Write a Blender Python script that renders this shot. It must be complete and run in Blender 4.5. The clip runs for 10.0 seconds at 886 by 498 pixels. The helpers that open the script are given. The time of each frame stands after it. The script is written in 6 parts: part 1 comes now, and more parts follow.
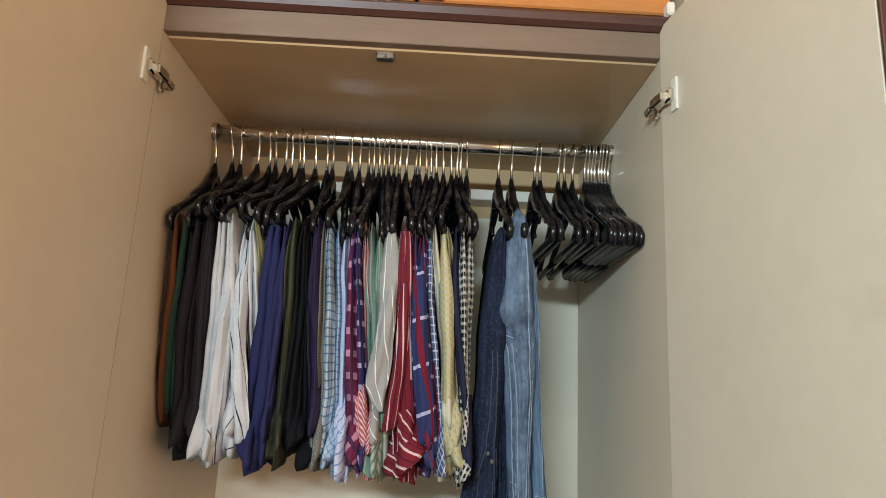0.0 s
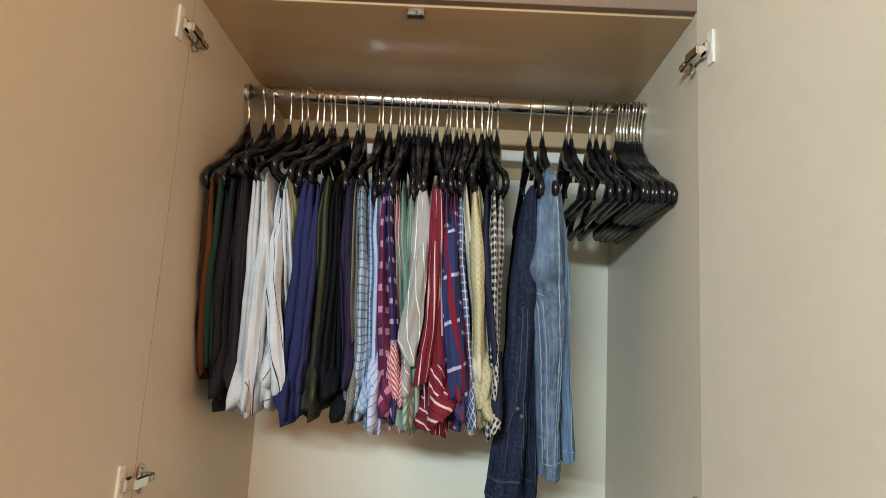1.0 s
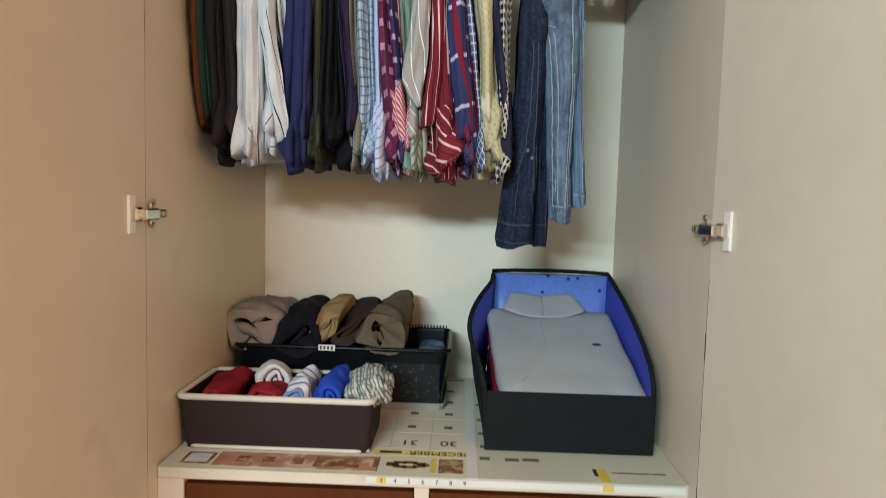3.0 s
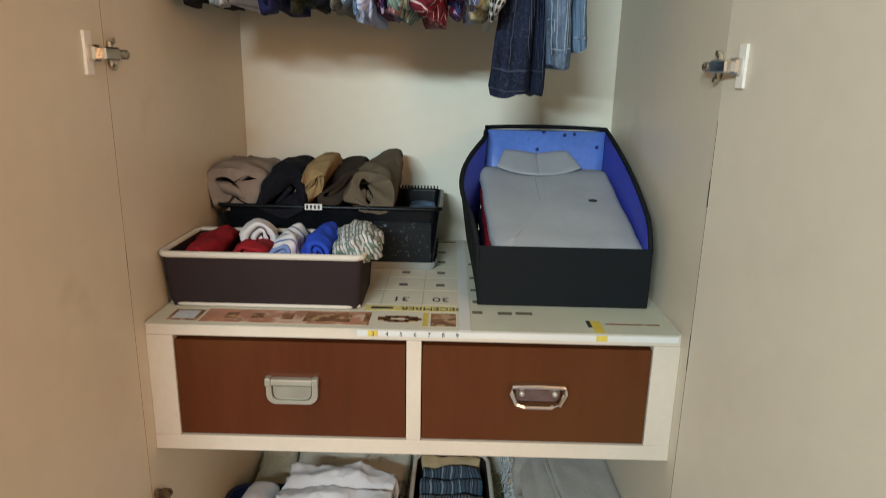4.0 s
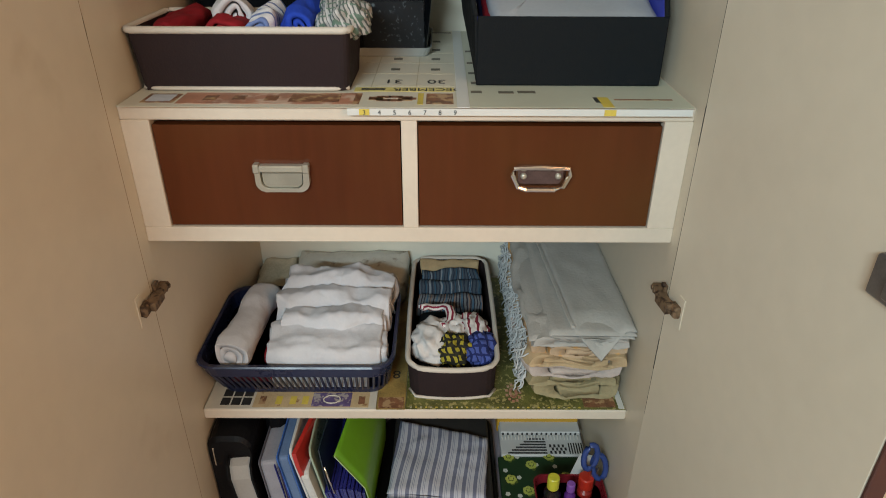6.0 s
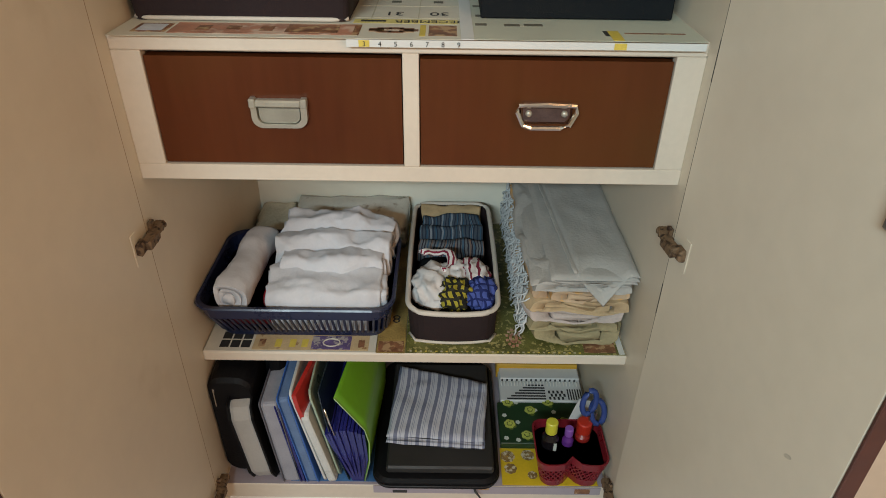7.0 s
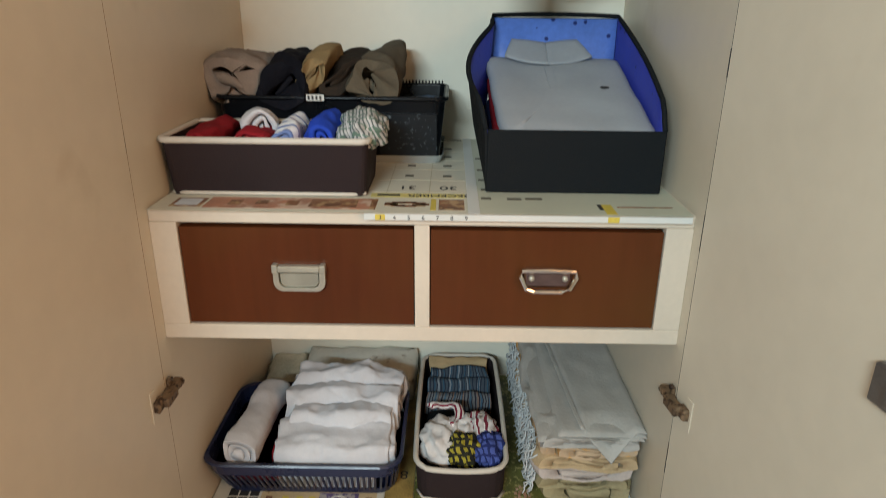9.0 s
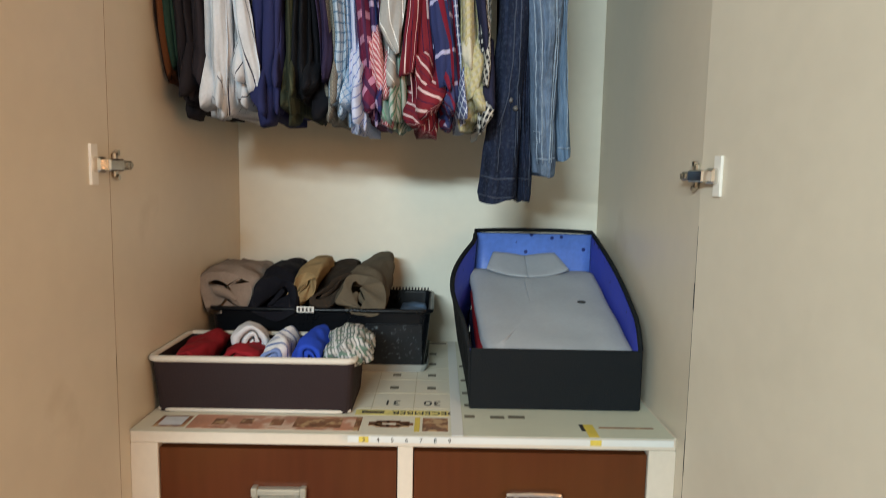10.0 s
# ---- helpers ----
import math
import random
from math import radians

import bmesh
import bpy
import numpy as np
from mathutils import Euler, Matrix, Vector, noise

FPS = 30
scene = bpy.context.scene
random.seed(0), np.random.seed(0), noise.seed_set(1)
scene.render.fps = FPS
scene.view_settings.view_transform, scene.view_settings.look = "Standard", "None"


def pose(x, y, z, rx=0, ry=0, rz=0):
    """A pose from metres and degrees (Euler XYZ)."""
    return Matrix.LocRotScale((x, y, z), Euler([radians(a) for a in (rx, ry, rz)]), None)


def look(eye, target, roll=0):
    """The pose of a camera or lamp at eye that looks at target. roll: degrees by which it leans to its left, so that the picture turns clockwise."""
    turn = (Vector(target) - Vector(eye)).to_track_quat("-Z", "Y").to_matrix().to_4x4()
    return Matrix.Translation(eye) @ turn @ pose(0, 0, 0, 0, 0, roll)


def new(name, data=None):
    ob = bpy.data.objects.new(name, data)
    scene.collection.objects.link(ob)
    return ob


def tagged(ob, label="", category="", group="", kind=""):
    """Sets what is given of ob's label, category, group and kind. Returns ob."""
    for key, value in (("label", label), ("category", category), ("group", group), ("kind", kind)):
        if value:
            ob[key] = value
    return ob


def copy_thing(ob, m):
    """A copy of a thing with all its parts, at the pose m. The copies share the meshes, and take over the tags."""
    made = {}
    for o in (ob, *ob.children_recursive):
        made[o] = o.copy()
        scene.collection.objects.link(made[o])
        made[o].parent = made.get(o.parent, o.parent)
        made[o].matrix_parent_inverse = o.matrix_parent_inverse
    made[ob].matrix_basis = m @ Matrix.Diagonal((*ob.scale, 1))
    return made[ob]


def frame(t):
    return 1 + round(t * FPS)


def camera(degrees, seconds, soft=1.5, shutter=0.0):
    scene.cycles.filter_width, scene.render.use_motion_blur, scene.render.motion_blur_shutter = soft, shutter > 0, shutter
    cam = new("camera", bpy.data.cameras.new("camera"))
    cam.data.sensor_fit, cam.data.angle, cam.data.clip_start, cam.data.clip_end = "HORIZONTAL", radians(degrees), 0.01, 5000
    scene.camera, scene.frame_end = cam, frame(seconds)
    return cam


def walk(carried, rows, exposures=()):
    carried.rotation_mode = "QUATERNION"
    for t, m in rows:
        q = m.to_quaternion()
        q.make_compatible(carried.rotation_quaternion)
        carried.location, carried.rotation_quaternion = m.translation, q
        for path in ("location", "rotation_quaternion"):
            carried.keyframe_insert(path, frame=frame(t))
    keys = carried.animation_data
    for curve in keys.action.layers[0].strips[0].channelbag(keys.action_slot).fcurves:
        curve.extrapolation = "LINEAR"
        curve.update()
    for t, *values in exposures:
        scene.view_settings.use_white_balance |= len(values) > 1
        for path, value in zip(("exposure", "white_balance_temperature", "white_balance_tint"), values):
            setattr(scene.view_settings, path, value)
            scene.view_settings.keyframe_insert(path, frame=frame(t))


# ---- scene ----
cam = camera(68.1, 10.0, soft=0.8, shutter=0.3)
PATH = [
    (0, (0.042, -0.986, 1.619), (0.083, 0.967, 2.047), 2.7),
    (0.5, (0.039, -0.997, 1.609), (0.038, 0.963, 2.007), 2.2),
    (1, (0.038, -0.99, 1.598), (-0.001, 0.981, 1.931), 3.2),
    (1.5, (0.036, -0.978, 1.576), (-0.009, 1.01, 1.791), 2.5),
    (2, (0.03, -0.959, 1.543), (-0.001, 1.04, 1.621), 3.1),
    (3.3, (0.051, -0.939, 1.431), (0.006, 1.041, 1.152), 1.1),
    (3.5, (0.047, -0.925, 1.433), (0.014, 1.038, 1.054), 1.0),
    (4, (0.049, -0.904, 1.391), (0.035, 1.029, 0.877), 1.2),
    (4.5, (0.054, -0.893, 1.35), (0.041, 0.991, 0.678), 0.5),
    (5, (0.047, -0.884, 1.323), (0.011, 0.954, 0.536), 0.6),
    (5.5, (0.043, -0.883, 1.308), (0.041, 0.912, 0.426), 0.1),
    (6, (0.047, -0.88, 1.291), (0.054, 0.872, 0.326), 0.3),
    (7.5, (0.044, -0.871, 1.247), (0.049, 0.797, 0.144), 1.2),
    (8, (0.041, -0.878, 1.233), (0.046, 0.797, 0.141), 1.5),
    (8.5, (0.042, -0.895, 1.265), (0.029, 0.9, 0.383), 1.1),
    (9, (0.041, -0.904, 1.315), (0.025, 0.966, 0.606), 0.6),
    (9.5, (0.042, -0.914, 1.37), (0.013, 1.031, 0.904), 0.7),
    (10, (0.045, -0.917, 1.402), (0.059, 1.071, 1.18), 1.1),
]
walk(cam, [(t, look(eye, target, roll)) for t, eye, target, roll in PATH],
     exposures=((0.0, -0.20), (1.0, -0.10), (2.0, -0.06), (3.3, -0.16), (4.0, -0.21), (5.5, -0.31), (7.5, -0.43), (8.0, -0.43), (9.0, -0.28), (10.0, -0.12)))

# ---- world, lights, exposure ----
world = bpy.data.worlds.new("world")
scene.world = world
world.use_nodes = True
world.node_tree.nodes["Background"].inputs[0].default_value = (0.9, 0.85, 0.78, 1)
world.node_tree.nodes["Background"].inputs[1].default_value = 0.05


def area_lamp(name, eye, target, sx, sy, watts, colour):
    d = bpy.data.lights.new(name, "AREA")
    d.shape, d.size, d.size_y, d.energy, d.color = "RECTANGLE", sx, sy, watts, colour
    ob = new(name, d)
    ob.matrix_world = look(eye, target)
    return ob


# cool room tube light and an added, unseen warm fill, both behind the camera
area_lamp("cool_tube_light", (-0.62, -2.50, 2.10), (0.10, 0.3, 1.25), 0.95, 0.06, 73.0, (0.75, 0.93, 1.0))
area_lamp("warm_room_light", (1.05, -1.70, 1.62), (-0.4, 0.1, 1.2), 0.60, 0.60, 15.0, (1.0, 0.50, 0.23))

# ---- materials ----
MATS = {}


def ramp_mix(nt, fac, a, b):
    n = nt.nodes.new("ShaderNodeMix")
    n.data_type = "RGBA"
    if fac is not None:
        nt.links.new(fac, n.inputs[0])
    for i, v in ((6, a), (7, b)):
        if isinstance(v, tuple):
            n.inputs[i].default_value = (*v[:3], 1)
        else:
            nt.links.new(v, n.inputs[i])
    return n.outputs[2]


def math_node(nt, op, a, b=0.0):
    n = nt.nodes.new("ShaderNodeMath")
    n.operation = op
    for i, v in ((0, a), (1, b)):
        if isinstance(v, (int, float)):
            n.inputs[i].default_value = v
        else:
            nt.links.new(v, n.inputs[i])
    return n.outputs[0]


def noise_node(nt, coord, scale, detail=3.0, stretch=None):
    if stretch:
        m = nt.nodes.new("ShaderNodeMapping")
        m.inputs["Scale"].default_value = stretch
        nt.links.new(coord, m.inputs[0])
        coord = m.outputs[0]
    n = nt.nodes.new("ShaderNodeTexNoise")
    n.inputs["Scale"].default_value, n.inputs["Detail"].default_value = scale, detail
    nt.links.new(coord, n.inputs["Vector"])
    return n.outputs[0]


def shade(c, k):
    return tuple(min(1.0, v * k) for v in c)


def mat(name, col, rough=0.5, metal=0.0, var=0.12, scale=7.0, bump=0.0, bscale=80.0, stretch=None, uv=False, stripes=(), coat=0.0,
        dirt=None, trans=0.0, sheen=0.0, spots=None, spec=0.5):
    if name in MATS:
        return MATS[name]
    m = bpy.data.materials.new(name)
    m.use_nodes = True
    nt = m.node_tree
    b = nt.nodes["Principled BSDF"]
    tc = nt.nodes.new("ShaderNodeTexCoord")
    co = tc.outputs["Object"]
    big = noise_node(nt, co, scale, 3, stretch)
    fine = noise_node(nt, co, scale * 11, 2, stretch)
    f = math_node(nt, "ADD", math_node(nt, "MULTIPLY", big, 0.65), math_node(nt, "MULTIPLY", fine, 0.35))
    spread = nt.nodes.new("ShaderNodeMapRange")
    spread.inputs[1].default_value, spread.inputs[2].default_value = 0.3, 0.7
    nt.links.new(f, spread.inputs[0])
    f = spread.outputs[0]
    c = ramp_mix(nt, f, shade(col, 1 - var), shade(col, 1 + var))
    if stripes:
        sep = nt.nodes.new("ShaderNodeSeparateXYZ")
        nt.links.new(tc.outputs["UV"], sep.inputs[0])
        for axis, period, duty, sc, *off in stripes:
            v = math_node(nt, "ADD", math_node(nt, "DIVIDE", sep.outputs[axis], period), 50.0 + (off[0] if off else 0.0))
            on = math_node(nt, "LESS_THAN", math_node(nt, "FRACT", v), duty)
            if len(off) > 1:
                on = math_node(nt, "MULTIPLY", on, off[1])
            c = ramp_mix(nt, on, c, sc)
    if spots:
        vor = nt.nodes.new("ShaderNodeTexVoronoi")
        vor.inputs["Scale"].default_value = spots[0]
        nt.links.new(co, vor.inputs["Vector"])
        c = ramp_mix(nt, math_node(nt, "LESS_THAN", vor.outputs["Distance"], spots[1]), c, spots[2])
    if dirt:
        d = nt.nodes.new("ShaderNodeMapRange")
        d.inputs[1].default_value, d.inputs[2].default_value = dirt[1], dirt[2]
        nt.links.new(noise_node(nt, co, dirt[0], 5), d.inputs[0])
        c = ramp_mix(nt, d.outputs[0], c, dirt[3])
    nt.links.new(c, b.inputs["Base Color"])
    b.inputs["Metallic"].default_value = metal
    b.inputs["Specular IOR Level"].default_value = spec
    b.inputs["Coat Weight"].default_value = coat
    b.inputs["Coat Roughness"].default_value = 0.15
    b.inputs["Transmission Weight"].default_value = trans
    b.inputs["Sheen Weight"].default_value = sheen
    r = nt.nodes.new("ShaderNodeMapRange")
    r.inputs[3].default_value, r.inputs[4].default_value = max(0.02, rough * 0.8), min(1, rough * 1.2)
    nt.links.new(f, r.inputs[0])
    nt.links.new(r.outputs[0], b.inputs["Roughness"])
    if bump:
        bn = nt.nodes.new("ShaderNodeBump")
        bn.inputs["Strength"].default_value, bn.inputs["Distance"].default_value = bump, 0.002
        nt.links.new(noise_node(nt, co, bscale, 3, stretch), bn.inputs["Height"])
        nt.links.new(bn.outputs[0], b.inputs["Normal"])
    MATS[name] = m
    return m


def cloth(name, col, stripes=(), var=0.14, rough=0.92, bump=0.35):
    return mat(name, col, rough, 0, var, 22, bump, 140, stripes=stripes, spec=0.15)


LAMINATE = mat("cream laminate", (0.66, 0.59, 0.47), 0.42, var=0.05, scale=3, bump=0.02, bscale=25, dirt=(5, 0.66, 0.8, (0.56, 0.48, 0.36)))
BACKING = mat("pale painted back board", (0.76, 0.73, 0.61), 0.55, var=0.05, scale=3, bump=0.03, bscale=30)
FRAME = mat("cream painted frame", (0.65, 0.57, 0.465), 0.5, var=0.06, scale=9, bump=0.04, bscale=50)
TOPBOARD = mat("tan laminate top board", (0.52, 0.37, 0.21), 0.22, var=0.05, scale=4, stretch=(1, 6, 1))
VENEER = mat("mahogany veneer", (0.092, 0.024, 0.0075), 0.36, var=0.20, scale=1.6, stretch=(4, 4, 0.35), bump=0.02, bscale=40, spec=0.2, dirt=(3, 0.42, 0.75, (0.102, 0.038, 0.0095)))
DARKWOOD = mat("dark brown moulding", (0.075, 0.028, 0.020), 0.4, var=0.2, scale=8, stretch=(1, 8, 8))
GREYWOOD = mat("grey brown fascia", (0.20, 0.135, 0.095), 0.45, var=0.12, scale=8, stretch=(1, 8, 8))
ORANGEWOOD = mat("orange varnished wood", (0.52, 0.20, 0.055), 0.3, var=0.2, scale=6, stretch=(1, 8, 8), coat=0.3)
RUSTY = mat("rusty painted steel", (0.20, 0.13, 0.075), 0.65, 0.35, var=0.4, scale=70, bump=0.9, bscale=120, dirt=(110, 0.50, 0.62, (0.045, 0.024, 0.014)))
CHROME = mat("chrome", (0.72, 0.70, 0.66), 0.16, 1.0, var=0.08, scale=20)
STEEL = mat("worn nickel steel", (0.55, 0.50, 0.42), 0.32, 1.0, var=0.25, scale=60, dirt=(140, 0.55, 0.7, (0.16, 0.09, 0.05)))
GOLDISH = mat("pale brass handle", (0.50, 0.48, 0.40), 0.40, 0.6, var=0.1, scale=30)
WHITEPLATE = mat("white plastic plate", (0.78, 0.75, 0.68), 0.4, var=0.05)
BLACKPLASTIC = mat("black hanger plastic", (0.004, 0.004, 0.006), 0.24, var=0.2, scale=20, spec=0.42)
BLACK = mat("black fabric", (0.009, 0.011, 0.013), 0.85, var=0.2, scale=30, bump=0.25, bscale=400, spec=0.15)
FLOORTILE = mat("lilac grey floor tile", (0.42, 0.39, 0.42), 0.3, var=0.08, scale=3)
# peach tint chosen so that the unseen walls warm the bounce light
BOUNCE_PLASTER = mat("peach bounce plaster", (0.72, 0.60, 0.46), 0.9, var=0.05, scale=3, bump=0.1, bscale=60)
PAPER = mat("calendar paper", (0.62, 0.59, 0.48), 0.5, var=0.05, scale=9, bump=0.08, bscale=18)
GREYINK = mat("grey print", (0.13, 0.12, 0.09), 0.6, var=0.3, scale=90)
INK = mat("black ink", (0.03, 0.03, 0.03), 0.6, var=0.1)

# ---- builders ----
BASE = {}


def finish(name, bm, material, smooth):
    me = bpy.data.meshes.new(name)
    bm.to_mesh(me)
    bm.free()
    me.materials.append(material)
    if smooth:
        for p in me.polygons:
            p.use_smooth = True
    return new(name, me)


def thing(name, label, category, base=(0, 0, 0), group="", kind=""):
    ob = new(name)
    ob.location = base
    ob.empty_display_size = 0.05
    BASE[ob.name] = Vector(base)
    return tagged(ob, label, category, group, kind)


def part(name, bm, material, parent, label="", smooth=False):
    ob = finish(name, bm, material, smooth)
    ob.parent = parent
    if parent.name in BASE:
        ob.matrix_parent_inverse = Matrix.Translation(-BASE[parent.name])
    return tagged(ob, label)


def solo(name, bm, material, label, category, group="", kind="", smooth=False):
    return tagged(finish(name, bm, material, smooth), label, category, group, kind)


def box(bm, a, b, bevel=0.0012, m=None):
    r = bmesh.ops.create_cube(bm, size=1.0)["verts"]
    for v in r:
        v.co = Vector([a[i] + (v.co[i] + 0.5) * (b[i] - a[i]) for i in range(3)])
    if bevel:
        edges = list({e for v in r for e in v.link_edges})
        out = bmesh.ops.bevel(bm, geom=edges, offset=bevel, segments=1, affect="EDGES")
        r = list({v for f in out["faces"] for v in f.verts} | {v for v in r if v.is_valid})
    if m is not None:
        for v in r:
            v.co = m @ v.co
    return r


def boxes(*spans, bevel=0.0012, m=None):
    bm = bmesh.new()
    for a, b in spans:
        box(bm, a, b, bevel, m)
    return bm


def loft(bm, rings, cap=True, closed=True):
    """Skins rings of equal length; UV in metres along the ring and down the rings."""
    uvl = bm.loops.layers.uv.verify()
    n = len(rings[0])
    verts = [[bm.verts.new(p) for p in ring] for ring in rings]
    us = [[0.0] for _ in rings]
    for k, ring in enumerate(rings):
        for i in range(n):
            us[k].append(us[k][-1] + (Vector(ring[(i + 1) % n]) - Vector(ring[i])).length)
    vs = [0.0]
    for k in range(1, len(rings)):
        vs.append(vs[-1] + sum((Vector(rings[k][i]) - Vector(rings[k - 1][i])).length for i in range(0, n, max(1, n // 6))) / len(range(0, n, max(1, n // 6))))
    mid = us[len(rings) // 2]
    for k in range(len(rings) - 1):
        for i in range(n if closed else n - 1):
            j = (i + 1) % n
            f = bm.faces.new((verts[k][i], verts[k][j], verts[k + 1][j], verts[k + 1][i]))
            for lp, (a, c) in zip(f.loops, ((i, k), (i + 1, k), (i + 1, k + 1), (i, k + 1))):
                lp[uvl].uv = (mid[a], vs[c])
    if cap and closed:
        for k in (0, -1):
            f = bm.faces.new(verts[k] if k else verts[k][::-1])
            for lp, a in zip(f.loops, range(n)):
                lp[uvl].uv = (mid[a], vs[k])
    bmesh.ops.recalc_face_normals(bm, faces=bm.faces)
    return verts


def rrect(cx, cy, hx, hy, r, z, n=5):
    pts = []
    for sx, sy, a0 in ((1, 1, 0), (-1, 1, 90), (-1, -1, 180), (1, -1, 270)):
        for i in range(n):
            a = radians(a0 + 90 * i / (n - 1))
            pts.append((cx + sx * (hx - r) + r * math.cos(a), cy + sy * (hy - r) + r * math.sin(a), z))
    return pts


def tube(bm, pts, r, n=8, closed=False, sx=1.0):
    """A round bar along points; sx widens it along x."""
    pts = [Vector(p) for p in pts]
    rings = []
    m = len(pts)
    for i, p in enumerate(pts):
        a = pts[(i - 1) % m] if closed or i else p
        c = pts[(i + 1) % m] if closed or i < m - 1 else p
        d = (c - a).normalized()
        up = Vector((1, 0, 0)) if abs(d.x) < 0.8 else Vector((0, 0, 1))
        s = d.cross(up).normalized()
        u = s.cross(d).normalized()
        rr = r[i] if isinstance(r, (list, tuple)) else r
        rings.append([p + (u * math.cos(2 * math.pi * k / n) * sx + s * math.sin(2 * math.pi * k / n)) * rr for k in range(n)])
    if closed:
        rings.append(rings[0])
    return loft(bm, rings, cap=not closed)


def wob(p, s, k):
    """A small repeatable jog of a point: size s, at scale k."""
    v = Vector(p)
    return v + noise.noise_vector(v * k) * s


def tray(bm, cx, cy, b, t, z0, z1, wall, r):
    """An open box with rounded corners; b and t are the half sizes at the foot and the rim."""
    rings = [rrect(cx, cy, b[0], b[1], r, z0), rrect(cx, cy, t[0], t[1], r, z1),
             rrect(cx, cy, t[0] - wall, t[1] - wall, r * 0.9, z1), rrect(cx, cy, b[0] - wall, b[1] - wall, r * 0.9, z0 + wall)]
    loft(bm, rings)


def slab(bm, x0, x1, y0, y1, z0, z1, r=0.01, jog=0.003, k=14, nx=14, slope=0.0, seed=0.0):
    """A soft folded cloth layer with rounded edges."""
    rings = []
    cx, cy, hx, hy = (x0 + x1) / 2, (y0 + y1) / 2, (x1 - x0) / 2, (y1 - y0) / 2
    h = z1 - z0
    soft = min(h, 0.7 * hx, 0.7 * hy)
    r = min(r, 0.5 * hx, 0.5 * hy)
    for q, ins in ((0, 0.45), (0.12, 0.12), (0.5, 0.0), (0.88, 0.12), (1, 0.45)):
        rings.append([Vector(p) for p in rrect(cx, cy, hx - ins * soft, hy - ins * soft, r, z0 + q * h, 7)])
    count = len(rings[2])
    long_edge = [(rings[2][(i + 1) % count] - rings[2][i]).length > 0.025 for i in range(count)]
    out = [[ring[i].lerp(ring[(i + 1) % count], s / 16) for i in range(count) for s in range(0, 16, 2 if long_edge[i] else 16)] for ring in rings]
    # inner rings on the top, so that it can wrinkle
    top = out[-1]
    for f in (0.75, 0.5, 0.25, 0.04):
        out.append([Vector((cx + (p.x - cx) * f, cy + (p.y - cy) * f, p.z + (1 - f) * h * 0.06)) for p in top])
    off = Vector((seed * 3.1, seed * 1.7, seed))
    res = []
    for ring in out:
        rr = []
        for p in ring:
            d = noise.noise_vector((p + off) * k) * jog
            q = p + d
            q.z += slope * (p.y - y0)
            rr.append(q)
        res.append(rr)
    loft(bm, res)


def rolled(bm, c, length, a, b, axis="y", turns=2.6, thick=0.006, seed=0.0, tilt=0.0, nl=32, jog=0.005, flat=0.0):
    """A rolled cloth: a spiral sheet along an axis; a, b are its half width and height."""
    na = int(turns * 32)
    off = Vector((seed * 2.3, seed, -seed))

    def place(th, rr, l):
        u, w = a * rr ** (1 + flat) * math.cos(th), b * rr * math.sin(th)
        v = Vector((u, l, w)) if axis == "y" else Vector((l, u, w))
        v = v + noise.noise_vector((v + off) * 16) * jog + noise.noise_vector((v - off) * 38) * jog * 0.42 + noise.noise_vector((v - off) * 95) * jog * 0.15
        v = Matrix.Rotation(tilt, 3, "Y" if axis == "y" else "X") @ v
        return Vector(c) + v

    uvl = bm.loops.layers.uv.verify()
    grid = []
    for k in range(nl + 1):
        l = length * (k / nl - 0.5)
        squeeze = 1 - 0.06 * (abs(2 * k / nl - 1) ** 4)
        row_o, row_i = [], []
        for i in range(na + 1):
            th = 2 * math.pi * turns * (i / na - 1) - 1.9
            rr = (0.22 + 0.78 * (i / na) ** 0.8) * squeeze * (1 + 0.07 * math.sin(2 * th + seed) + 0.045 * math.sin(5 * th + 2 * seed + 4 * k / nl))
            row_o.append(bm.verts.new(place(th, rr, l)))
            row_i.append(bm.verts.new(place(th, max(0.05, rr - thick / max(a, b)), l)))
        grid.append((row_o, row_i))
    arc = 2 * math.pi * (a + b) / 2 / 32
    for k in range(nl):
        for side in (0, 1):
            for i in range(na):
                q = (grid[k][side][i], grid[k][side][i + 1], grid[k + 1][side][i + 1], grid[k + 1][side][i])
                f = bm.faces.new(q)
                for lp, (ii, kk) in zip(f.loops, ((i, k), (i + 1, k), (i + 1, k + 1), (i, k + 1))):
                    lp[uvl].uv = (ii * arc, kk * length / nl)
        o, n_ = grid[k]
        bm.faces.new((grid[k][0][na], grid[k][1][na], grid[k + 1][1][na], grid[k + 1][0][na]))
    for k in (0, nl):
        for i in range(na):
            bm.faces.new((grid[k][0][i], grid[k][0][i + 1], grid[k][1][i + 1], grid[k][1][i]))
    bmesh.ops.recalc_face_normals(bm, faces=bm.faces)


def lump(bm, c, size, seed, jog=0.35, k=2.2, sub=4):
    """A bunched-up ball of cloth."""
    r = bmesh.ops.create_icosphere(bm, subdivisions=sub, radius=1.0)["verts"]
    off = Vector((seed, seed * 2.0, -seed))
    for v in r:
        n1 = noise.noise((v.co + off) * k)
        n2 = 1 - abs(noise.noise((v.co - off) * k * 2.3)) * 2
        s = 1 + jog * n1 + 0.13 * n2
        v.co = Vector([c[i] + v.co[i] * s * size[i] for i in range(3)])
    uvl = bm.loops.layers.uv.verify()
    for f in {f for v in r for f in v.link_faces}:
        for lp in f.loops:
            lp[uvl].uv = (lp.vert.co.x * 1.4 + lp.vert.co.z * 0.6, lp.vert.co.y + lp.vert.co.z * 0.8)


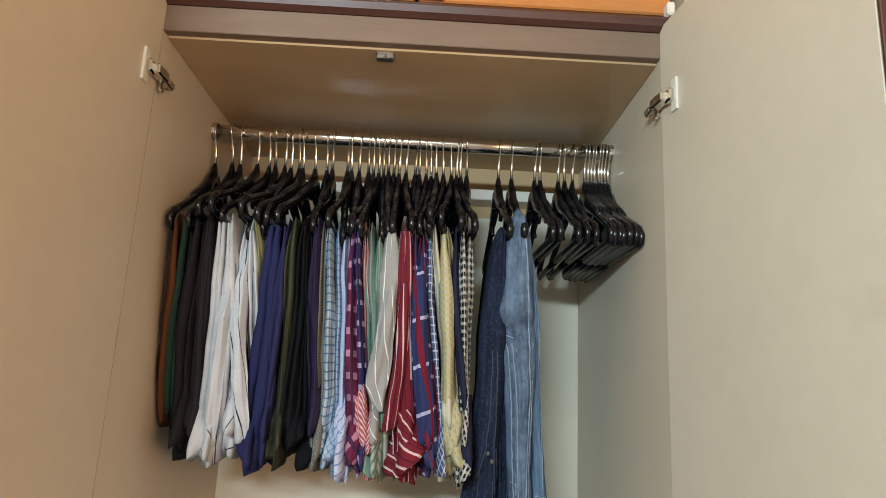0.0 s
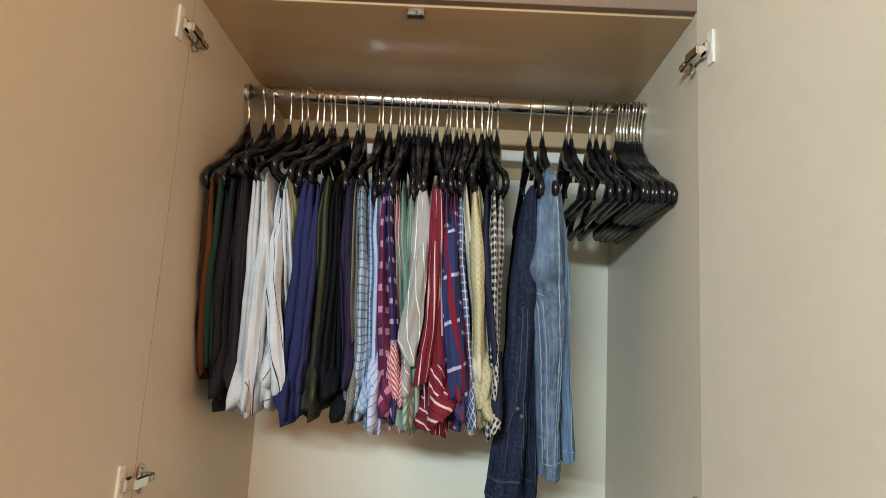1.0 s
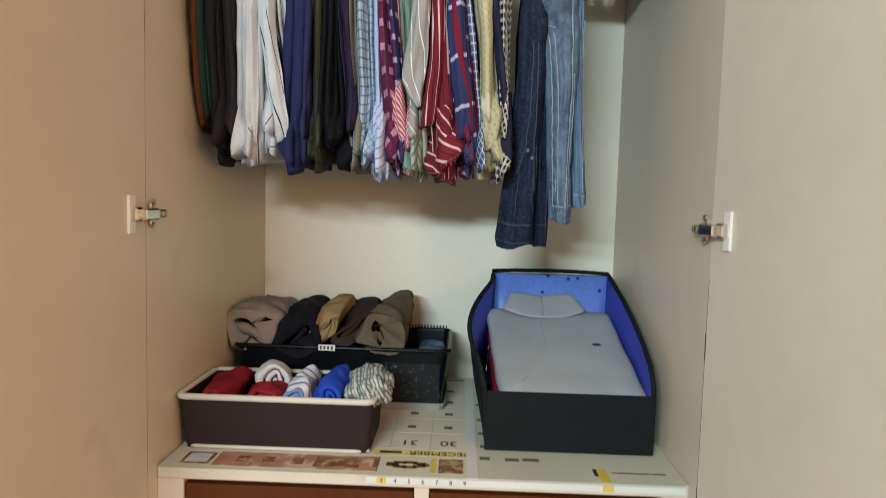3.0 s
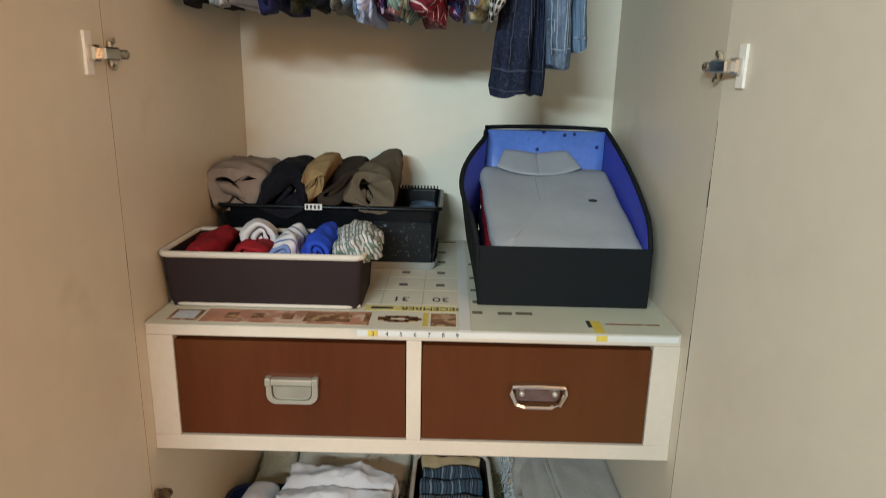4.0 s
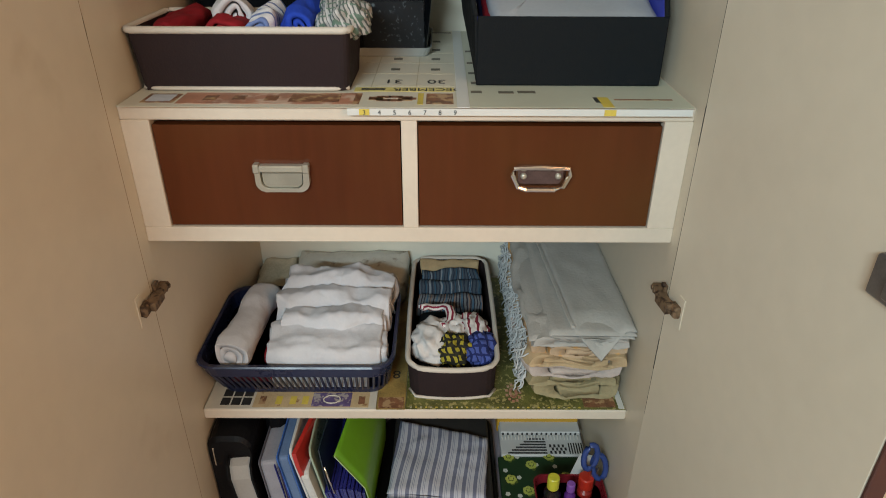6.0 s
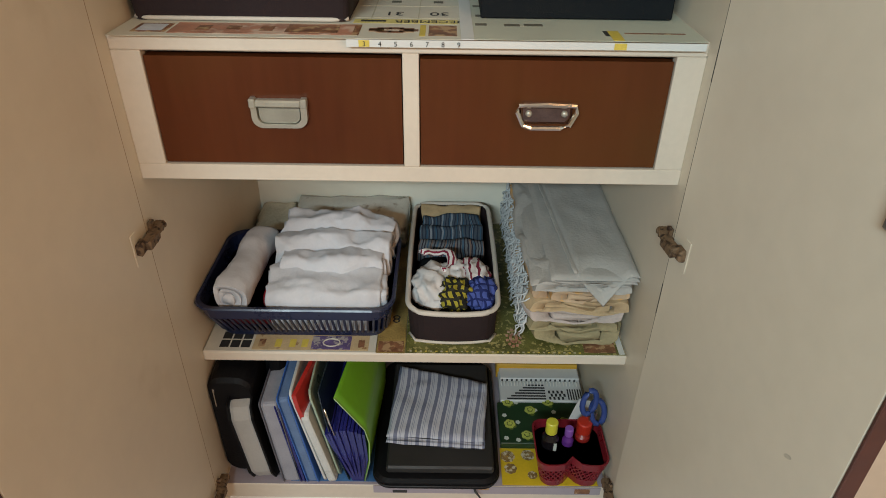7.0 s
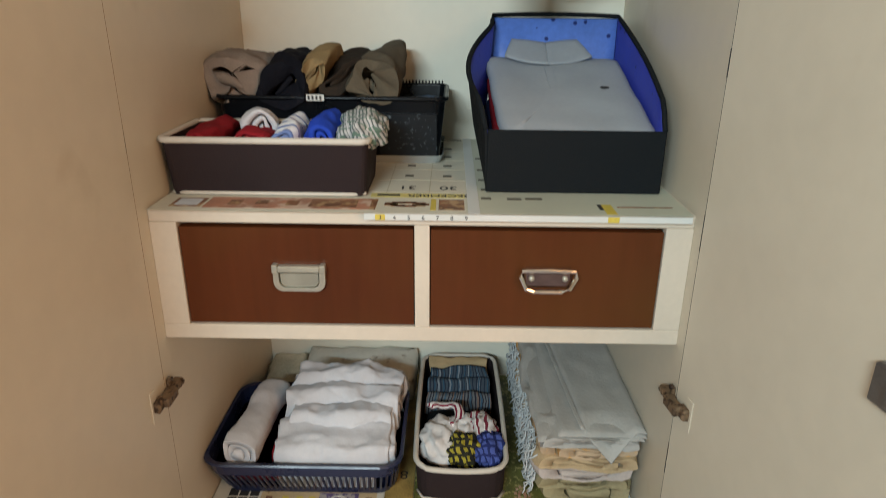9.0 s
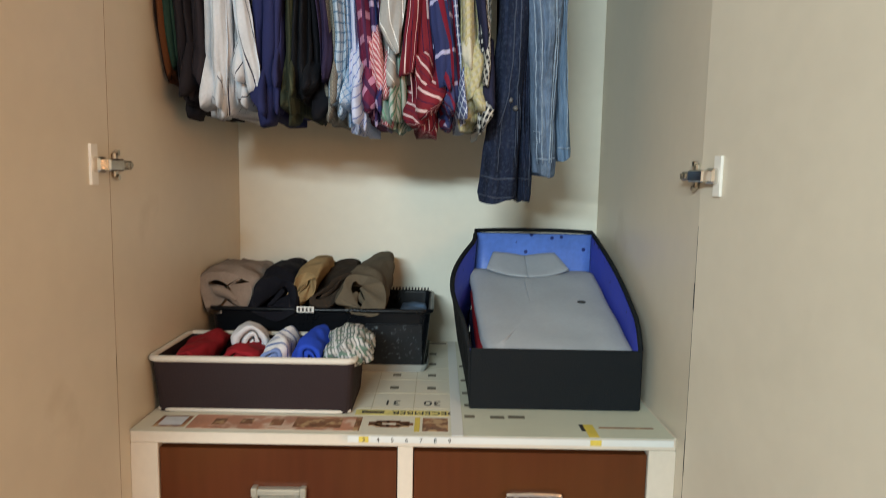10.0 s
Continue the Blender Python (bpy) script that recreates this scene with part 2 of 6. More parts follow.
def bundle(bm, c, length, a, b, axis="y", layers=3, seed=0.0, tilt=0.0, lean=0.0, rise=0.0, jog=0.010, box=0.55, gap=0.10, nl=30, na=44, ragged=0.006, slit=None, only=None):
    """A garment folded over and over: nested boxy loops along an axis, their ends uneven; a, b are half the width and height."""
    off = Vector((seed * 2.3, seed, -seed))
    turn = Matrix.Rotation(tilt, 3, "Y" if axis == "y" else "X")
    for n in range(layers) if only is None else (only,):
        r1, r0 = 1 - n / layers, 1 - (n + 1) / layers + gap / layers
        last = n == layers - 1
        lo, hi = -0.5 * length + ragged * math.sin(5 * n + seed), 0.5 * length + ragged * math.sin(3 * n + 2 * seed)
        rings = []
        for k in range(nl + 1):
            q = k / nl
            l = lo + (hi - lo) * q
            end = 1 - 0.10 * abs(2 * q - 1) ** 8
            loops = []
            for rr in ((r1,) if last else (r1, r0)):
                loop = []
                for i in range(na):
                    th = 2 * math.pi * i / na
                    u, w = math.cos(th), math.sin(th)
                    e = rr * end * (1 + 0.05 * math.sin(3 * th + seed + n) + 0.03 * math.sin(2 * th - 2 * seed))
                    u = math.copysign(abs(u) ** box, u) * a * e
                    w = math.copysign(abs(w) ** box, w) * b * e
                    if slit is not None and rr < r1 or slit is not None and n:
                        cs, sn = math.cos(slit + 0.3 * n), math.sin(slit + 0.3 * n)
                        u, w = u * 1.05, w * 0.30
                        u, w = u * cs - w * sn * a / b, (u * sn * b / a + w * cs)
                    v = Vector((u + lean * w, l, w + rise * q)) if axis == "y" else Vector((l, u + lean * w, w + rise * q))
                    pq = v + off
                    v = v + noise.noise_vector(pq * 9) * jog + noise.noise_vector(pq * 24) * jog * 0.5 + noise.noise_vector(pq * 60) * jog * 0.16
                    loop.append(Vector(c) + turn @ v)
                loops.append(loop)
            rings.append(loops)
        outer = [r[0] for r in rings]
        if last:
            loft(bm, outer)
        else:
            inner = [r[1] for r in rings]
            loft(bm, outer + inner[::-1] + [outer[0]], cap=False)


def folded(name, label, category, group, material, c, length, a, b, axis, layers, shape=None, **kw):
    """A folded garment as one thing, each fold a part; shape: a last change to every vertex."""
    ob = thing(name, label, category, (c[0], c[1], c[2] - b), group)
    for n in range(layers):
        bm = bmesh.new()
        bundle(bm, c, length, a, b, axis, layers, only=n, **kw)
        if shape:
            for v in bm.verts:
                v.co = shape(v.co.copy())
        part("fold", bm, material, ob, smooth=True)
    return ob


def turn_uv(bm, angle, stretch=1.0):
    """Turns the pattern of a piece of cloth."""
    uvl = bm.loops.layers.uv.verify()
    ca, sa = math.cos(angle) * stretch, math.sin(angle) * stretch
    for f in bm.faces:
        for lp in f.loops:
            u, v = lp[uvl].uv
            lp[uvl].uv = (u * ca - v * sa, u * sa + v * ca)


# ---- room ----
def shell(name, a, b, material, label, category):
    return solo(name, boxes((a, b), bevel=0), material, label, category, kind="structure")


shell("floor", (-1.9, -2.7, -0.06), (1.9, 0.75, 0.0), FLOORTILE, "pale lilac grey tiled room floor", "floor")
# ceiling and walls are added out of view; their peach warms the bounce
shell("ceiling", (-1.9, -2.7, 2.85), (1.9, 0.75, 2.92), BOUNCE_PLASTER, "added unseen ceiling, peach to warm the bounce light", "ceiling")
shell("wall_west", (-1.98, -2.7, 0), (-1.9, 0.75, 2.85), BOUNCE_PLASTER, "added unseen wall, peach to warm the bounce light", "wall")
shell("wall_east", (1.9, -2.7, 0), (1.98, 0.75, 2.85), BOUNCE_PLASTER, "added unseen wall, peach to warm the bounce light", "wall")
shell("wall_south", (-1.98, -2.78, 0), (1.98, -2.7, 2.85), BOUNCE_PLASTER, "added unseen wall behind the viewer, peach to warm the bounce light", "wall")
shell("wall_north", (-1.98, 0.75, 0), (1.98, 0.83, 2.85), BOUNCE_PLASTER, "added peach wall behind the wardrobe", "wall")
shell("wall_flank_west", (-1.9, -0.02, 0), (-0.445, 0.04, 2.85), BOUNCE_PLASTER, "added peach wall beside the wardrobe", "wall")
shell("wall_flank_east", (0.445, -0.02, 0), (1.9, 0.04, 2.85), BOUNCE_PLASTER, "added peach wall beside the wardrobe", "wall")

# ---- wardrobe ----
IX, BACK, TOP, FRONT = 0.398, 0.540, 2.158, -0.030
wardrobe = thing("wardrobe", "built-in cream laminate wardrobe with both doors wide open", "wardrobe", (0, 0.25, 0))
part("side_panel", boxes(((-IX - 0.022, FRONT, 0.0), (-IX, BACK + 0.02, 2.21)), bevel=0.0004), LAMINATE, wardrobe)
part("side_panel", boxes(((IX, FRONT, 0.0), (IX + 0.022, BACK + 0.02, 2.21)), bevel=0.0004), LAMINATE, wardrobe)
part("back_panel", boxes(((-IX, BACK, 0.05), (IX, BACK + 0.018, TOP))), BACKING, wardrobe, "pale greenish cream back board")
part("top_panel", boxes(((-IX, -0.012, TOP), (IX, BACK + 0.018, TOP + 0.022))), TOPBOARD, wardrobe, "glossy tan top board")
part("bottom_panel", boxes(((-IX, 0.010, 0.092), (IX, BACK, 0.112))), LAMINATE, wardrobe)
part("bottom_rail", boxes(((-IX, 0.004, 0.070), (IX, 0.026, 0.1125))), FRAME, wardrobe)
part("plinth", boxes(((-IX, 0.014, 0.0), (IX, 0.03, 0.056))), WHITEPLATE, wardrobe, "white plinth strip")
part("shelf", boxes(((-IX, 0.050, 0.4105), (IX, BACK, 0.4335)), bevel=0.003), FRAME, wardrobe, "cream painted shelf board")
part("shelf", boxes(((-IX, 0.0, 1.008), (IX, BACK, 1.0285)), bevel=0.002), FRAME, wardrobe, "cream shelf board over the drawers")
part("back_strip", boxes(((-IX, BACK - 0.004, 2.034), (IX, BACK - 0.0005, TOP)), bevel=0.0005), TOPBOARD, wardrobe, "tan board behind the batten")
part("back_batten", boxes(((-IX, 0.478, 2.062), (IX, BACK, 2.088)), bevel=0.002), WHITEPLATE, wardrobe, "white wooden batten across the back")
# drawer carcass
part("drawer_frame", boxes(((-IX, 0.0, 0.818), (IX, 0.018, 0.8425)), ((-IX, 0.0005, 0.8425), (-0.358, 0.0175, 1.008)),
                           ((0.358, 0.0005, 0.8425), (IX, 0.0175, 1.008)), ((-0.009, 0.0005, 0.8425), (0.0135, 0.0175, 1.008)), bevel=0.001),
     FRAME, wardrobe, "cream face frame round the drawers")
part("drawer_floor", boxes(((-IX, 0.018, 0.820), (IX, BACK, 0.834))), LAMINATE, wardrobe)


def drawer(x0, x1):
    d = part("drawer", boxes(((x0 + 0.0015, 0.004, 0.8445), (x1 - 0.0015, 0.022, 1.0005)), bevel=0.0003), VENEER, wardrobe, "mahogany veneer drawer front")
    part("drawer_box", boxes(((x0 + 0.02, 0.024, 0.85), (x1 - 0.02, 0.034, 0.98)), ((x0 + 0.02, 0.034, 0.85), (x0 + 0.03, 0.45, 0.98)),
                             ((x1 - 0.03, 0.034, 0.85), (x1 - 0.02, 0.45, 0.98)), bevel=0), LAMINATE, d)
    return d


left_drawer, right_drawer = drawer(-0.358, -0.009), drawer(0.0135, 0.358)


# square cup pull on the first drawer
def pull_outline(w, top, low, r, y, n=6):
    """A plate outline: straight above, round corners below."""
    pts = [(-w, y, top), (w, y, top)]
    for cx, a0 in ((w - r, 0), (-w + r, -90)):
        for i in range(n + 1):
            a = radians(a0 - 90 * i / n)
            pts.append((cx + r * math.cos(a), y, low + r + r * math.sin(a)))
    return pts


def shifted(pts, dx):
    return [(x + dx, y, z) for x, y, z in pts]


bm = bmesh.new()
outer = [pull_outline(0.0390, 0.943, 0.9025, 0.015, y) for y in (0.0045, -0.005)]
inner = [pull_outline(0.0305, 0.9335, 0.9085, 0.0115, y) for y in (-0.0062, 0.0035)]
loft(bm, [shifted(r, -0.1815) for r in (outer[0], outer[1], inner[0], inner[1])])
part("handle", bm, GOLDISH, left_drawer, "pale satin pull frame", smooth=False)
part("handle_bar", boxes(((-0.2135, -0.0085, 0.9335), (-0.1495, 0.003, 0.9435)), bevel=0.002), GOLDISH, left_drawer)
bm = bmesh.new()
loft(bm, [shifted(pull_outline(w, 0.931, 0.9095, 0.010, y), -0.1815) for w, y in ((0.0295, 0.003), (0.0285, -0.0025), (0.022, -0.0030))])
part("handle_plate", bm, mat("satin recess", (0.42, 0.41, 0.34), 0.36, 0.6, var=0.1, scale=30), left_drawer, "satin pull recess")
for x in (-0.2215, -0.1505):
    part("handle_lug", boxes(((x, -0.009, 0.9325), (x + 0.0090, 0.004, 0.9455)), bevel=0.0012), GOLDISH, left_drawer)
# long cup pull on the second
bm = bmesh.new()
box(bm, (0.154, -0.002, 0.912), (0.227, 0.0045, 0.940), 0.004)
for sx in (0.166, 0.216):
    studs = bmesh.new()
    tube(studs, [(sx, 0.002, 0.928), (sx, -0.004, 0.928), (sx, -0.006, 0.928)], [0.0050, 0.0046, 0.003], 12)
    part("handle_stud", studs, GOLDISH, right_drawer, "pale screw boss", smooth=True)
# the plate is chrome; its brown reflections are put into the colour
part("handle_plate", bm, mat("chrome with brown reflections", (0.30, 0.22, 0.20), 0.10, 1.0, var=0.3, scale=45), right_drawer, "chrome pull recess coloured with brown reflections")
bm = bmesh.new()
ring = [(0.151, -0.008, 0.942), (0.149, -0.008, 0.932), (0.158, -0.008, 0.913), (0.170, -0.008, 0.909), (0.211, -0.008, 0.909),
        (0.223, -0.008, 0.913), (0.232, -0.008, 0.932), (0.230, -0.008, 0.942), (0.19, -0.008, 0.944)]
tube(bm, ring, 0.0036, 8, closed=True)
box(bm, (0.156, -0.0115, 0.9385), (0.225, 0.003, 0.9455), 0.002)
part("handle", bm, CHROME, right_drawer, "chrome rimmed pull", smooth=False)

# hanging rod with its end sockets
bm = bmesh.new()
tube(bm, [(-IX, 0.25, 2.104), (-0.13, 0.25, 2.1035), (0.13, 0.25, 2.1035), (IX, 0.25, 2.104)], 0.0145, 20)
part("hanging_rod", bm, CHROME, wardrobe, "polished chrome hanging rod", smooth=True)
for s in (-1, 1):
    bm = bmesh.new()
    tube(bm, [(s * IX, 0.25, 2.104), (s * (IX - 0.004), 0.25, 2.104), (s * (IX - 0.010), 0.25, 2.104)], [0.0172, 0.0168, 0.0158], 18)
    part("rod_socket", bm, STEEL, wardrobe, "tarnished metal rod socket", smooth=False)

# fascia and the cupboard above
part("fascia", boxes(((-IX - 0.02, -0.030, TOP + 0.003), (IX + 0.02, -0.013, 2.206))), GREYWOOD, wardrobe, "greyish brown fascia board")
bm = bmesh.new()
prof = [(-0.013, 2.206), (-0.032, 2.206), (-0.042, 2.212), (-0.046, 2.222), (-0.040, 2.230), (-0.030, 2.236), (-0.013, 2.236)]
loft(bm, [[(x, y, z) for y, z in prof] for x in (-IX - 0.03, IX + 0.03)])
part("moulding", bm, DARKWOOD, wardrobe, "dark brown rounded moulding")
for x0, x1 in ((-IX - 0.02, -0.002), (0.002, IX + 0.02)):
    upper = part("upper_door", boxes(((x0, -0.030, 2.240), (x1, -0.008, 2.76)), bevel=0.003), ORANGEWOOD, wardrobe, "orange varnished cupboard door")
part("metal_strip", boxes(((-0.075, -0.040, 2.2405), (0.045, -0.030, 2.256)), bevel=0.002), STEEL, wardrobe, "short metal strip under the cupboard")
part("upper_side", boxes(((-IX - 0.022, -0.008, 2.21), (-IX, 0.55, 2.76)), ((IX, -0.008, 2.21), (IX + 0.022, 0.55, 2.76)),
                         ((-IX, 0.53, 2.21), (IX, 0.55, 2.76)), ((-IX, -0.006, 2.745), (IX, 0.53, 2.76))), GREYWOOD, wardrobe)
part("roller_catch", boxes(((0.404, -0.052, 2.228), (0.417, -0.030, 2.252)), bevel=0.003), WHITEPLATE, wardrobe, "white plastic catch")
part("door_catch", boxes(((-0.062, -0.006, TOP - 0.010), (-0.032, 0.012, TOP + 0.001)), bevel=0.002), STEEL, wardrobe, "small metal door catch")


# ---- doors ----
def hinge(door, side, px, py, ang, z):
    """A cup hinge: plate on the door, cup, arm and the mounting on the side panel."""
    m = Matrix.Translation((px, py, z)) @ Matrix.Rotation(ang, 4, "Z")
    s = -side
    thick = 0.004 if z > 1 else 0.0018
    bm = boxes(((min(0, s * thick), -0.052, -0.026), (max(0, s * thick), -0.036, 0.026)), bevel=0.0005, m=m)
    part("hinge_plate", bm, WHITEPLATE if z > 1 else LAMINATE, door, "white hinge plate" if z > 1 else "painted-over hinge plate")
    bm = boxes(((min(0, s * 0.012), -0.048, -0.010), (max(0, s * 0.012), -0.026, 0.010)), bevel=0.003, m=m)
    box(bm, (min(s * 0.004, s * 0.020), -0.036, -0.008), (max(s * 0.004, s * 0.020), 0.002, 0.008), 0.002, m)
    if z < 1:
        for v in bm.verts:
            v.co = wob(v.co, 0.002, 90)
    part("hinge_arm", bm, CHROME if z > 1 else RUSTY, door, "steel hinge arm" if z > 1 else "rusted hinge arm with flaking paint")
    x = -side * 0.0
    bm = boxes(((min(x, s * 0.016), -0.006, -0.006), (max(x, s * 0.016), 0.034, 0.006)), bevel=0.002, m=Matrix.Translation((px, FRONT, z)))
    box(bm, (min(0, s * 0.006), 0.004, -0.017), (max(0, s * 0.006), 0.014, 0.017), 0.002, Matrix.Translation((px, FRONT, z)))
    for dz in (-0.0165, 0.0165):
        tube(bm, [(px + s * 0.004, FRONT + 0.009, z + dz), (px + s * 0.009, FRONT + 0.009, z + dz)], 0.004, 8)
    for dy in (0.018, 0.028):
        tube(bm, [(px + s * 0.014, FRONT + dy, z), (px + s * 0.0175, FRONT + dy, z)], 0.0042, 8)
    part("hinge_mount", bm, STEEL if z > 1 else RUSTY, door, "tarnished hinge mounting")


def door(side, free, label):
    hx, hy = side * (IX - 0.0004), FRONT
    along = Vector((free[0] - hx, free[1] - hy, 0))
    ang = math.atan2(along.x, -along.y)
    w = along.length
    m = Matrix.Translation((hx, hy, 0)) @ Matrix.Rotation(ang, 4, "Z")
    t = 0.022 * side
    d = part("door", boxes(((min(0, t), -w, 0.045), (max(0, t), -0.0002, 2.214)), bevel=0.0005, m=m), LAMINATE, wardrobe, label)
    part("edge_strip", boxes(((min(0.0005 * side, t * 1.02), -w - 0.005, 0.045), (max(0.0005 * side, t * 1.02), -w - 0.0005, 2.214)), bevel=0.001, m=m), DARKWOOD, d, "dark brown edge strip")
    part("outer_face", boxes(((min(t + 0.0006 * side, t + 0.004 * side), -w, 0.045), (max(t + 0.0006 * side, t + 0.004 * side), -0.001, 2.214)), bevel=0.001, m=m), VENEER, d, "mahogany veneered outer face")
    for z in (2.078, 1.408, 0.740, 0.140):
        hinge(d, side, hx, hy, ang, z)
    return d, m, w


left_door, lm, lw = door(-1, (-0.400, -0.446), "cream laminate door swung wide open")
right_door, rm, rw = door(1, (0.453, -0.440), "cream laminate door swung wide open with a lock")
bm = boxes(((-0.012, -0.388, 0.970), (-0.0005, -0.346, 1.012)), bevel=0.003, m=rm)
box(bm, (-0.020, -0.396, 0.980), (-0.010, -0.372, 1.000), 0.002, rm)
part("door_lock", bm, mat("grey zinc lock", (0.22, 0.21, 0.20), 0.4, 0.8, var=0.2, scale=40), right_door, "grey metal cupboard lock")

for z0, z1, w in ((0.50, 1.34, 0.0004), (1.225, 1.262, 0.0010), (0.985, 1.04, 0.0008), (0.60, 0.66, 0.0009)):
    part("seam_crack", boxes(((IX - w, FRONT - 0.0004 - w, z0), (IX + 0.001, FRONT + 0.0002 + w * 0.4, z1)), bevel=0), INK, wardrobe, "dark crack along the door seam")
for z0, z1, w in ((1.12, 1.150, 0.0006), (1.66, 1.69, 0.0006), (0.10, 2.2, 0.0006)):
    part("seam_crack", boxes(((-IX - 0.001, FRONT - 0.0003 - w, z0), (-IX + w, FRONT + 0.0002, z1)), bevel=0), mat("brown seam grime", (0.34, 0.24, 0.15), 0.7, var=0.2), wardrobe, "grimy crack along the door seam")
bm = bmesh.new()
r = bmesh.ops.create_circle(bm, cap_ends=True, segments=12, radius=1.0)["verts"]
for v in r:
    v.co = rm @ Vector((-0.0004, -0.345 + v.co.x * 0.006 + v.co.y * 0.002, 0.665 + v.co.y * 0.0022 - v.co.x * 0.004))
part("scuff_mark", bm, mat("grey scuff", (0.46, 0.41, 0.32), 0.6, var=0.3, scale=200), right_door, "small grey scuff on the laminate")

from mathutils.bvhtree import BVHTree

# ---- hangers ----
def build_hanger():
    h = thing("clothes_hanger", "black plastic clothes hanger hung on the chrome rod", "hanger", group="hangers on the rod")
    bm = bmesh.new()
    half = [(0.0, 0.0), (0.0, -0.030), (0.020, -0.046), (0.060, -0.068), (0.110, -0.094), (0.155, -0.117), (0.180, -0.131), (0.190, -0.142),
            (0.186, -0.152), (0.170, -0.154), (0.08, -0.153), (0.0, -0.153)]
    full = [(-a, z) for a, z in half[2:][::-1]] + [half[1]] + half[2:]
    tube(bm, [(0, a, z) for a, z in full], 0.0064, 8, sx=0.95)
    part("arm", bm, BLACKPLASTIC, h, smooth=True)
    bm = bmesh.new()
    tube(bm, [(0, 0, 0.006), (0, 0, -0.010), (0, 0, -0.030), (0, 0, -0.055)], [0.006, 0.0105, 0.0155, 0.0175], 8, sx=0.62)
    part("neck", bm, BLACKPLASTIC, h, smooth=True)
    for s in (-1, 1):
        bm = bmesh.new()
        tube(bm, [(0, s * 0.004, -0.024), (0, s * 0.03, -0.050), (0, s * 0.07, -0.070), (0, s * 0.10, -0.086)], [0.016, 0.0145, 0.0115, 0.007], 8, sx=0.6)
        part("shoulder", bm, BLACKPLASTIC, h, smooth=True)
        bm = bmesh.new()
        tube(bm, [(0, s * 0.150, -0.113), (0, s * 0.176, -0.128), (0, s * 0.188, -0.143), (0, s * 0.176, -0.158)], [0.0062, 0.0078, 0.0080, 0.005], 8, sx=0.8)
        part("tip", bm, BLACKPLASTIC, h, smooth=True)
        bm = bmesh.new()
        tube(bm, [(0, s * 0.060, -0.064), (0, s * 0.066, -0.085), (0, s * 0.058, -0.096)], 0.004, 6)
        part("strap_hook", bm, BLACKPLASTIC, h, smooth=True)
    bm = bmesh.new()
    pts = [(0, 0, 0.0), (0, 0, 0.030)]
    for i in range(13):
        a = radians(235 - 250 * i / 12)
        pts.append((0, 0.0180 * math.cos(a), 0.0700 + 0.0180 * math.sin(a)))
    tube(bm, pts, [0.0034, 0.0030] + [0.0020] * 13, 6)
    part("hook", bm, CHROME, h, "bright steel hook", smooth=True)
    return h


HANG_Z = 2.032
hanger = build_hanger()
hanger.matrix_basis = pose(0.171, 0.25, HANG_Z, 0, 0.5, 1)


# ---- garments ----
def drape(bm, xt, xb, wt, wb, zt, zb, yf=0.075, yb=0.425, lobes=2, seed=0.0, fray=0.018, deep=0.018, rows=28, lean=0.0, waist=0.0):
    """A shirt or trouser leg folded over the bar of a hanger, its folds towards the room."""
    rg = random.Random(int(seed * 1000) + 7)
    nf, ns = 8 + 8 * lobes + 1, 12
    ph = rg.uniform(0, 6)
    hemz = min(0.018, wb * 0.9)
    rings = []
    e1, e2 = rg.uniform(1.5, 3.5), rg.uniform(0, 6)
    edge = [math.sin(e1 * (-1 + 2 * i / (nf - 1)) + e2) for i in range(nf)]
    for k in range(rows + 1):
        q = 1 - (1 - k / rows) ** 1.35
        z = zt + (zb - zt) * q
        sw = q * q * (3 - 2 * q)
        cx = xt + (xb - xt) * sw + 0.0025 * math.sin(5 * q + ph)
        w = (wt + (wb - wt) * min(1, q * 1.25)) * (0.22 + 0.78 * min(1, q * 6) ** 0.8) * (1 + 0.10 * math.sin(7 * q + ph * 2)) + waist * math.sin(math.pi * q)
        y0 = yf + 0.016 * (1 - min(1, q * 10)) - lean * q + 0.006 * math.sin(4 * q + ph)
        ring = []
        for i in range(nf):
            s = -1 + 2 * i / (nf - 1)
            bul = abs(math.sin(math.pi * lobes * (s + 1) / 2 + 0.95 * math.sin(2.6 * q + ph) + 0.25 * math.sin(9 * q + 2 * ph)))
            dz = -fray * edge[i] * q ** 6 + fray * 0.7 * math.sin(2.2 * s + ph) * q ** 5
            cr = noise.noise(Vector((cx * 9 + s * 1.3, ph, z * 11))) * 0.007 + noise.noise(Vector((cx * 9 + s * 2.1, ph, z * 27))) * 0.003 * min(1, q * 3)
            tuck = 0.010 * max(0.0, q - 0.955) / 0.045 * (0.4 + abs(s)) if q > 0.955 else 0.0
            ring.append((cx + s * w, y0 - deep * bul ** 0.6 + 0.006 * abs(s) + cr + tuck, z + dz + hemz * abs(s) ** 2.5 * q ** 10))
        for side in (1, -1):
            for i in range(1, ns):
                f = i / ns
                y = y0 + (yb - y0) * (f if side > 0 else 1 - f)
                rip = 0.0016 * math.sin(34 * y + ph + 2 * q)
                rise = 0.006 * math.sin(9 * y + ph) * q ** 5
                ring.append((cx + side * w * (1 - 0.15 * f) + rip, y, z + rise))
            if side > 0:
                ring.append((cx, yb, z))
        rings.append([wob((a, b, c), 0.0022, 21) for a, b, c in ring])
    loft(bm, rings)


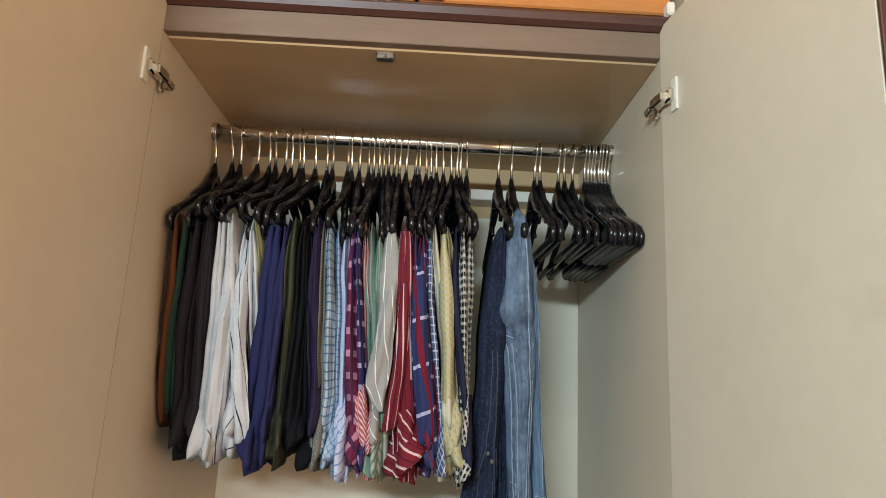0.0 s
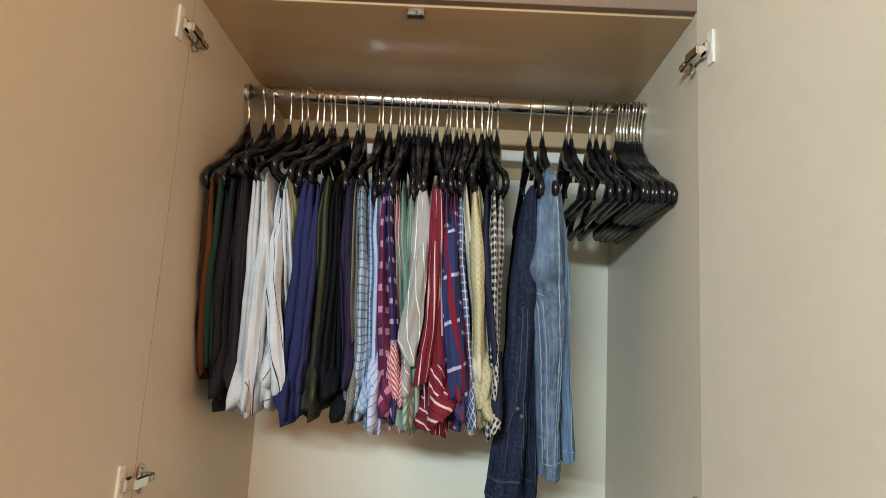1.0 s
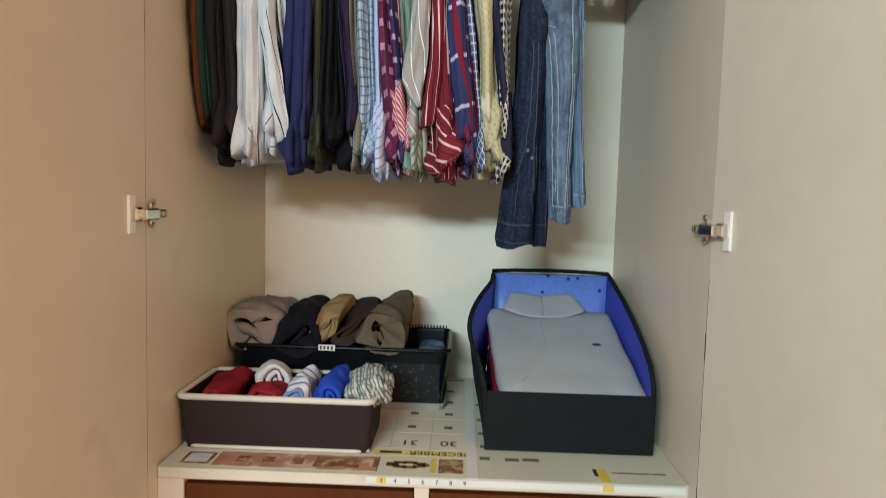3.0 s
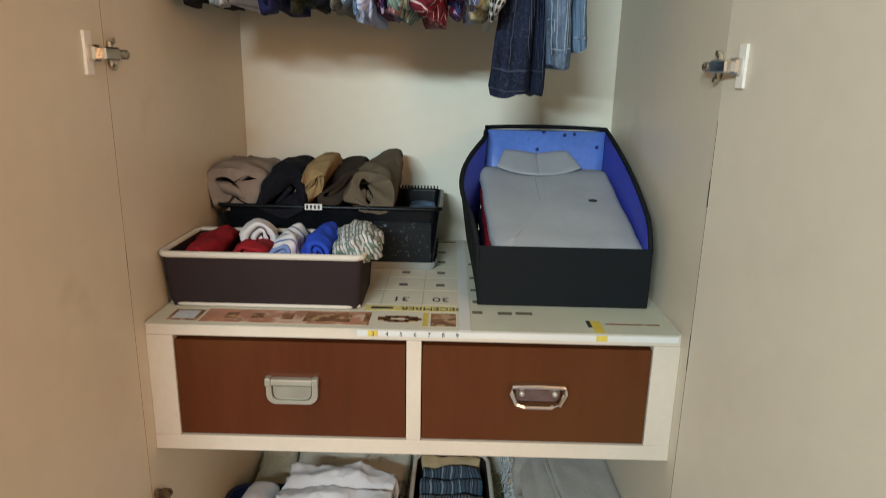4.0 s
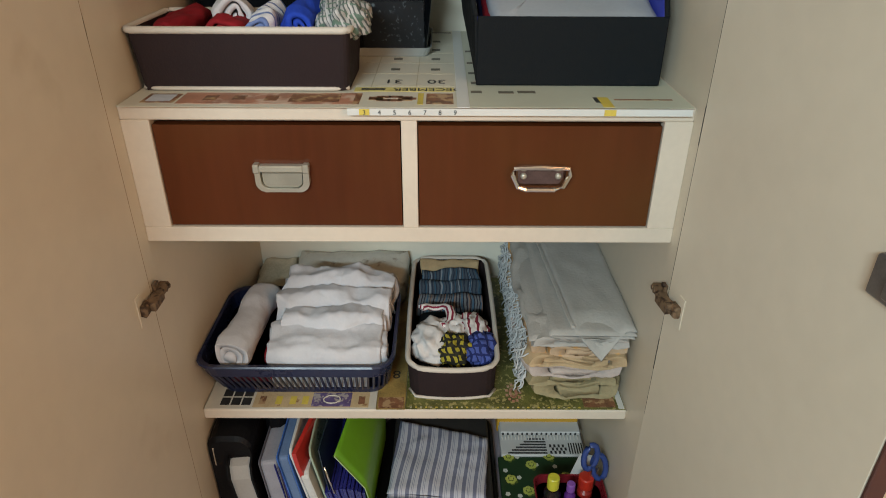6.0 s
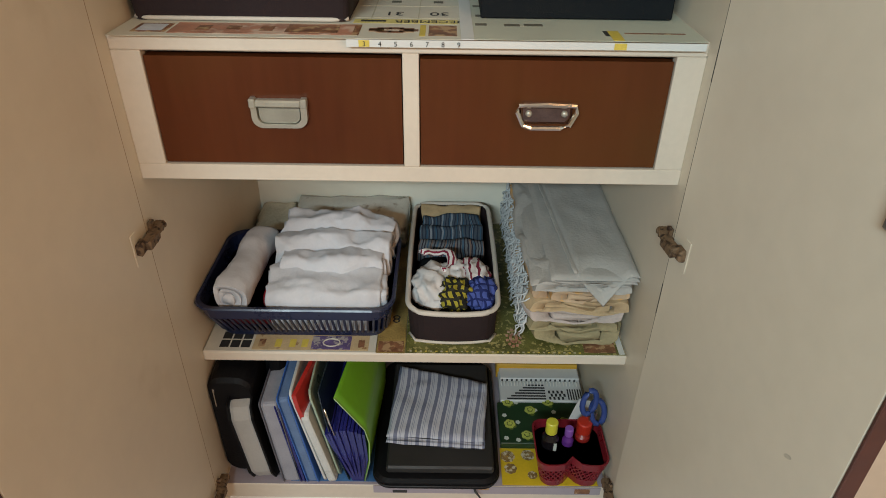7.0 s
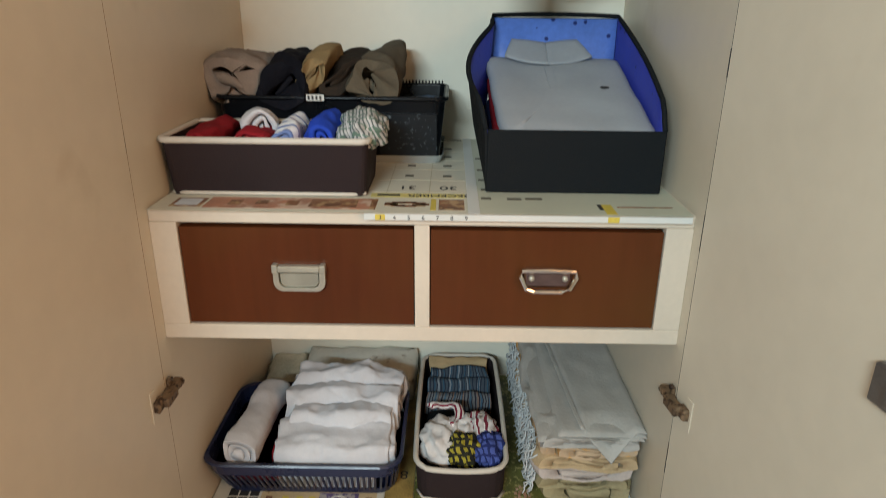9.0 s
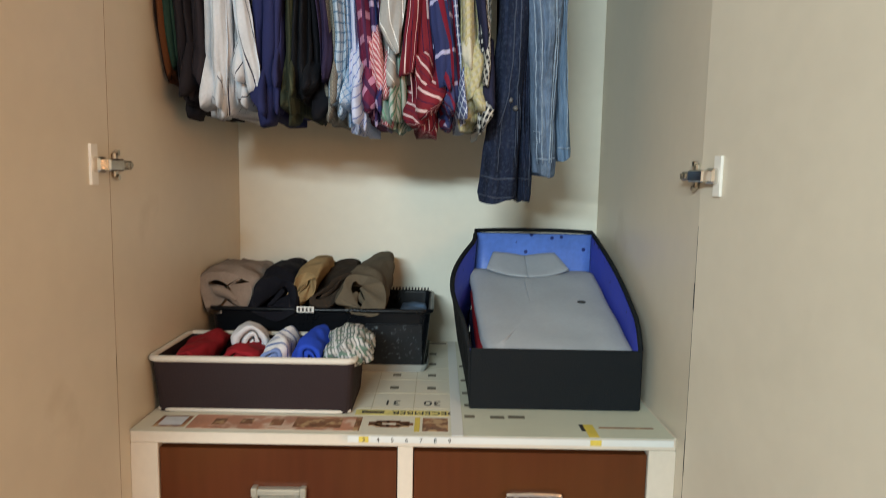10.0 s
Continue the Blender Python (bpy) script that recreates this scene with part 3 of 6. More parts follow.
def tail(bm, x, w, z0, z1, y, seed, deep=0.03):
    """A cuff or sleeve end that hangs out below the hem."""
    rings = []
    rg = random.Random(int(seed * 100))
    ph, tw, slant = rg.uniform(0, 6), rg.uniform(-0.5, 0.5), rg.uniform(-1.1, 1.1)
    for k in range(9):
        q = k / 8
        ring = []
        back = 0.045 * (1 - q) ** 1.5
        for i in range(14):
            a = 2 * math.pi * i / 14
            r = 1 + 0.22 * math.sin(3 * a + ph) + 0.1 * math.sin(5 * a - ph)
            ww = w * (0.8 + 0.35 * q) * (0.72 if k == 8 else 1.0)
            px, py = ww * r * math.cos(a), deep * r * math.sin(a)
            px, py = px * math.cos(tw * q) - py * math.sin(tw * q) * 0.3, py
            ring.append((x + px, y + py + back, z0 + (z1 - z0) * q + q ** 3 * (0.006 * math.sin(a + ph) + slant * px)))
        rings.append([wob(p, 0.003, 25) for p in ring])
    loft(bm, rings)


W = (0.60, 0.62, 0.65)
NAVY, RED = (0.020, 0.026, 0.075), (0.18, 0.018, 0.030)
SHIRTS = 0
rng = random.Random(11)


def hang(x, y=0.25, dz=0.0, lean=0.0, yaw=0.0, tip=0.0):
    """One more hanger on the rod; tip: degrees by which its front end hangs low."""
    return copy_thing(hanger, pose(x, y, HANG_Z + dz, tip, lean, yaw))


HEM_LIFT = 0.008


def shirt(what, xt, xb, wt, wb, hem, colour, stripes):
    """A shirt folded over its hanger: place and width at the bar and at the hem, height of the hem."""
    global SHIRTS
    i = SHIRTS
    SHIRTS += 1
    wt, wb = max(0.006, wt / 2), max(0.007, wb / 2)
    xt, xb, hem = xt + rng.uniform(-0.002, 0.002), 0.036 + (xb - 0.036) * 1.05, hem + HEM_LIFT
    s = thing("shirt", what + " folded over a hanger", "shirt", (xt, 0.25, 1.893), "shirts on hangers")
    fabric = cloth("cloth " + what, shade(colour, 0.86), stripes)
    bm = bmesh.new()
    drape(bm, xt, xb, wt, wb, 1.893, hem, yf=0.078 + rng.uniform(-0.010, 0.016), lobes=1 if wb < 0.011 else 2, lean=-0.07, seed=i * 0.37, fray=rng.uniform(0.003, 0.009))
    part("body", bm, fabric, s, smooth=True)
    if 1.460 < hem < 1.565 and i > 1:
        for n in range(3 if wb > 0.0085 else 1):
            bm = bmesh.new()
            tail(bm, xb + rng.uniform(-0.9, 0.9) * wb, max(0.0075, wb * rng.uniform(0.55, 1.0)), hem + rng.uniform(0.06, 0.15), hem + (rng.uniform(-0.020, 0.012) if n else rng.uniform(0.0, 0.03)),
                 (0.122, 0.146, 0.190)[n], i + n * 0.31)
            turn_uv(bm, rng.choice((-1, 1)) * rng.uniform(0.4, 1.1))
            part("cuff", bm, fabric, s, smooth=True)
    sleeves = wt > 0.0085 and i not in (8, 9)
    if sleeves:
        # laid down along the front edge
        for turn, lag in ((rng.choice((-1, 1)), 0.0), (0, rng.uniform(0.02, 0.05)))[:2 if wb > 0.0115 else 1]:
            bm = bmesh.new()
            side = (turn or rng.choice((-1, 1)) * 0.8) * rng.uniform(0.2, 0.6)
            rings = []
            z0, z1 = 1.875, hem + rng.uniform(-0.004, 0.05) + lag
            for k in range(15):
                q = k / 14
                cx = xt + (xb - xt) * q * q * (3 - 2 * q) + side * (wt + (wb - wt) * q) + 0.0035 * math.sin(6 * q + i)
                r = (0.35 + 0.65 * min(1, q * 4)) * max(0.0050, wb * 0.55) * (1 + 0.18 * math.sin(9 * q + 2 * i)) * (0.6 if k == 14 else 1.0)
                rings.append([wob((cx + r * math.cos(a * 0.6283) * (1 + 0.2 * math.sin(3 * a + i)), 0.072 + 0.068 * q ** 1.3 + 0.011 * math.sin(a * 0.6283) - 0.004 * math.sin(5 * q + i), z0 + (z1 - z0) * q + 0.006 * math.cos(a * 0.6283) * q), 0.002, 24) for a in range(10)])
            loft(bm, rings)
            part("sleeve", bm, fabric, s, smooth=True)


shirt("rust brown striped shirt", -0.380, -0.366, 0.020, 0.014, 1.536, (0.105, 0.036, 0.012), [(0, 0.016, 0.3, (0.03, 0.015, 0.01))])
shirt("dark green shirt", -0.360, -0.353, 0.021, 0.022, 1.555, (0.016, 0.040, 0.029), [])
shirt("charcoal shirt", -0.340, -0.336, 0.022, 0.028, 1.495, (0.017, 0.014, 0.017), [])
shirt("plum grey shirt", -0.319, -0.313, 0.021, 0.026, 1.513, (0.024, 0.019, 0.023), [])
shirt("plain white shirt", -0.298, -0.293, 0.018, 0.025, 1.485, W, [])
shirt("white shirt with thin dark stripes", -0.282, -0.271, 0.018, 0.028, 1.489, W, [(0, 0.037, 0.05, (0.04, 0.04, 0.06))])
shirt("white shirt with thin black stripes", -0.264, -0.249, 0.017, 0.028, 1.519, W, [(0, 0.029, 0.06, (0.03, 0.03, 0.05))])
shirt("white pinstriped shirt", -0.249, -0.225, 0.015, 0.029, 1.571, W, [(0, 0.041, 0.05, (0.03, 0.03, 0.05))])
shirt("olive yellow shirt", -0.239, -0.226, 0.009, 0.014, 1.700, (0.26, 0.25, 0.12), [])
shirt("pale blue shirt", -0.229, -0.216, 0.015, 0.016, 1.690, (0.30, 0.42, 0.64), [])
shirt("royal navy shirt", -0.214, -0.221, 0.021, 0.036, 1.488, (0.020, 0.024, 0.085), [])
shirt("deep blue shirt", -0.196, -0.200, 0.019, 0.020, 1.500, (0.024, 0.026, 0.085), [])
shirt("dark olive shirt", -0.181, -0.182, 0.014, 0.018, 1.490, (0.036, 0.040, 0.024), [(0, 0.03, 0.2, (0.055, 0.058, 0.032))])
shirt("black shirt", -0.168, -0.160, 0.015, 0.028, 1.506, (0.007, 0.008, 0.011), [])
shirt("black shirt with a folded cuff", -0.155, -0.140, 0.015, 0.026, 1.500, (0.007, 0.007, 0.010), [])
shirt("dark purple shirt", -0.142, -0.128, 0.018, 0.012, 1.522, (0.026, 0.019, 0.050), [])
shirt("grey tweed shirt", -0.130, -0.121, 0.007, 0.024, 1.477, (0.24, 0.23, 0.19), [(0, 0.004, 0.4, (0.10, 0.10, 0.09)), (1, 0.005, 0.35, (0.13, 0.12, 0.11))])
shirt("pale blue checked shirt", -0.123, -0.105, 0.011, 0.018, 1.492, (0.40, 0.50, 0.60), [(0, 0.012, 0.16, (0.09, 0.17, 0.27)), (1, 0.014, 0.18, (0.09, 0.17, 0.27))])
shirt("sky blue checked shirt", -0.111, -0.090, 0.011, 0.016, 1.474, (0.44, 0.54, 0.66), [(0, 0.012, 0.16, (0.12, 0.24, 0.42)), (1, 0.012, 0.16, (0.12, 0.24, 0.42))])
shirt("lavender blue striped shirt", -0.101, -0.075, 0.012, 0.020, 1.467, (0.50, 0.55, 0.72), [(0, 0.014, 0.16, (0.16, 0.20, 0.42))])
shirt("maroon plaid shirt", -0.087, -0.061, 0.016, 0.020, 1.483, (0.15, 0.022, 0.060), [(1, 0.036, 0.30, (0.42, 0.20, 0.30)), (0, 0.024, 0.35, (0.06, 0.02, 0.06))])
shirt("purple plaid shirt", -0.075, -0.049, 0.011, 0.012, 1.476, (0.060, 0.030, 0.10), [(1, 0.034, 0.24, (0.38, 0.30, 0.45)), (0, 0.02, 0.3, (0.02, 0.03, 0.11))])
shirt("pink and red striped shirt", -0.065, -0.042, 0.011, 0.022, 1.485, (0.42, 0.10, 0.12), [(0, 0.007, 0.4, (0.62, 0.45, 0.46))])
shirt("mint green shirt", -0.053, -0.030, 0.012, 0.016, 1.472, (0.25, 0.33, 0.29), [(0, 0.018, 0.2, (0.10, 0.25, 0.17))])
shirt("green and white striped shirt", -0.040, -0.019, 0.014, 0.020, 1.480, (0.38, 0.43, 0.39), [(0, 0.012, 0.35, (0.10, 0.20, 0.15))])
shirt("grey shirt with white stripes", -0.023, -0.018, 0.024, 0.048, 1.526, (0.34, 0.34, 0.33), [(0, 0.024, 0.08, (0.75, 0.75, 0.73))])
shirt("red shirt with pale stripes", -0.002, 0.017, 0.022, 0.040, 1.467, RED, [(0, 0.020, 0.16, (0.60, 0.44, 0.44)), (0, 0.020, 0.05, (0.02, 0.01, 0.04), 0.45)])
shirt("navy and red plaid shirt", 0.014, 0.047, 0.017, 0.026, 1.504, (0.032, 0.042, 0.13), [(1, 0.075, 0.08, (0.40, 0.40, 0.60)), (0, 0.045, 0.28, (0.16, 0.012, 0.03))])
shirt("blue plaid shirt", 0.029, 0.063, 0.016, 0.026, 1.489, (0.045, 0.055, 0.15), [(1, 0.05, 0.12, (0.40, 0.36, 0.52)), (0, 0.028, 0.3, (0.15, 0.015, 0.035))])
shirt("navy and white checked shirt", 0.041, 0.073, 0.011, 0.016, 1.474, (0.10, 0.12, 0.24), [(0, 0.012, 0.2, (0.50, 0.55, 0.66)), (1, 0.014, 0.18, (0.50, 0.55, 0.66))])
shirt("cream shirt", 0.053, 0.083, 0.012, 0.014, 1.548, (0.60, 0.57, 0.45), [])
shirt("yellow gingham shirt", 0.069, 0.095, 0.022, 0.032, 1.483, (0.53, 0.50, 0.36), [(0, 0.010, 0.4, (0.34, 0.31, 0.17)), (1, 0.011, 0.4, (0.44, 0.40, 0.22))])
shirt("midnight blue shirt", 0.084, 0.114, 0.012, 0.014, 1.489, (0.022, 0.024, 0.055), [])
shirt("black and white gingham shirt", 0.097, 0.107, 0.012, 0.016, 1.462, (0.020, 0.020, 0.024), [(0, 0.010, 0.42, (0.30, 0.30, 0.29)), (1, 0.0125, 0.42, (0.50, 0.49, 0.45))])
shirt("black gingham shirt", 0.107, 0.113, 0.012, 0.010, 1.520, (0.018, 0.018, 0.022), [(0, 0.009, 0.42, (0.25, 0.25, 0.24)), (1, 0.012, 0.42, (0.45, 0.44, 0.40))])

def hanging_sleeve(garment, name, path, material, y, turn, label=""):
    """A sleeve pulled forward: rows of (z, middle, half width), from the bar down to the cuff."""
    bm = bmesh.new()
    fine = []
    for (za, xa, wa), (zb, xb, wb) in zip(path, path[1:]):
        fine += [(za + (zb - za) * i / 5, xa + (xb - xa) * i / 5, wa + (wb - wa) * i / 5) for i in range(5)]
    fine.append(path[-1])
    rings = []
    for k, (z, x, w) in enumerate(fine):
        ring = []
        for i in range(22):
            a = 2 * math.pi * i / 22
            fold = 0.004 * math.sin(3 * a + 0.25 * k) + 0.003 * math.sin(7 * a - 0.1 * k)
            ring.append(wob((x + w * math.cos(a), y + 0.014 * math.sin(a) + fold + (0.05 * max(0.0, 1 - 3.0 * k / len(fine)) + 0.068 * max(0.0, (1.88 - z) / 0.38) ** 1.3), z + 0.35 * w * math.cos(a) * (k / len(fine)) ** 2), 0.0025, 24))
        rings.append(ring)
    loft(bm, rings)
    turn_uv(bm, turn)
    part(name, bm, material, garment, label, smooth=True)


GARMENT = {}
for ob in scene.objects:
    if ob.type == "MESH" and ob.parent and ob.parent.name.startswith("shirt"):
        GARMENT[ob.data.materials[0].name] = (ob.parent, ob.data.materials[0])
for what, name, y, turn, path in (
        ("grey shirt with white stripes", "sleeve", 0.058, 0.30, ((1.87, -0.010, 0.004), (1.818, -0.016, 0.009), (1.74, -0.020, 0.014), (1.668, -0.027, 0.018), (1.628, -0.032, 0.019), (1.605, -0.028, 0.012), (1.585, -0.022, 0.004))),
        ("red shirt with pale stripes", "sleeve", 0.060, 0.10, ((1.87, 0.006, 0.004), (1.80, 0.007, 0.009), (1.70, 0.006, 0.010), (1.62, -0.001, 0.011), (1.556, -0.009, 0.012))),
        ("red shirt with pale stripes", "cuff", 0.062, 0.85, ((1.62, 0.014, 0.006), (1.58, 0.017, 0.012), (1.54, 0.021, 0.014), (1.512, 0.024, 0.010))),
        ("navy and red plaid shirt", "sleeve", 0.058, 0.15, ((1.87, 0.024, 0.004), (1.80, 0.028, 0.010), (1.70, 0.034, 0.013), (1.60, 0.046, 0.015), (1.538, 0.050, 0.014))),
        ("yellow gingham shirt", "cuff", 0.062, 0.5, ((1.63, 0.094, 0.010), (1.58, 0.095, 0.016), (1.535, 0.094, 0.015), (1.522, 0.094, 0.010))),
        ("plain white shirt", "sleeve", 0.058, 0.0, ((1.87, -0.290, 0.005), (1.76, -0.282, 0.009), (1.66, -0.288, 0.011), (1.58, -0.292, 0.012), (1.515, -0.296, 0.010))),
        ("white shirt with thin black stripes", "sleeve", 0.060, 0.15, ((1.87, -0.262, 0.004), (1.76, -0.262, 0.010), (1.65, -0.256, 0.012), (1.56, -0.247, 0.014), (1.525, -0.244, 0.009))),
        ("pink and red striped shirt", "cuff", 0.060, 0.7, ((1.66, -0.060, 0.005), (1.60, -0.056, 0.010), (1.545, -0.050, 0.011), (1.522, -0.046, 0.007))),
        ("lavender blue striped shirt", "cuff", 0.062, -0.8, ((1.62, -0.088, 0.006), (1.57, -0.086, 0.010), (1.53, -0.088, 0.010), (1.508, -0.092, 0.006)))):
    garment, fabric = GARMENT["cloth " + what]
    hanging_sleeve(garment, name, path, fabric, y, turn)

# the hangers that carry the shirts, some close together, then those of the jeans and the empty ones
for x in (-0.385, -0.352, -0.338, -0.304, -0.282, -0.268, -0.250, -0.238, -0.222, -0.214, -0.191, -0.168, -0.158, -0.127, -0.119, -0.104, -0.086,
          -0.076, -0.066, -0.056, -0.046, -0.036, -0.026, -0.012, 0.006, 0.014, 0.028, 0.038, 0.048, 0.062, 0.078, 0.088, 0.096, 0.108):
    hang(x, 0.25 + rng.uniform(-0.006, 0.006), rng.uniform(-0.004, 0.002), rng.uniform(-2.0, 2.0), rng.uniform(-9, 9) if x > -0.3 else rng.uniform(-3, 3), rng.uniform(-6, 8))
hang(0.197)
for x, lean in ((0.243, 1.5), (0.254, -1.0), (0.290, 1.0), (0.303, -2.0), (0.318, 2.0)):
    hang(x, lean=lean, yaw=rng.uniform(-2, 2), dz=rng.uniform(-0.002, 0.001))
for n in range(8):
    hang(0.343 + 0.0068 * n + rng.uniform(-0.001, 0.001), lean=rng.uniform(-0.6, 0.6), yaw=rng.uniform(-1, 1), dz=rng.uniform(-0.002, 0.002))

# ---- jeans ----
DENIM_D = mat("dark denim", (0.012, 0.018, 0.040), 0.9, var=0.6, scale=18, bump=0.5, bscale=220, stretch=(3, 3, 0.6), spec=0.15, dirt=(190, 0.50, 0.85, (0.045, 0.062, 0.10)))
DENIM_L = mat("washed blue denim", (0.105, 0.152, 0.230), 0.9, var=0.5, scale=14, bump=0.8, bscale=200, stretch=(3, 3, 0.5), spec=0.15, dirt=(60, 0.48, 0.85, (0.19, 0.26, 0.35)))
DENIM_P = mat("pale faded denim", (0.125, 0.195, 0.29), 0.9, var=0.25, scale=14, bump=0.5, bscale=200, stretch=(3, 3, 0.5), spec=0.15)
SEAM_D = mat("dark denim seam", (0.034, 0.048, 0.082), 0.9, var=0.4, scale=90)
SEAM_L = mat("pale denim seam", (0.22, 0.29, 0.38), 0.9, var=0.4, scale=110)


def hung_back(x, z, rows):
    """Where a point of a leg lies once the leg hangs back towards its hem: x, depth added, height."""
    q = max(0.0, (rows[0][0] - z) / (rows[0][0] - rows[-1][0]))
    return 0.036 + (x - 0.036) * (1 + 0.115 * q), 0.12 * q ** 1.2, z - 0.026 * q


def leg(bm, rows, yf, yb, seed, knee=None, soft=1.0):
    """A trouser leg from rows of (height, one side, other side); knee: the height of a sharp fold."""
    rings = []
    count = 84
    for k in range(count + 1):
        q = k / count * (len(rows) - 1)
        n = min(int(q), len(rows) - 2)
        f = q - n
        f = f * f * (3 - 2 * f) * 0.6 + f * 0.4
        z, xl, xr = (rows[n][i] + (rows[n + 1][i] - rows[n][i]) * f for i in range(3))
        top = min(1.0, 8 * k / count)
        front, back = [], []
        for i in range(29):
            u = i / 28
            x = xl + (xr - xl) * u
            d = 0.010 * noise.noise(Vector((u * 3.2 + seed, z * 4.0, seed))) + 0.006 * noise.noise(Vector((u * 7.5, z * 9 + u * 3, seed * 2))) + 0.0022 * noise.noise(Vector((u * 12, z * 60, seed)))
            d += 0.0045 * noise.noise(Vector((u * 2, z * 34 + u * 4, seed + 5))) * (0.35 + 0.65 * max(0.0, 1.62 - z) / 0.2)
            if knee:
                bend = math.exp(-((z - knee - 0.014 * u) / 0.016) ** 2)
                d += 0.020 * bend * (1 - 0.6 * u) - 0.012 * math.exp(-((z - knee - 0.035) / 0.022) ** 2) * (1 - u)
            y = yf + 0.022 * abs(2 * u - 1) ** 3 + d * soft * top + 0.02 * (1 - top)
            front.append(wob((x, y, z + 0.004 * math.sin(5 * u + seed) * (k / count) ** 6), 0.0012, 40))
        for i in range(8):
            f = (i + 1) / 9
            back.append(Vector((xr + (xl - xr) * f, yb - 0.012 * abs(2 * f - 1) ** 2, z)))
        rings.append(front + back)
    for ring in rings:
        for v in ring:
            x, dy, z = hung_back(v.x, v.z, rows)
            v.x, v.y, v.z = x, min(v.y + dy, yb), z
    loft(bm, rings)


def seam(parent, leg_mesh, pts, r, material, name="seam"):
    """A stitched seam that follows the cloth along plan points (x, z)."""
    fine = []
    for (p, q) in zip(pts, pts[1:]):
        for i in range(10):
            x, z = p[0] + (q[0] - p[0]) * i / 10, p[1] + (q[1] - p[1]) * i / 10
            x += 0.0015 * noise.noise(Vector((x * 30, 1.0, z * 60)))
            hit = leg_mesh.ray_cast(Vector((x, -0.2, z)), Vector((0, 1, 0)))[0]
            if hit:
                fine.append(hit + Vector((0, -r * 0.35 + 0.0007 * math.sin(z * 900), 0)))
    bm = bmesh.new()
    if len(fine) > 2:
        tube(bm, fine, r, 6)
        part(name, bm, material, parent, smooth=True)


LEGS = []


def jeans(label, legs, base):
    j = thing("jeans", label, "jeans", base, "jeans on hangers")
    for m_, args, lines, stitch in legs:
        bm = bmesh.new()
        leg(bm, *args)
        tree = BVHTree.FromBMesh(bm)
        part("leg", bm, m_, j, smooth=True)
        for r, pts in lines:
            seam(j, tree, [(hung_back(x, z, args[0])[0], hung_back(x, z, args[0])[2]) for x, z in pts], r * 0.75, stitch)
        LEGS.append((tree, args[0]))
    return j


dark = jeans("dark indigo jeans folded over a hanger", (
    (DENIM_D, (((1.898, 0.158, 0.165), (1.884, 0.151, 0.172), (1.838, 0.141, 0.176), (1.739, 0.130, 0.178), (1.649, 0.129, 0.173), (1.608, 0.123, 0.170), (1.541, 0.118, 0.168),
                (1.448, 0.107, 0.165), (1.400, 0.102, 0.163), (1.386, 0.105, 0.161)), 0.070, 0.26, 3.1),
     ((0.0016, ((0.150, 1.70), (0.148, 1.60), (0.144, 1.55), (0.130, 1.50))), (0.0016, ((0.158, 1.70), (0.158, 1.60), (0.156, 1.55), (0.160, 1.47))),
      (0.0014, ((0.160, 1.55), (0.163, 1.52), (0.164, 1.50))), (0.0022, ((0.106, 1.428), (0.128, 1.422), (0.160, 1.424))), (0.0016, ((0.104, 1.398), (0.130, 1.392), (0.160, 1.394))),
      (0.0014, ((0.156, 1.50), (0.156, 1.46), (0.161, 1.44))), (0.0013, ((0.136, 1.52), (0.132, 1.47), (0.130, 1.43)))), SEAM_D),
    (DENIM_D, (((1.885, 0.160, 0.172), (1.75, 0.164, 0.180), (1.65, 0.164, 0.183), (1.50, 0.163, 0.186), (1.40, 0.165, 0.188), (1.388, 0.167, 0.186)), 0.092, 0.42, 5.2),
     ((0.0016, ((0.178, 1.64), (0.181, 1.52), (0.182, 1.40))), (0.0016, ((0.166, 1.425), (0.176, 1.423), (0.187, 1.425)))), SEAM_D)), (0.16, 0.25, 1.4))
for bx, bz in ((0.147, 1.542), (0.154, 1.530)):
    bm = bmesh.new()
    bx, _, bz = hung_back(bx, bz, LEGS[0][1])
    by = LEGS[0][0].ray_cast(Vector((bx, -0.2, bz)), Vector((0, 1, 0)))[0].y
    tube(bm, [(bx, by + 0.002, bz), (bx, by - 0.002, bz), (bx, by - 0.003, bz)], [0.0044, 0.0040, 0.002], 10)
    part("button", bm, mat("dull dark button", (0.10, 0.10, 0.10), 0.5, 0.6, var=0.2), dark, "small metal button")
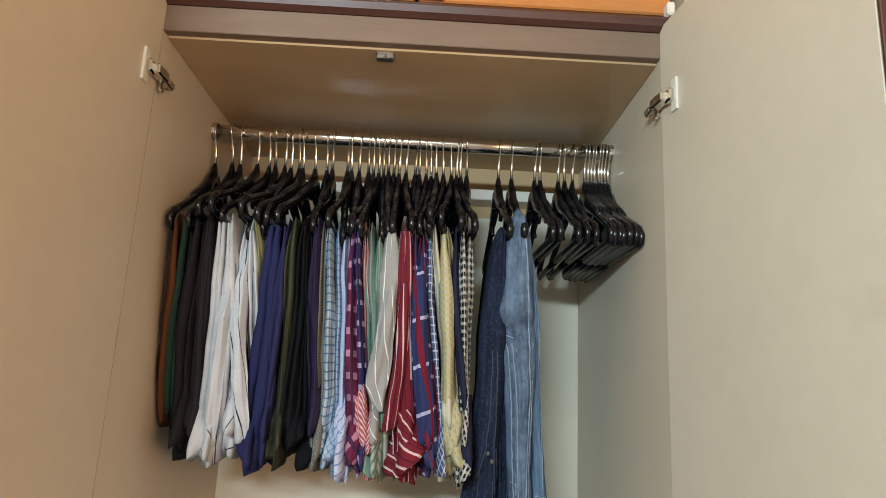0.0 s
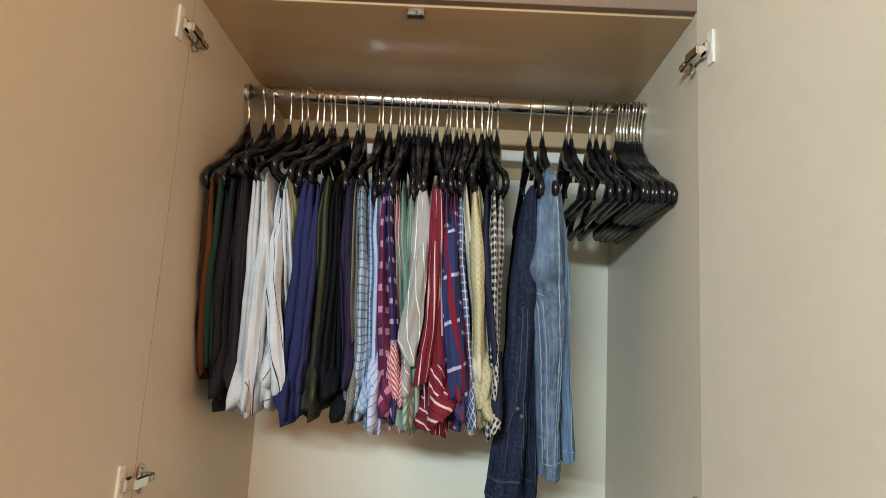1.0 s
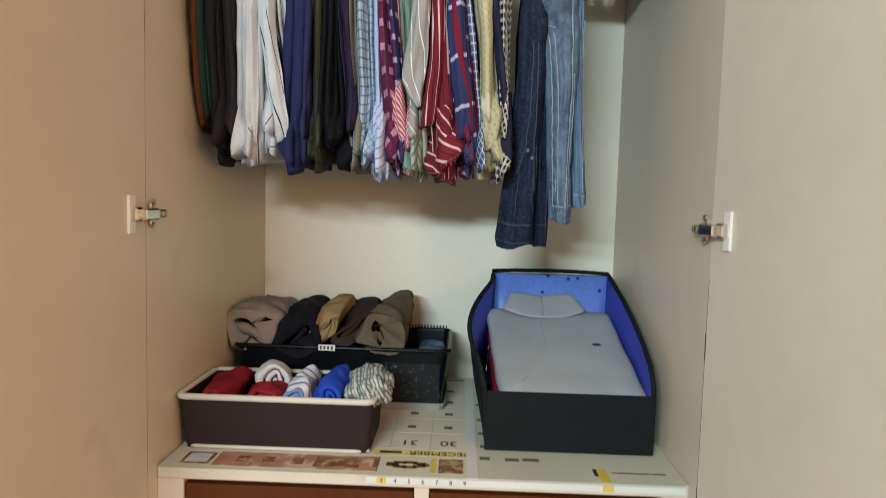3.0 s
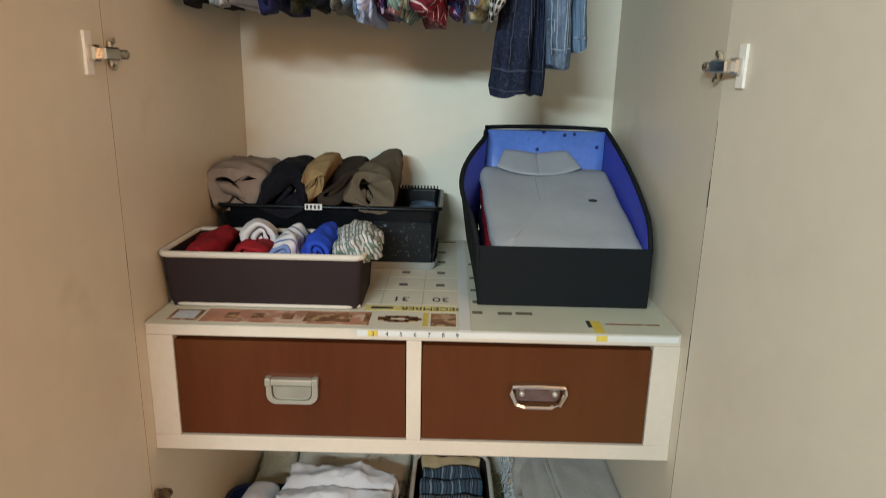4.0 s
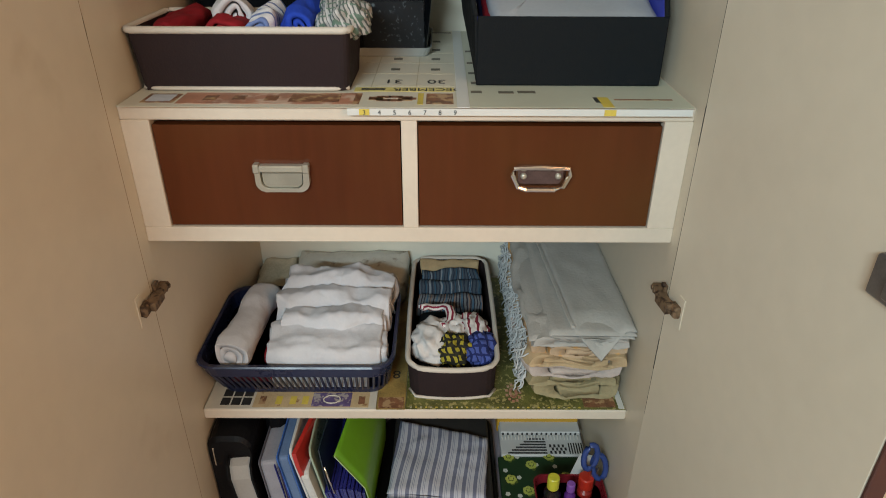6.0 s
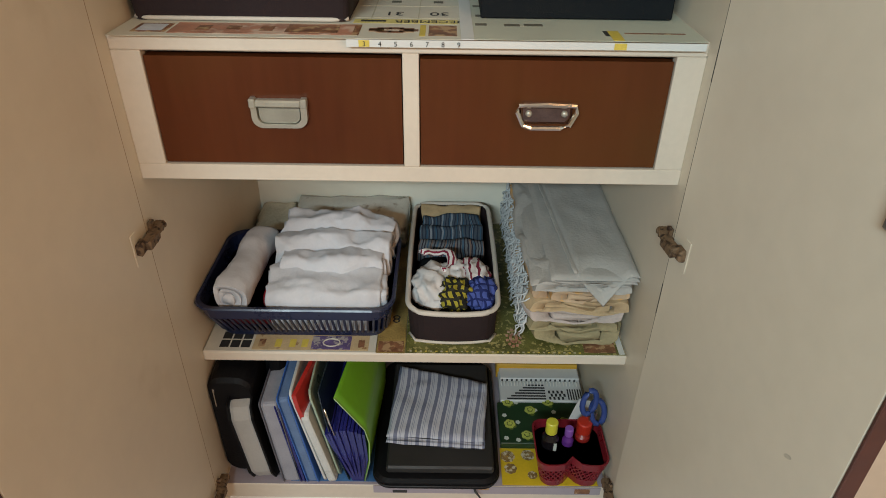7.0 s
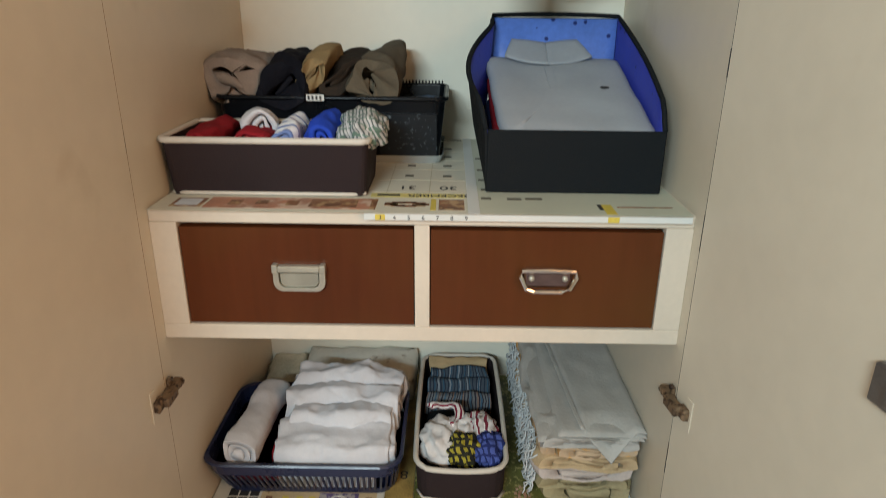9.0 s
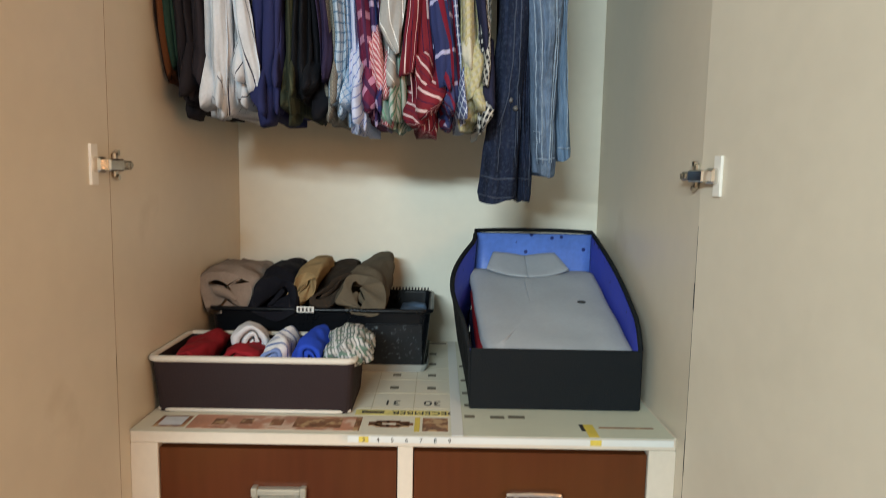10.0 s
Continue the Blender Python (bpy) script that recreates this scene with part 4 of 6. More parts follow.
light = jeans("washed blue jeans folded over a hanger, hems hanging", (
    (DENIM_L, (((1.928, 0.185, 0.190), (1.914, 0.179, 0.203), (1.878, 0.169, 0.212), (1.782, 0.161, 0.218), (1.750, 0.157, 0.221), (1.718, 0.164, 0.223), (1.651, 0.171, 0.221),
                (1.594, 0.175, 0.217), (1.518, 0.179, 0.215), (1.450, 0.184, 0.220), (1.432, 0.186, 0.219)), 0.058, 0.40, 7.7, 1.732),
     ((0.0018, ((0.172, 1.715), (0.179, 1.66), (0.182, 1.611), (0.184, 1.545), (0.190, 1.44))), (0.0015, ((0.179, 1.715), (0.186, 1.66), (0.190, 1.611), (0.191, 1.545), (0.196, 1.44))),
      (0.0020, ((0.196, 1.90), (0.202, 1.84), (0.207, 1.73), (0.210, 1.62), (0.207, 1.557), (0.206, 1.44))), (0.0014, ((0.213, 1.66), (0.214, 1.60), (0.211, 1.557), (0.210, 1.44))),
      (0.0018, ((0.188, 1.458), (0.202, 1.456), (0.217, 1.460))), (0.0014, ((0.160, 1.744), (0.172, 1.728), (0.184, 1.724))),
      (0.0016, ((0.183, 1.50), (0.190, 1.498), (0.191, 1.48)))), SEAM_L),
    (DENIM_P, (((1.912, 0.199, 0.206), (1.842, 0.204, 0.221), (1.748, 0.208, 0.230), (1.654, 0.210, 0.231), (1.56, 0.214, 0.238), (1.470, 0.220, 0.246), (1.460, 0.222, 0.245)), 0.082, 0.42, 9.1),
     ((0.0014, ((0.228, 1.74), (0.229, 1.66), (0.233, 1.56), (0.236, 1.47))), (0.0018, ((0.222, 1.478), (0.234, 1.476), (0.246, 1.478)))), SEAM_L)), (0.2, 0.25, 1.45))

# ---- shelf over the drawers ----
BROWNCLOTH = mat("dark brown fabric", (0.026, 0.017, 0.018), 0.8, var=0.15, scale=12, bump=0.2, bscale=300, spec=0.2)
PIPING = mat("off-white piping", (0.58, 0.54, 0.47), 0.75, var=0.08, scale=30, bump=0.2, bscale=300)
# one lining in two blues: shaded sides, lit back, light put into the colour
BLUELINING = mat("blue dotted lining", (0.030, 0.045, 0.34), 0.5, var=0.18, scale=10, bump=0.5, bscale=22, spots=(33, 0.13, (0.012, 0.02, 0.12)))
BLUELINING_LIT = mat("blue dotted lining, lit", (0.10, 0.20, 0.60), 0.4, var=0.2, scale=9, bump=0.6, bscale=16, spots=(36, 0.14, (0.015, 0.03, 0.16)))
GREYKNIT = mat("grey pique knit", (0.345, 0.365, 0.39), 0.95, var=0.07, scale=16, bump=0.22, bscale=800, spec=0.15)
REDCLOTH = cloth("dark red cloth", (0.22, 0.012, 0.018))
WHITECLOTH = cloth("white cotton", (0.60, 0.61, 0.64), var=0.05, bump=0.3)
BLUECLOTH = cloth("bright blue cloth", (0.018, 0.055, 0.40))


def sheet(label, x0, x1, y0, y1, z, material, curl=0.0):
    """A sheet of paper that lies on a shelf, a little wavy."""
    s = thing("paper_sheet", label, "paper", ((x0 + x1) / 2, (y0 + y1) / 2, z))
    bm = bmesh.new()
    box(bm, (x0, y0, z - 0.0006), (x1, y1, z), 0)
    part("paper", bm, material, s)
    return s


def patch(s, name, x0, x1, y0, y1, z, material, label=""):
    return part(name, boxes(((x0, y0, z), (x1, y1, z + 0.0004)), bevel=0), material, s, label)


def letters(s, text, size, x, y, z, turn, material, name="printed_text"):
    cu = bpy.data.curves.new(name, "FONT")
    cu.body, cu.size, cu.align_x, cu.align_y, cu.extrude = text, size, "CENTER", "CENTER", 0.0001
    tmp = new(name, cu)
    me = bpy.data.meshes.new_from_object(tmp)
    bpy.data.objects.remove(tmp)
    me.transform(pose(x, y, z, 0, 0, turn))
    me.materials.append(material)
    ob = new(name, me)
    ob.parent = s
    ob.matrix_parent_inverse = Matrix.Translation(-BASE[s.name])
    return ob


YELLOWINK = mat("yellow print", (0.62, 0.48, 0.08), 0.5, var=0.15, scale=40)
RUST = mat("rust red print", (0.40, 0.19, 0.12), 0.5, var=0.35, scale=26, dirt=(34, 0.48, 0.60, (0.58, 0.42, 0.32)))
BROWNPRINT = mat("brown picture print", (0.20, 0.09, 0.045), 0.5, var=0.6, scale=50, dirt=(70, 0.52, 0.60, (0.42, 0.27, 0.14)))
GREENISH = mat("pale green tinted paper", (0.54, 0.55, 0.44), 0.45, var=0.06, scale=9, bump=0.08, bscale=18)
Z1 = 1.0310
cal = sheet("printed calendar sheet lining the shelf", -0.392, 0.070, -0.012, 0.525, Z1, PAPER)
patch(cal, "picture_band", -0.318, -0.075, 0.002, 0.056, Z1, RUST, "reddish brown picture band")
patch(cal, "photo_frame", -0.368, -0.322, 0.006, 0.050, Z1, BROWNPRINT, "small framed picture")
patch(cal, "photo", -0.362, -0.328, 0.012, 0.044, Z1 + 0.0005, mat("pale blue photo", (0.55, 0.58, 0.62), 0.5, var=0.2, scale=60))
for n, x in enumerate((-0.285, -0.245, -0.20)):
    patch(cal, "figure_print", x, x + 0.018, 0.016 + 0.004 * (n % 2), 0.040, Z1 + 0.0005, BROWNPRINT)
patch(cal, "brown_panel", -0.165, -0.095, 0.010, 0.050, Z1 + 0.0005, BROWNPRINT)
patch(cal, "picture_edge", -0.075, -0.066, 0.002, 0.056, Z1, BROWNPRINT)
bm = bmesh.new()
for a in range(9):
    t = 2 * math.pi * a / 9
    box(bm, (-0.022 + 0.024 * math.cos(t) - 0.010, 0.030 + 0.009 * math.sin(t) - 0.005, Z1), (-0.022 + 0.024 * math.cos(t) + 0.010, 0.030 + 0.009 * math.sin(t) + 0.005, Z1 + 0.0004), 0)
part("ornament_print", bm, BROWNPRINT, cal, "dark ornamental drawing")
patch(cal, "yellow_strip", 0.014, 0.022, 0.002, 0.058, Z1, YELLOWINK)
patch(cal, "brown_panel", 0.026, 0.064, 0.004, 0.056, Z1, BROWNPRINT)
patch(cal, "header_band", -0.080, 0.066, 0.066, 0.088, Z1, mat("soft yellow print", (0.60, 0.52, 0.18), 0.5, var=0.25, scale=40), "yellow month band")
letters(cal, "DECEMBER", 0.021, 0.028, 0.077, Z1 + 0.0006, 180, INK)
patch(cal, "print_bar", -0.070, -0.035, 0.073, 0.081, Z1 + 0.0006, INK)
letters(cal, "31", 0.030, -0.026, 0.122, Z1 + 0.0006, 180, INK)
letters(cal, "30", 0.030, 0.040, 0.122, Z1 + 0.0006, 180, INK)
PALELINE = mat("faint grid print", (0.50, 0.46, 0.33), 0.5, var=0.1)
for x in (-0.058, 0.009):
    patch(cal, "grid_line", x, x + 0.0015, 0.09, 0.50, Z1, PALELINE)
for r in range(5):
    y = 0.098 + 0.074 * r
    patch(cal, "grid_line", -0.08, 0.066, y - 0.002, y, Z1, PALELINE)
    if r:
        for x in (-0.035, 0.030):
            patch(cal, "date_bar", x, x + 0.015, y + 0.020, y + 0.034, Z1, GREYINK)
patch(cal, "dark_edge", -0.08, 0.066, 0.505, 0.512, Z1, INK)

cal2 = sheet("pale calendar sheet lining the shelf", 0.084, 0.391, -0.010, 0.528, Z1, GREENISH)
for x, y, w in ((0.090, 0.060, 0.016), (0.130, 0.058, 0.022), (0.158, 0.060, 0.026), (0.092, 0.110, 0.012), (0.090, 0.17, 0.012), (0.09, 0.24, 0.012), (0.09, 0.33, 0.012)):
    patch(cal2, "date_bar", x, x + w, y, y + 0.012, Z1, GREYINK)
patch(cal2, "yellow_strip", 0.268, 0.283, -0.008, 0.040, Z1, YELLOWINK)
patch(cal2, "print_bar", 0.262, 0.268, 0.014, 0.040, Z1, INK)
patch(cal2, "print_bar", 0.290, 0.372, 0.026, 0.031, Z1, BROWNPRINT)
fold = thing("paper_strip", "white folded paper strip between the calendar sheets", "paper", (0.077, 0.2, Z1))
part("paper", boxes(((0.069, -0.013, Z1), (0.086, 0.526, Z1 + 0.0012)), bevel=0), mat("white paper", (0.64, 0.65, 0.62), 0.5, var=0.04), fold)
lip = thing("paper_strip", "white printed paper strip hanging over the shelf edge", "paper", (0, -0.014, 1.02))
part("paper", boxes(((-0.080, -0.0145, 1.0205), (0.388, -0.0130, 1.0300)), bevel=0), MATS["white paper"], lip)
part("yellow_mark", boxes(((-0.064, -0.0152, 1.021), (-0.050, -0.0146, 1.0295)), bevel=0), YELLOWINK, lip)
for n in range(7):
    num = letters(lip, "3456789"[n], 0.009, 0, 0, 0, 0, INK)
    num.data.transform(Matrix.Translation((-0.057 + 0.0205 * n, -0.0154, 1.0246)) @ Matrix.Rotation(radians(90), 4, "X"))
part("yellow_mark", boxes(((0.268, -0.0152, 1.021), (0.284, -0.0146, 1.0295)), bevel=0), YELLOWINK, lip)


def rim_tube(cx, cy, hx, hy, r, z, n=6):
    return rrect(cx, cy, hx, hy, r, z, n)


def organizer(label, cx, cy, b, t, z0, z1, foot=True, r=0.012, bulge=0.0):
    """A soft fabric drawer box with piped edges."""
    o = thing("fabric_organizer", label, "storage box", (cx, cy, z0))

    def swell(p):
        p = Vector(p)
        q = max(0.0, 1 - ((p.x - cx) / t[0]) ** 2)
        p.y -= bulge * q if p.y < cy else 0.0
        p.x += (0.3 * bulge if p.x > cx else -0.3 * bulge) * max(0.0, 1 - ((p.y - cy) / t[1]) ** 2)
        return p

    bm = bmesh.new()
    tray(bm, cx, cy, b, t, z0 + 0.001, z1, 0.005, r)
    if bulge:
        bmesh.ops.subdivide_edges(bm, edges=[e for e in bm.edges if e.calc_length() > 0.05], cuts=8, use_grid_fill=True)
        for v in bm.verts:
            v.co = swell(v.co)
    for v in bm.verts:
        v.co = wob(v.co, 0.0015, 9)
    part("box", bm, BROWNCLOTH, o)
    bm = bmesh.new()
    edge = [Vector(q) for q in rim_tube(cx, cy, t[0], t[1], r + 0.001, z1)]
    edge = [a.lerp(c, k / 8) for a, c in zip(edge, edge[1:] + edge[:1]) for k in range(8 if (a - c).length > 0.05 else 1)]
    tube(bm, [swell(q) for q in edge], 0.0052, 8, closed=True)
    part("rim_piping", bm, PIPING, o, "off-white rim binding", smooth=True)
    if foot:
        bm = bmesh.new()
        tube(bm, [swell((cx + b[0] * u, cy - b[1] - 0.001 + (r * 0.6 if abs(u) == 1 else 0), z0 + 0.004)) for u in (-1, -0.85, -0.5, -0.2, 0.1, 0.4, 0.7, 0.85, 1)], 0.003, 8)
        part("foot_piping", bm, PIPING, o, "off-white foot binding", smooth=True)
    return o


organizer("dark brown fabric organizer with off-white binding, full of rolled clothes", -0.236, 0.138, (0.149, 0.072), (0.155, 0.082), Z1, 1.118)


def roll_thing(name, label, category, group, material, *args, **kw):
    bm = bmesh.new()
    rolled(bm, *args, flat=1.1, jog=0.010, **kw)
    return solo(name, bm, material, label, category, group, smooth=True)


G1 = "rolled clothes in the brown organizer"
roll_thing("rolled_cloth", "dark red rolled garment in the organizer", "clothes", G1, REDCLOTH, (-0.340, 0.135, 1.104), 0.125, 0.032, 0.032, seed=1)
roll_thing("rolled_cloth", "dark red rolled garment behind white lining", "clothes", G1, REDCLOTH, (-0.260, 0.120, 1.104), 0.105, 0.036, 0.027, seed=2)
roll_thing("rolled_cloth", "white rolled garment in the organizer", "clothes", G1, WHITECLOTH, (-0.262, 0.172, 1.116), 0.05, 0.034, 0.034, seed=3)
roll_thing("rolled_cloth", "white and blue rolled garment in the organizer", "clothes", G1, cloth("white with blue lines", (0.74, 0.75, 0.78), [(1, 0.02, 0.25, (0.14, 0.2, 0.4))]),
           (-0.208, 0.135, 1.106), 0.125, 0.027, 0.032, seed=4)
roll_thing("rolled_cloth", "bright blue rolled garment in the organizer", "clothes", G1, BLUECLOTH, (-0.150, 0.132, 1.110), 0.125, 0.033, 0.036, seed=5)
PLAID = cloth("grey green check", (0.42, 0.42, 0.41), [(0, 0.0085, 0.4, (0.11, 0.13, 0.13)), (1, 0.017, 0.25, (0.13, 0.20, 0.16)), (0, 0.026, 0.15, (0.50, 0.50, 0.49))])
roll_thing("rolled_cloth", "grey and green checked garment in the organizer", "clothes", G1, PLAID, (-0.102, 0.138, 1.116), 0.12, 0.024, 0.034, seed=6, tilt=0.3)
bm = bmesh.new()
lump(bm, (-0.094, 0.128, 1.124), (0.036, 0.058, 0.028), 3.3, jog=0.34, k=2.2)
solo("crumpled_cloth", bm, PLAID, "grey and green checked garment bunched over the organizer rim", "clothes", G1, smooth=True)

# black basket with folded trousers
BASKETBLACK = mat("black glossy plastic", (0.004, 0.005, 0.007), 0.30, var=0.3, scale=20, bump=0.15, bscale=60, spec=0.2)
SPECK = mat("black plastic with white flecks", (0.006, 0.008, 0.011), 0.4, var=0.3, scale=20, dirt=(140, 0.60, 0.74, (0.10, 0.13, 0.15)), spec=0.3)
bk = thing("plastic_basket", "black plastic basket holding folded trousers", "basket", (-0.165, 0.38, Z1))
bm = bmesh.new()
tray(bm, -0.172, 0.385, (0.193, 0.093), (0.205, 0.103), Z1 + 0.007, 1.150, 0.004, 0.016)
part("tub", bm, BASKETBLACK, bk)
bm = bmesh.new()
tube(bm, rim_tube(-0.172, 0.385, 0.206, 0.104, 0.017, 1.150), 0.0045, 8, closed=True)
part("rim", bm, BASKETBLACK, bk, smooth=True)
bm = boxes(((-0.088, 0.2822, Z1 + 0.012), (0.018, 0.2905, 1.125)), bevel=0.001, m=None)
for v in bm.verts:
    v.co.y -= (v.co.z - Z1) * 0.084 - 0.006
part("lattice_panel", bm, SPECK, bk, "flecked openwork panel")
for n in range(22):
    bm = boxes(((-0.120 + 0.0068 * n, 0.488, 1.1545), (-0.117 + 0.0068 * n, 0.4905, 1.160)), bevel=0)
    part("rim_tooth", bm, BASKETBLACK, bk)
bm = boxes(((-0.215, 0.2755, 1.146), (-0.183, 0.2775, 1.157)), bevel=0)
part("tag", bm, MATS["white paper"], bk, "small white label on the rim")
for n in range(4):
    part("tag_bar", boxes(((-0.212 + 0.007 * n, 0.2748, 1.148), (-0.2085 + 0.007 * n, 0.2753, 1.155)), bevel=0), INK, bk)
tr = thing("plastic_tray", "pale clear plastic tray under the black basket", "tray", (-0.16, 0.385, Z1))
bm = bmesh.new()
tray(bm, -0.166, 0.385, (0.190, 0.094), (0.196, 0.100), Z1 + 0.0005, Z1 + 0.016, 0.002, 0.016)
part("tray", bm, mat("cloudy plastic", (0.62, 0.66, 0.64), 0.2, var=0.05, trans=0.5), tr)

G2 = "folded trousers in the black basket"
# colour, middle, half width, height of the middle, half height, shear to the side
TROUSERS = (("beige", (0.25, 0.20, 0.165), -0.351, 0.050, 1.180, 0.037, 0.10, 2.3), ("navy black", (0.007, 0.008, 0.013), -0.270, 0.041, 1.178, 0.041, 0.30, 0.9),
            ("khaki tan", (0.25, 0.175, 0.085), -0.204, 0.025, 1.184, 0.040, 0.45, 1.1), ("dark brown", (0.030, 0.022, 0.016), -0.154, 0.029, 1.181, 0.041, 0.45, 0.7),
            ("olive grey", (0.100, 0.083, 0.058), -0.096, 0.043, 1.182, 0.041, 0.25, 1.9))
for n, (what, col, x, a, z, b, lean, slit) in enumerate(TROUSERS):
    folded("folded_trousers", what + " cotton trousers folded in the black basket", "trousers", G2, cloth("twill " + what, col, bump=0.6),
           (x, 0.388, z), 0.205, a, b, "y", 2, lambda q, n=n: q + noise.noise_vector(q * 34 + Vector((n, 0, n))) * 0.005,
           seed=3.7 * n + 1, lean=lean, rise=0.0, jog=0.020, box=0.70, gap=0.5, ragged=0.006, slit=slit)
fj = thing("folded_jeans", "blue jeans folded upright in the black basket", "jeans", (0, 0.385, 1.05))
for n in range(5):
    bm = bmesh.new()
    slab(bm, -0.034, 0.024, 0.300 + 0.034 * n, 0.333 + 0.034 * n, 1.05, 1.128 + 0.003 * (n % 3), 0.006, 0.002, seed=n)
    part("fold", bm, mat("worn blue denim", (0.060, 0.095, 0.15), 0.9, var=0.5, scale=40, bump=0.4, bscale=200), fj, smooth=True)

# open-fronted fabric bin with polo shirts
bin_ = thing("fabric_bin", "black fabric bin with bright blue lining and a low front", "storage box", (0.235, 0.28, Z1))


def bin_side(s, off, thick, lift=0.0):
    rings = []
    for k in range(19):
        y = 0.100 + 0.360 * k / 18
        q = k / 18
        rise = 1.131 + 0.028 * min(1, q / 0.08) + 0.130 * q
        bul = math.sin(math.pi * min(1, q * 1.15)) if s < 0 else math.sin(math.pi * q) * 0.5
        xb = 0.099 + 0.004 * q if s < 0 else 0.373 - 0.003 * q
        xt = (0.094 + 0.026 * q - 0.036 * bul) if s < 0 else (0.372 - 0.002 * q + 0.018 * bul)
        xm = (xb + xt) / 2 - s * -0.004 * bul
        d = -s
        ring = []
        for z, x in ((Z1 + 0.002, xb), ((Z1 + rise) / 2, xm), (rise + lift, xt)):
            ring.append((x + d * off, y, z))
        for z, x in ((rise + lift, xt), ((Z1 + rise) / 2, xm), (Z1 + 0.002, xb)):
            ring.append((x + d * (off + thick), y, z))
        rings.append(ring)
    return rings


rim = []
for s in (-1, 1):
    bm = bmesh.new()
    loft(bm, bin_side(s, 0, 0.004))
    part("side_wall", bm, BLACK, bin_, smooth=False)
    bm = bmesh.new()
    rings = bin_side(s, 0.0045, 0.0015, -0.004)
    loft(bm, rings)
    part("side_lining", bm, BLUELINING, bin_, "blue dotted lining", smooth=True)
    edge = [Vector(r[2]) for r in bin_side(s, 0.002, 0.004)]
    rim.append(edge)
bm = bmesh.new()
tube(bm, rim[0] + [rim[0][-1].lerp(rim[1][-1], q) + Vector((0, 0.003, 0.003 * math.sin(3.14 * q))) for q in (0.2, 0.4, 0.6, 0.8)] + rim[1][::-1], 0.0042, 8)
part("rim_binding", bm, BLACK, bin_, "black bound rim", smooth=True)
part("front_wall", boxes(((0.0985, 0.098, Z1 + 0.001), (0.3735, 0.103, 1.131)), bevel=0.002), BLACK, bin_)
part("back_wall", boxes(((0.120, 0.459, Z1 + 0.001), (0.369, 0.464, 1.285)), bevel=0.002), BLACK, bin_)
bm = bmesh.new()
rings = []
for k in range(13):
    x = 0.122 + 0.246 * k / 12
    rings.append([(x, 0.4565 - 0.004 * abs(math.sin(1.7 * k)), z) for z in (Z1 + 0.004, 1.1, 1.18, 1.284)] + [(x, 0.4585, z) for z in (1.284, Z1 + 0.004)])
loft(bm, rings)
part("back_lining", bm, BLUELINING_LIT, bin_, "blue dotted lining", smooth=True)
part("base", boxes(((0.104, 0.103, Z1 + 0.001), (0.370, 0.459, Z1 + 0.004)), bevel=0), BLACK, bin_)

G3 = "polo shirts in the bin"
SL = 0.29
for n in range(3):
    bm = bmesh.new()
    slab(bm, 0.106 + 0.002 * n, 0.366 - 0.002 * n, 0.106, 0.40, Z1 + 0.004 + 0.026 * n, Z1 + 0.029 + 0.026 * n, 0.02, 0.002, slope=SL * (0.4 + 0.25 * n), seed=n)
    solo("folded_polo", bm, (GREYKNIT, cloth("navy knit", (0.02, 0.03, 0.08)), REDCLOTH)[n], ("grey", "navy", "dark red")[n] + " folded polo shirt in the bin", "shirt", G3, smooth=True)
polo = thing("polo_shirt", "light grey folded polo shirt lying on the stack in the bin", "shirt", (0.235, 0.25, 1.10), G3)
bm = bmesh.new()
slab(bm, 0.108, 0.369, 0.107, 0.428, 1.096, 1.124, 0.022, 0.0045, slope=SL, seed=9)
for v in bm.verts:
    q = (v.co.y - 0.107) / 0.285
    v.co.x += (0.235 - v.co.x) * 0.02 * q - 0.004 * q + (0.016 * (1 - q) if v.co.x < 0.16 else 0)
part("body", bm, GREYKNIT, polo, smooth=True)


def band(bm, pts, w, h):
    """A soft flat band along points."""
    rings = []
    for i, p in enumerate(pts):
        a, c = Vector(pts[max(0, i - 1)]), Vector(pts[min(len(pts) - 1, i + 1)])
        d = (c - a)
        d.z = 0
        d.normalize()
        s = Vector((d.y, -d.x, 0))
        p = Vector(p)
        rings.append([p + s * u * w + Vector((0, 0, v * h)) for u, v in ((-1, -0.4), (-0.6, 0.5), (0, 1), (0.7, 0.7), (1, 0), (0.6, -0.6))])
    loft(bm, rings)


def polo_z(y):
    return 1.124 + SL * (y - 0.107)


def leaf(pts, lift):
    """A soft flat collar leaf over the shirt."""
    bm = bmesh.new()
    c = sum((Vector((x, y, 0)) for x, y in pts), Vector()) / len(pts)
    edge = []
    for n, (x, y) in enumerate(pts):
        q = pts[(n + 1) % len(pts)]
        edge += [Vector((x, y, 0)).lerp(Vector((q[0], q[1], 0)), s / 6) for s in range(6)]
    rings = []
    for f, h in ((1.0, 0.0), (1.02, 0.003), (0.97, 0.0045), (0.7, 0.005), (0.35, 0.0052), (0.03, 0.0053)):
        rings.append([wob((c.x + (p.x - c.x) * f, c.y + (p.y - c.y) * f, polo_z(c.y + (p.y - c.y) * f) + lift(c + (p - c) * f) + h), 0.0006, 30) for p in edge])
    loft(bm, rings)
    return bm


def stand(p):
    return 0.003 + max(0.0, p.y - 0.385) * 0.28


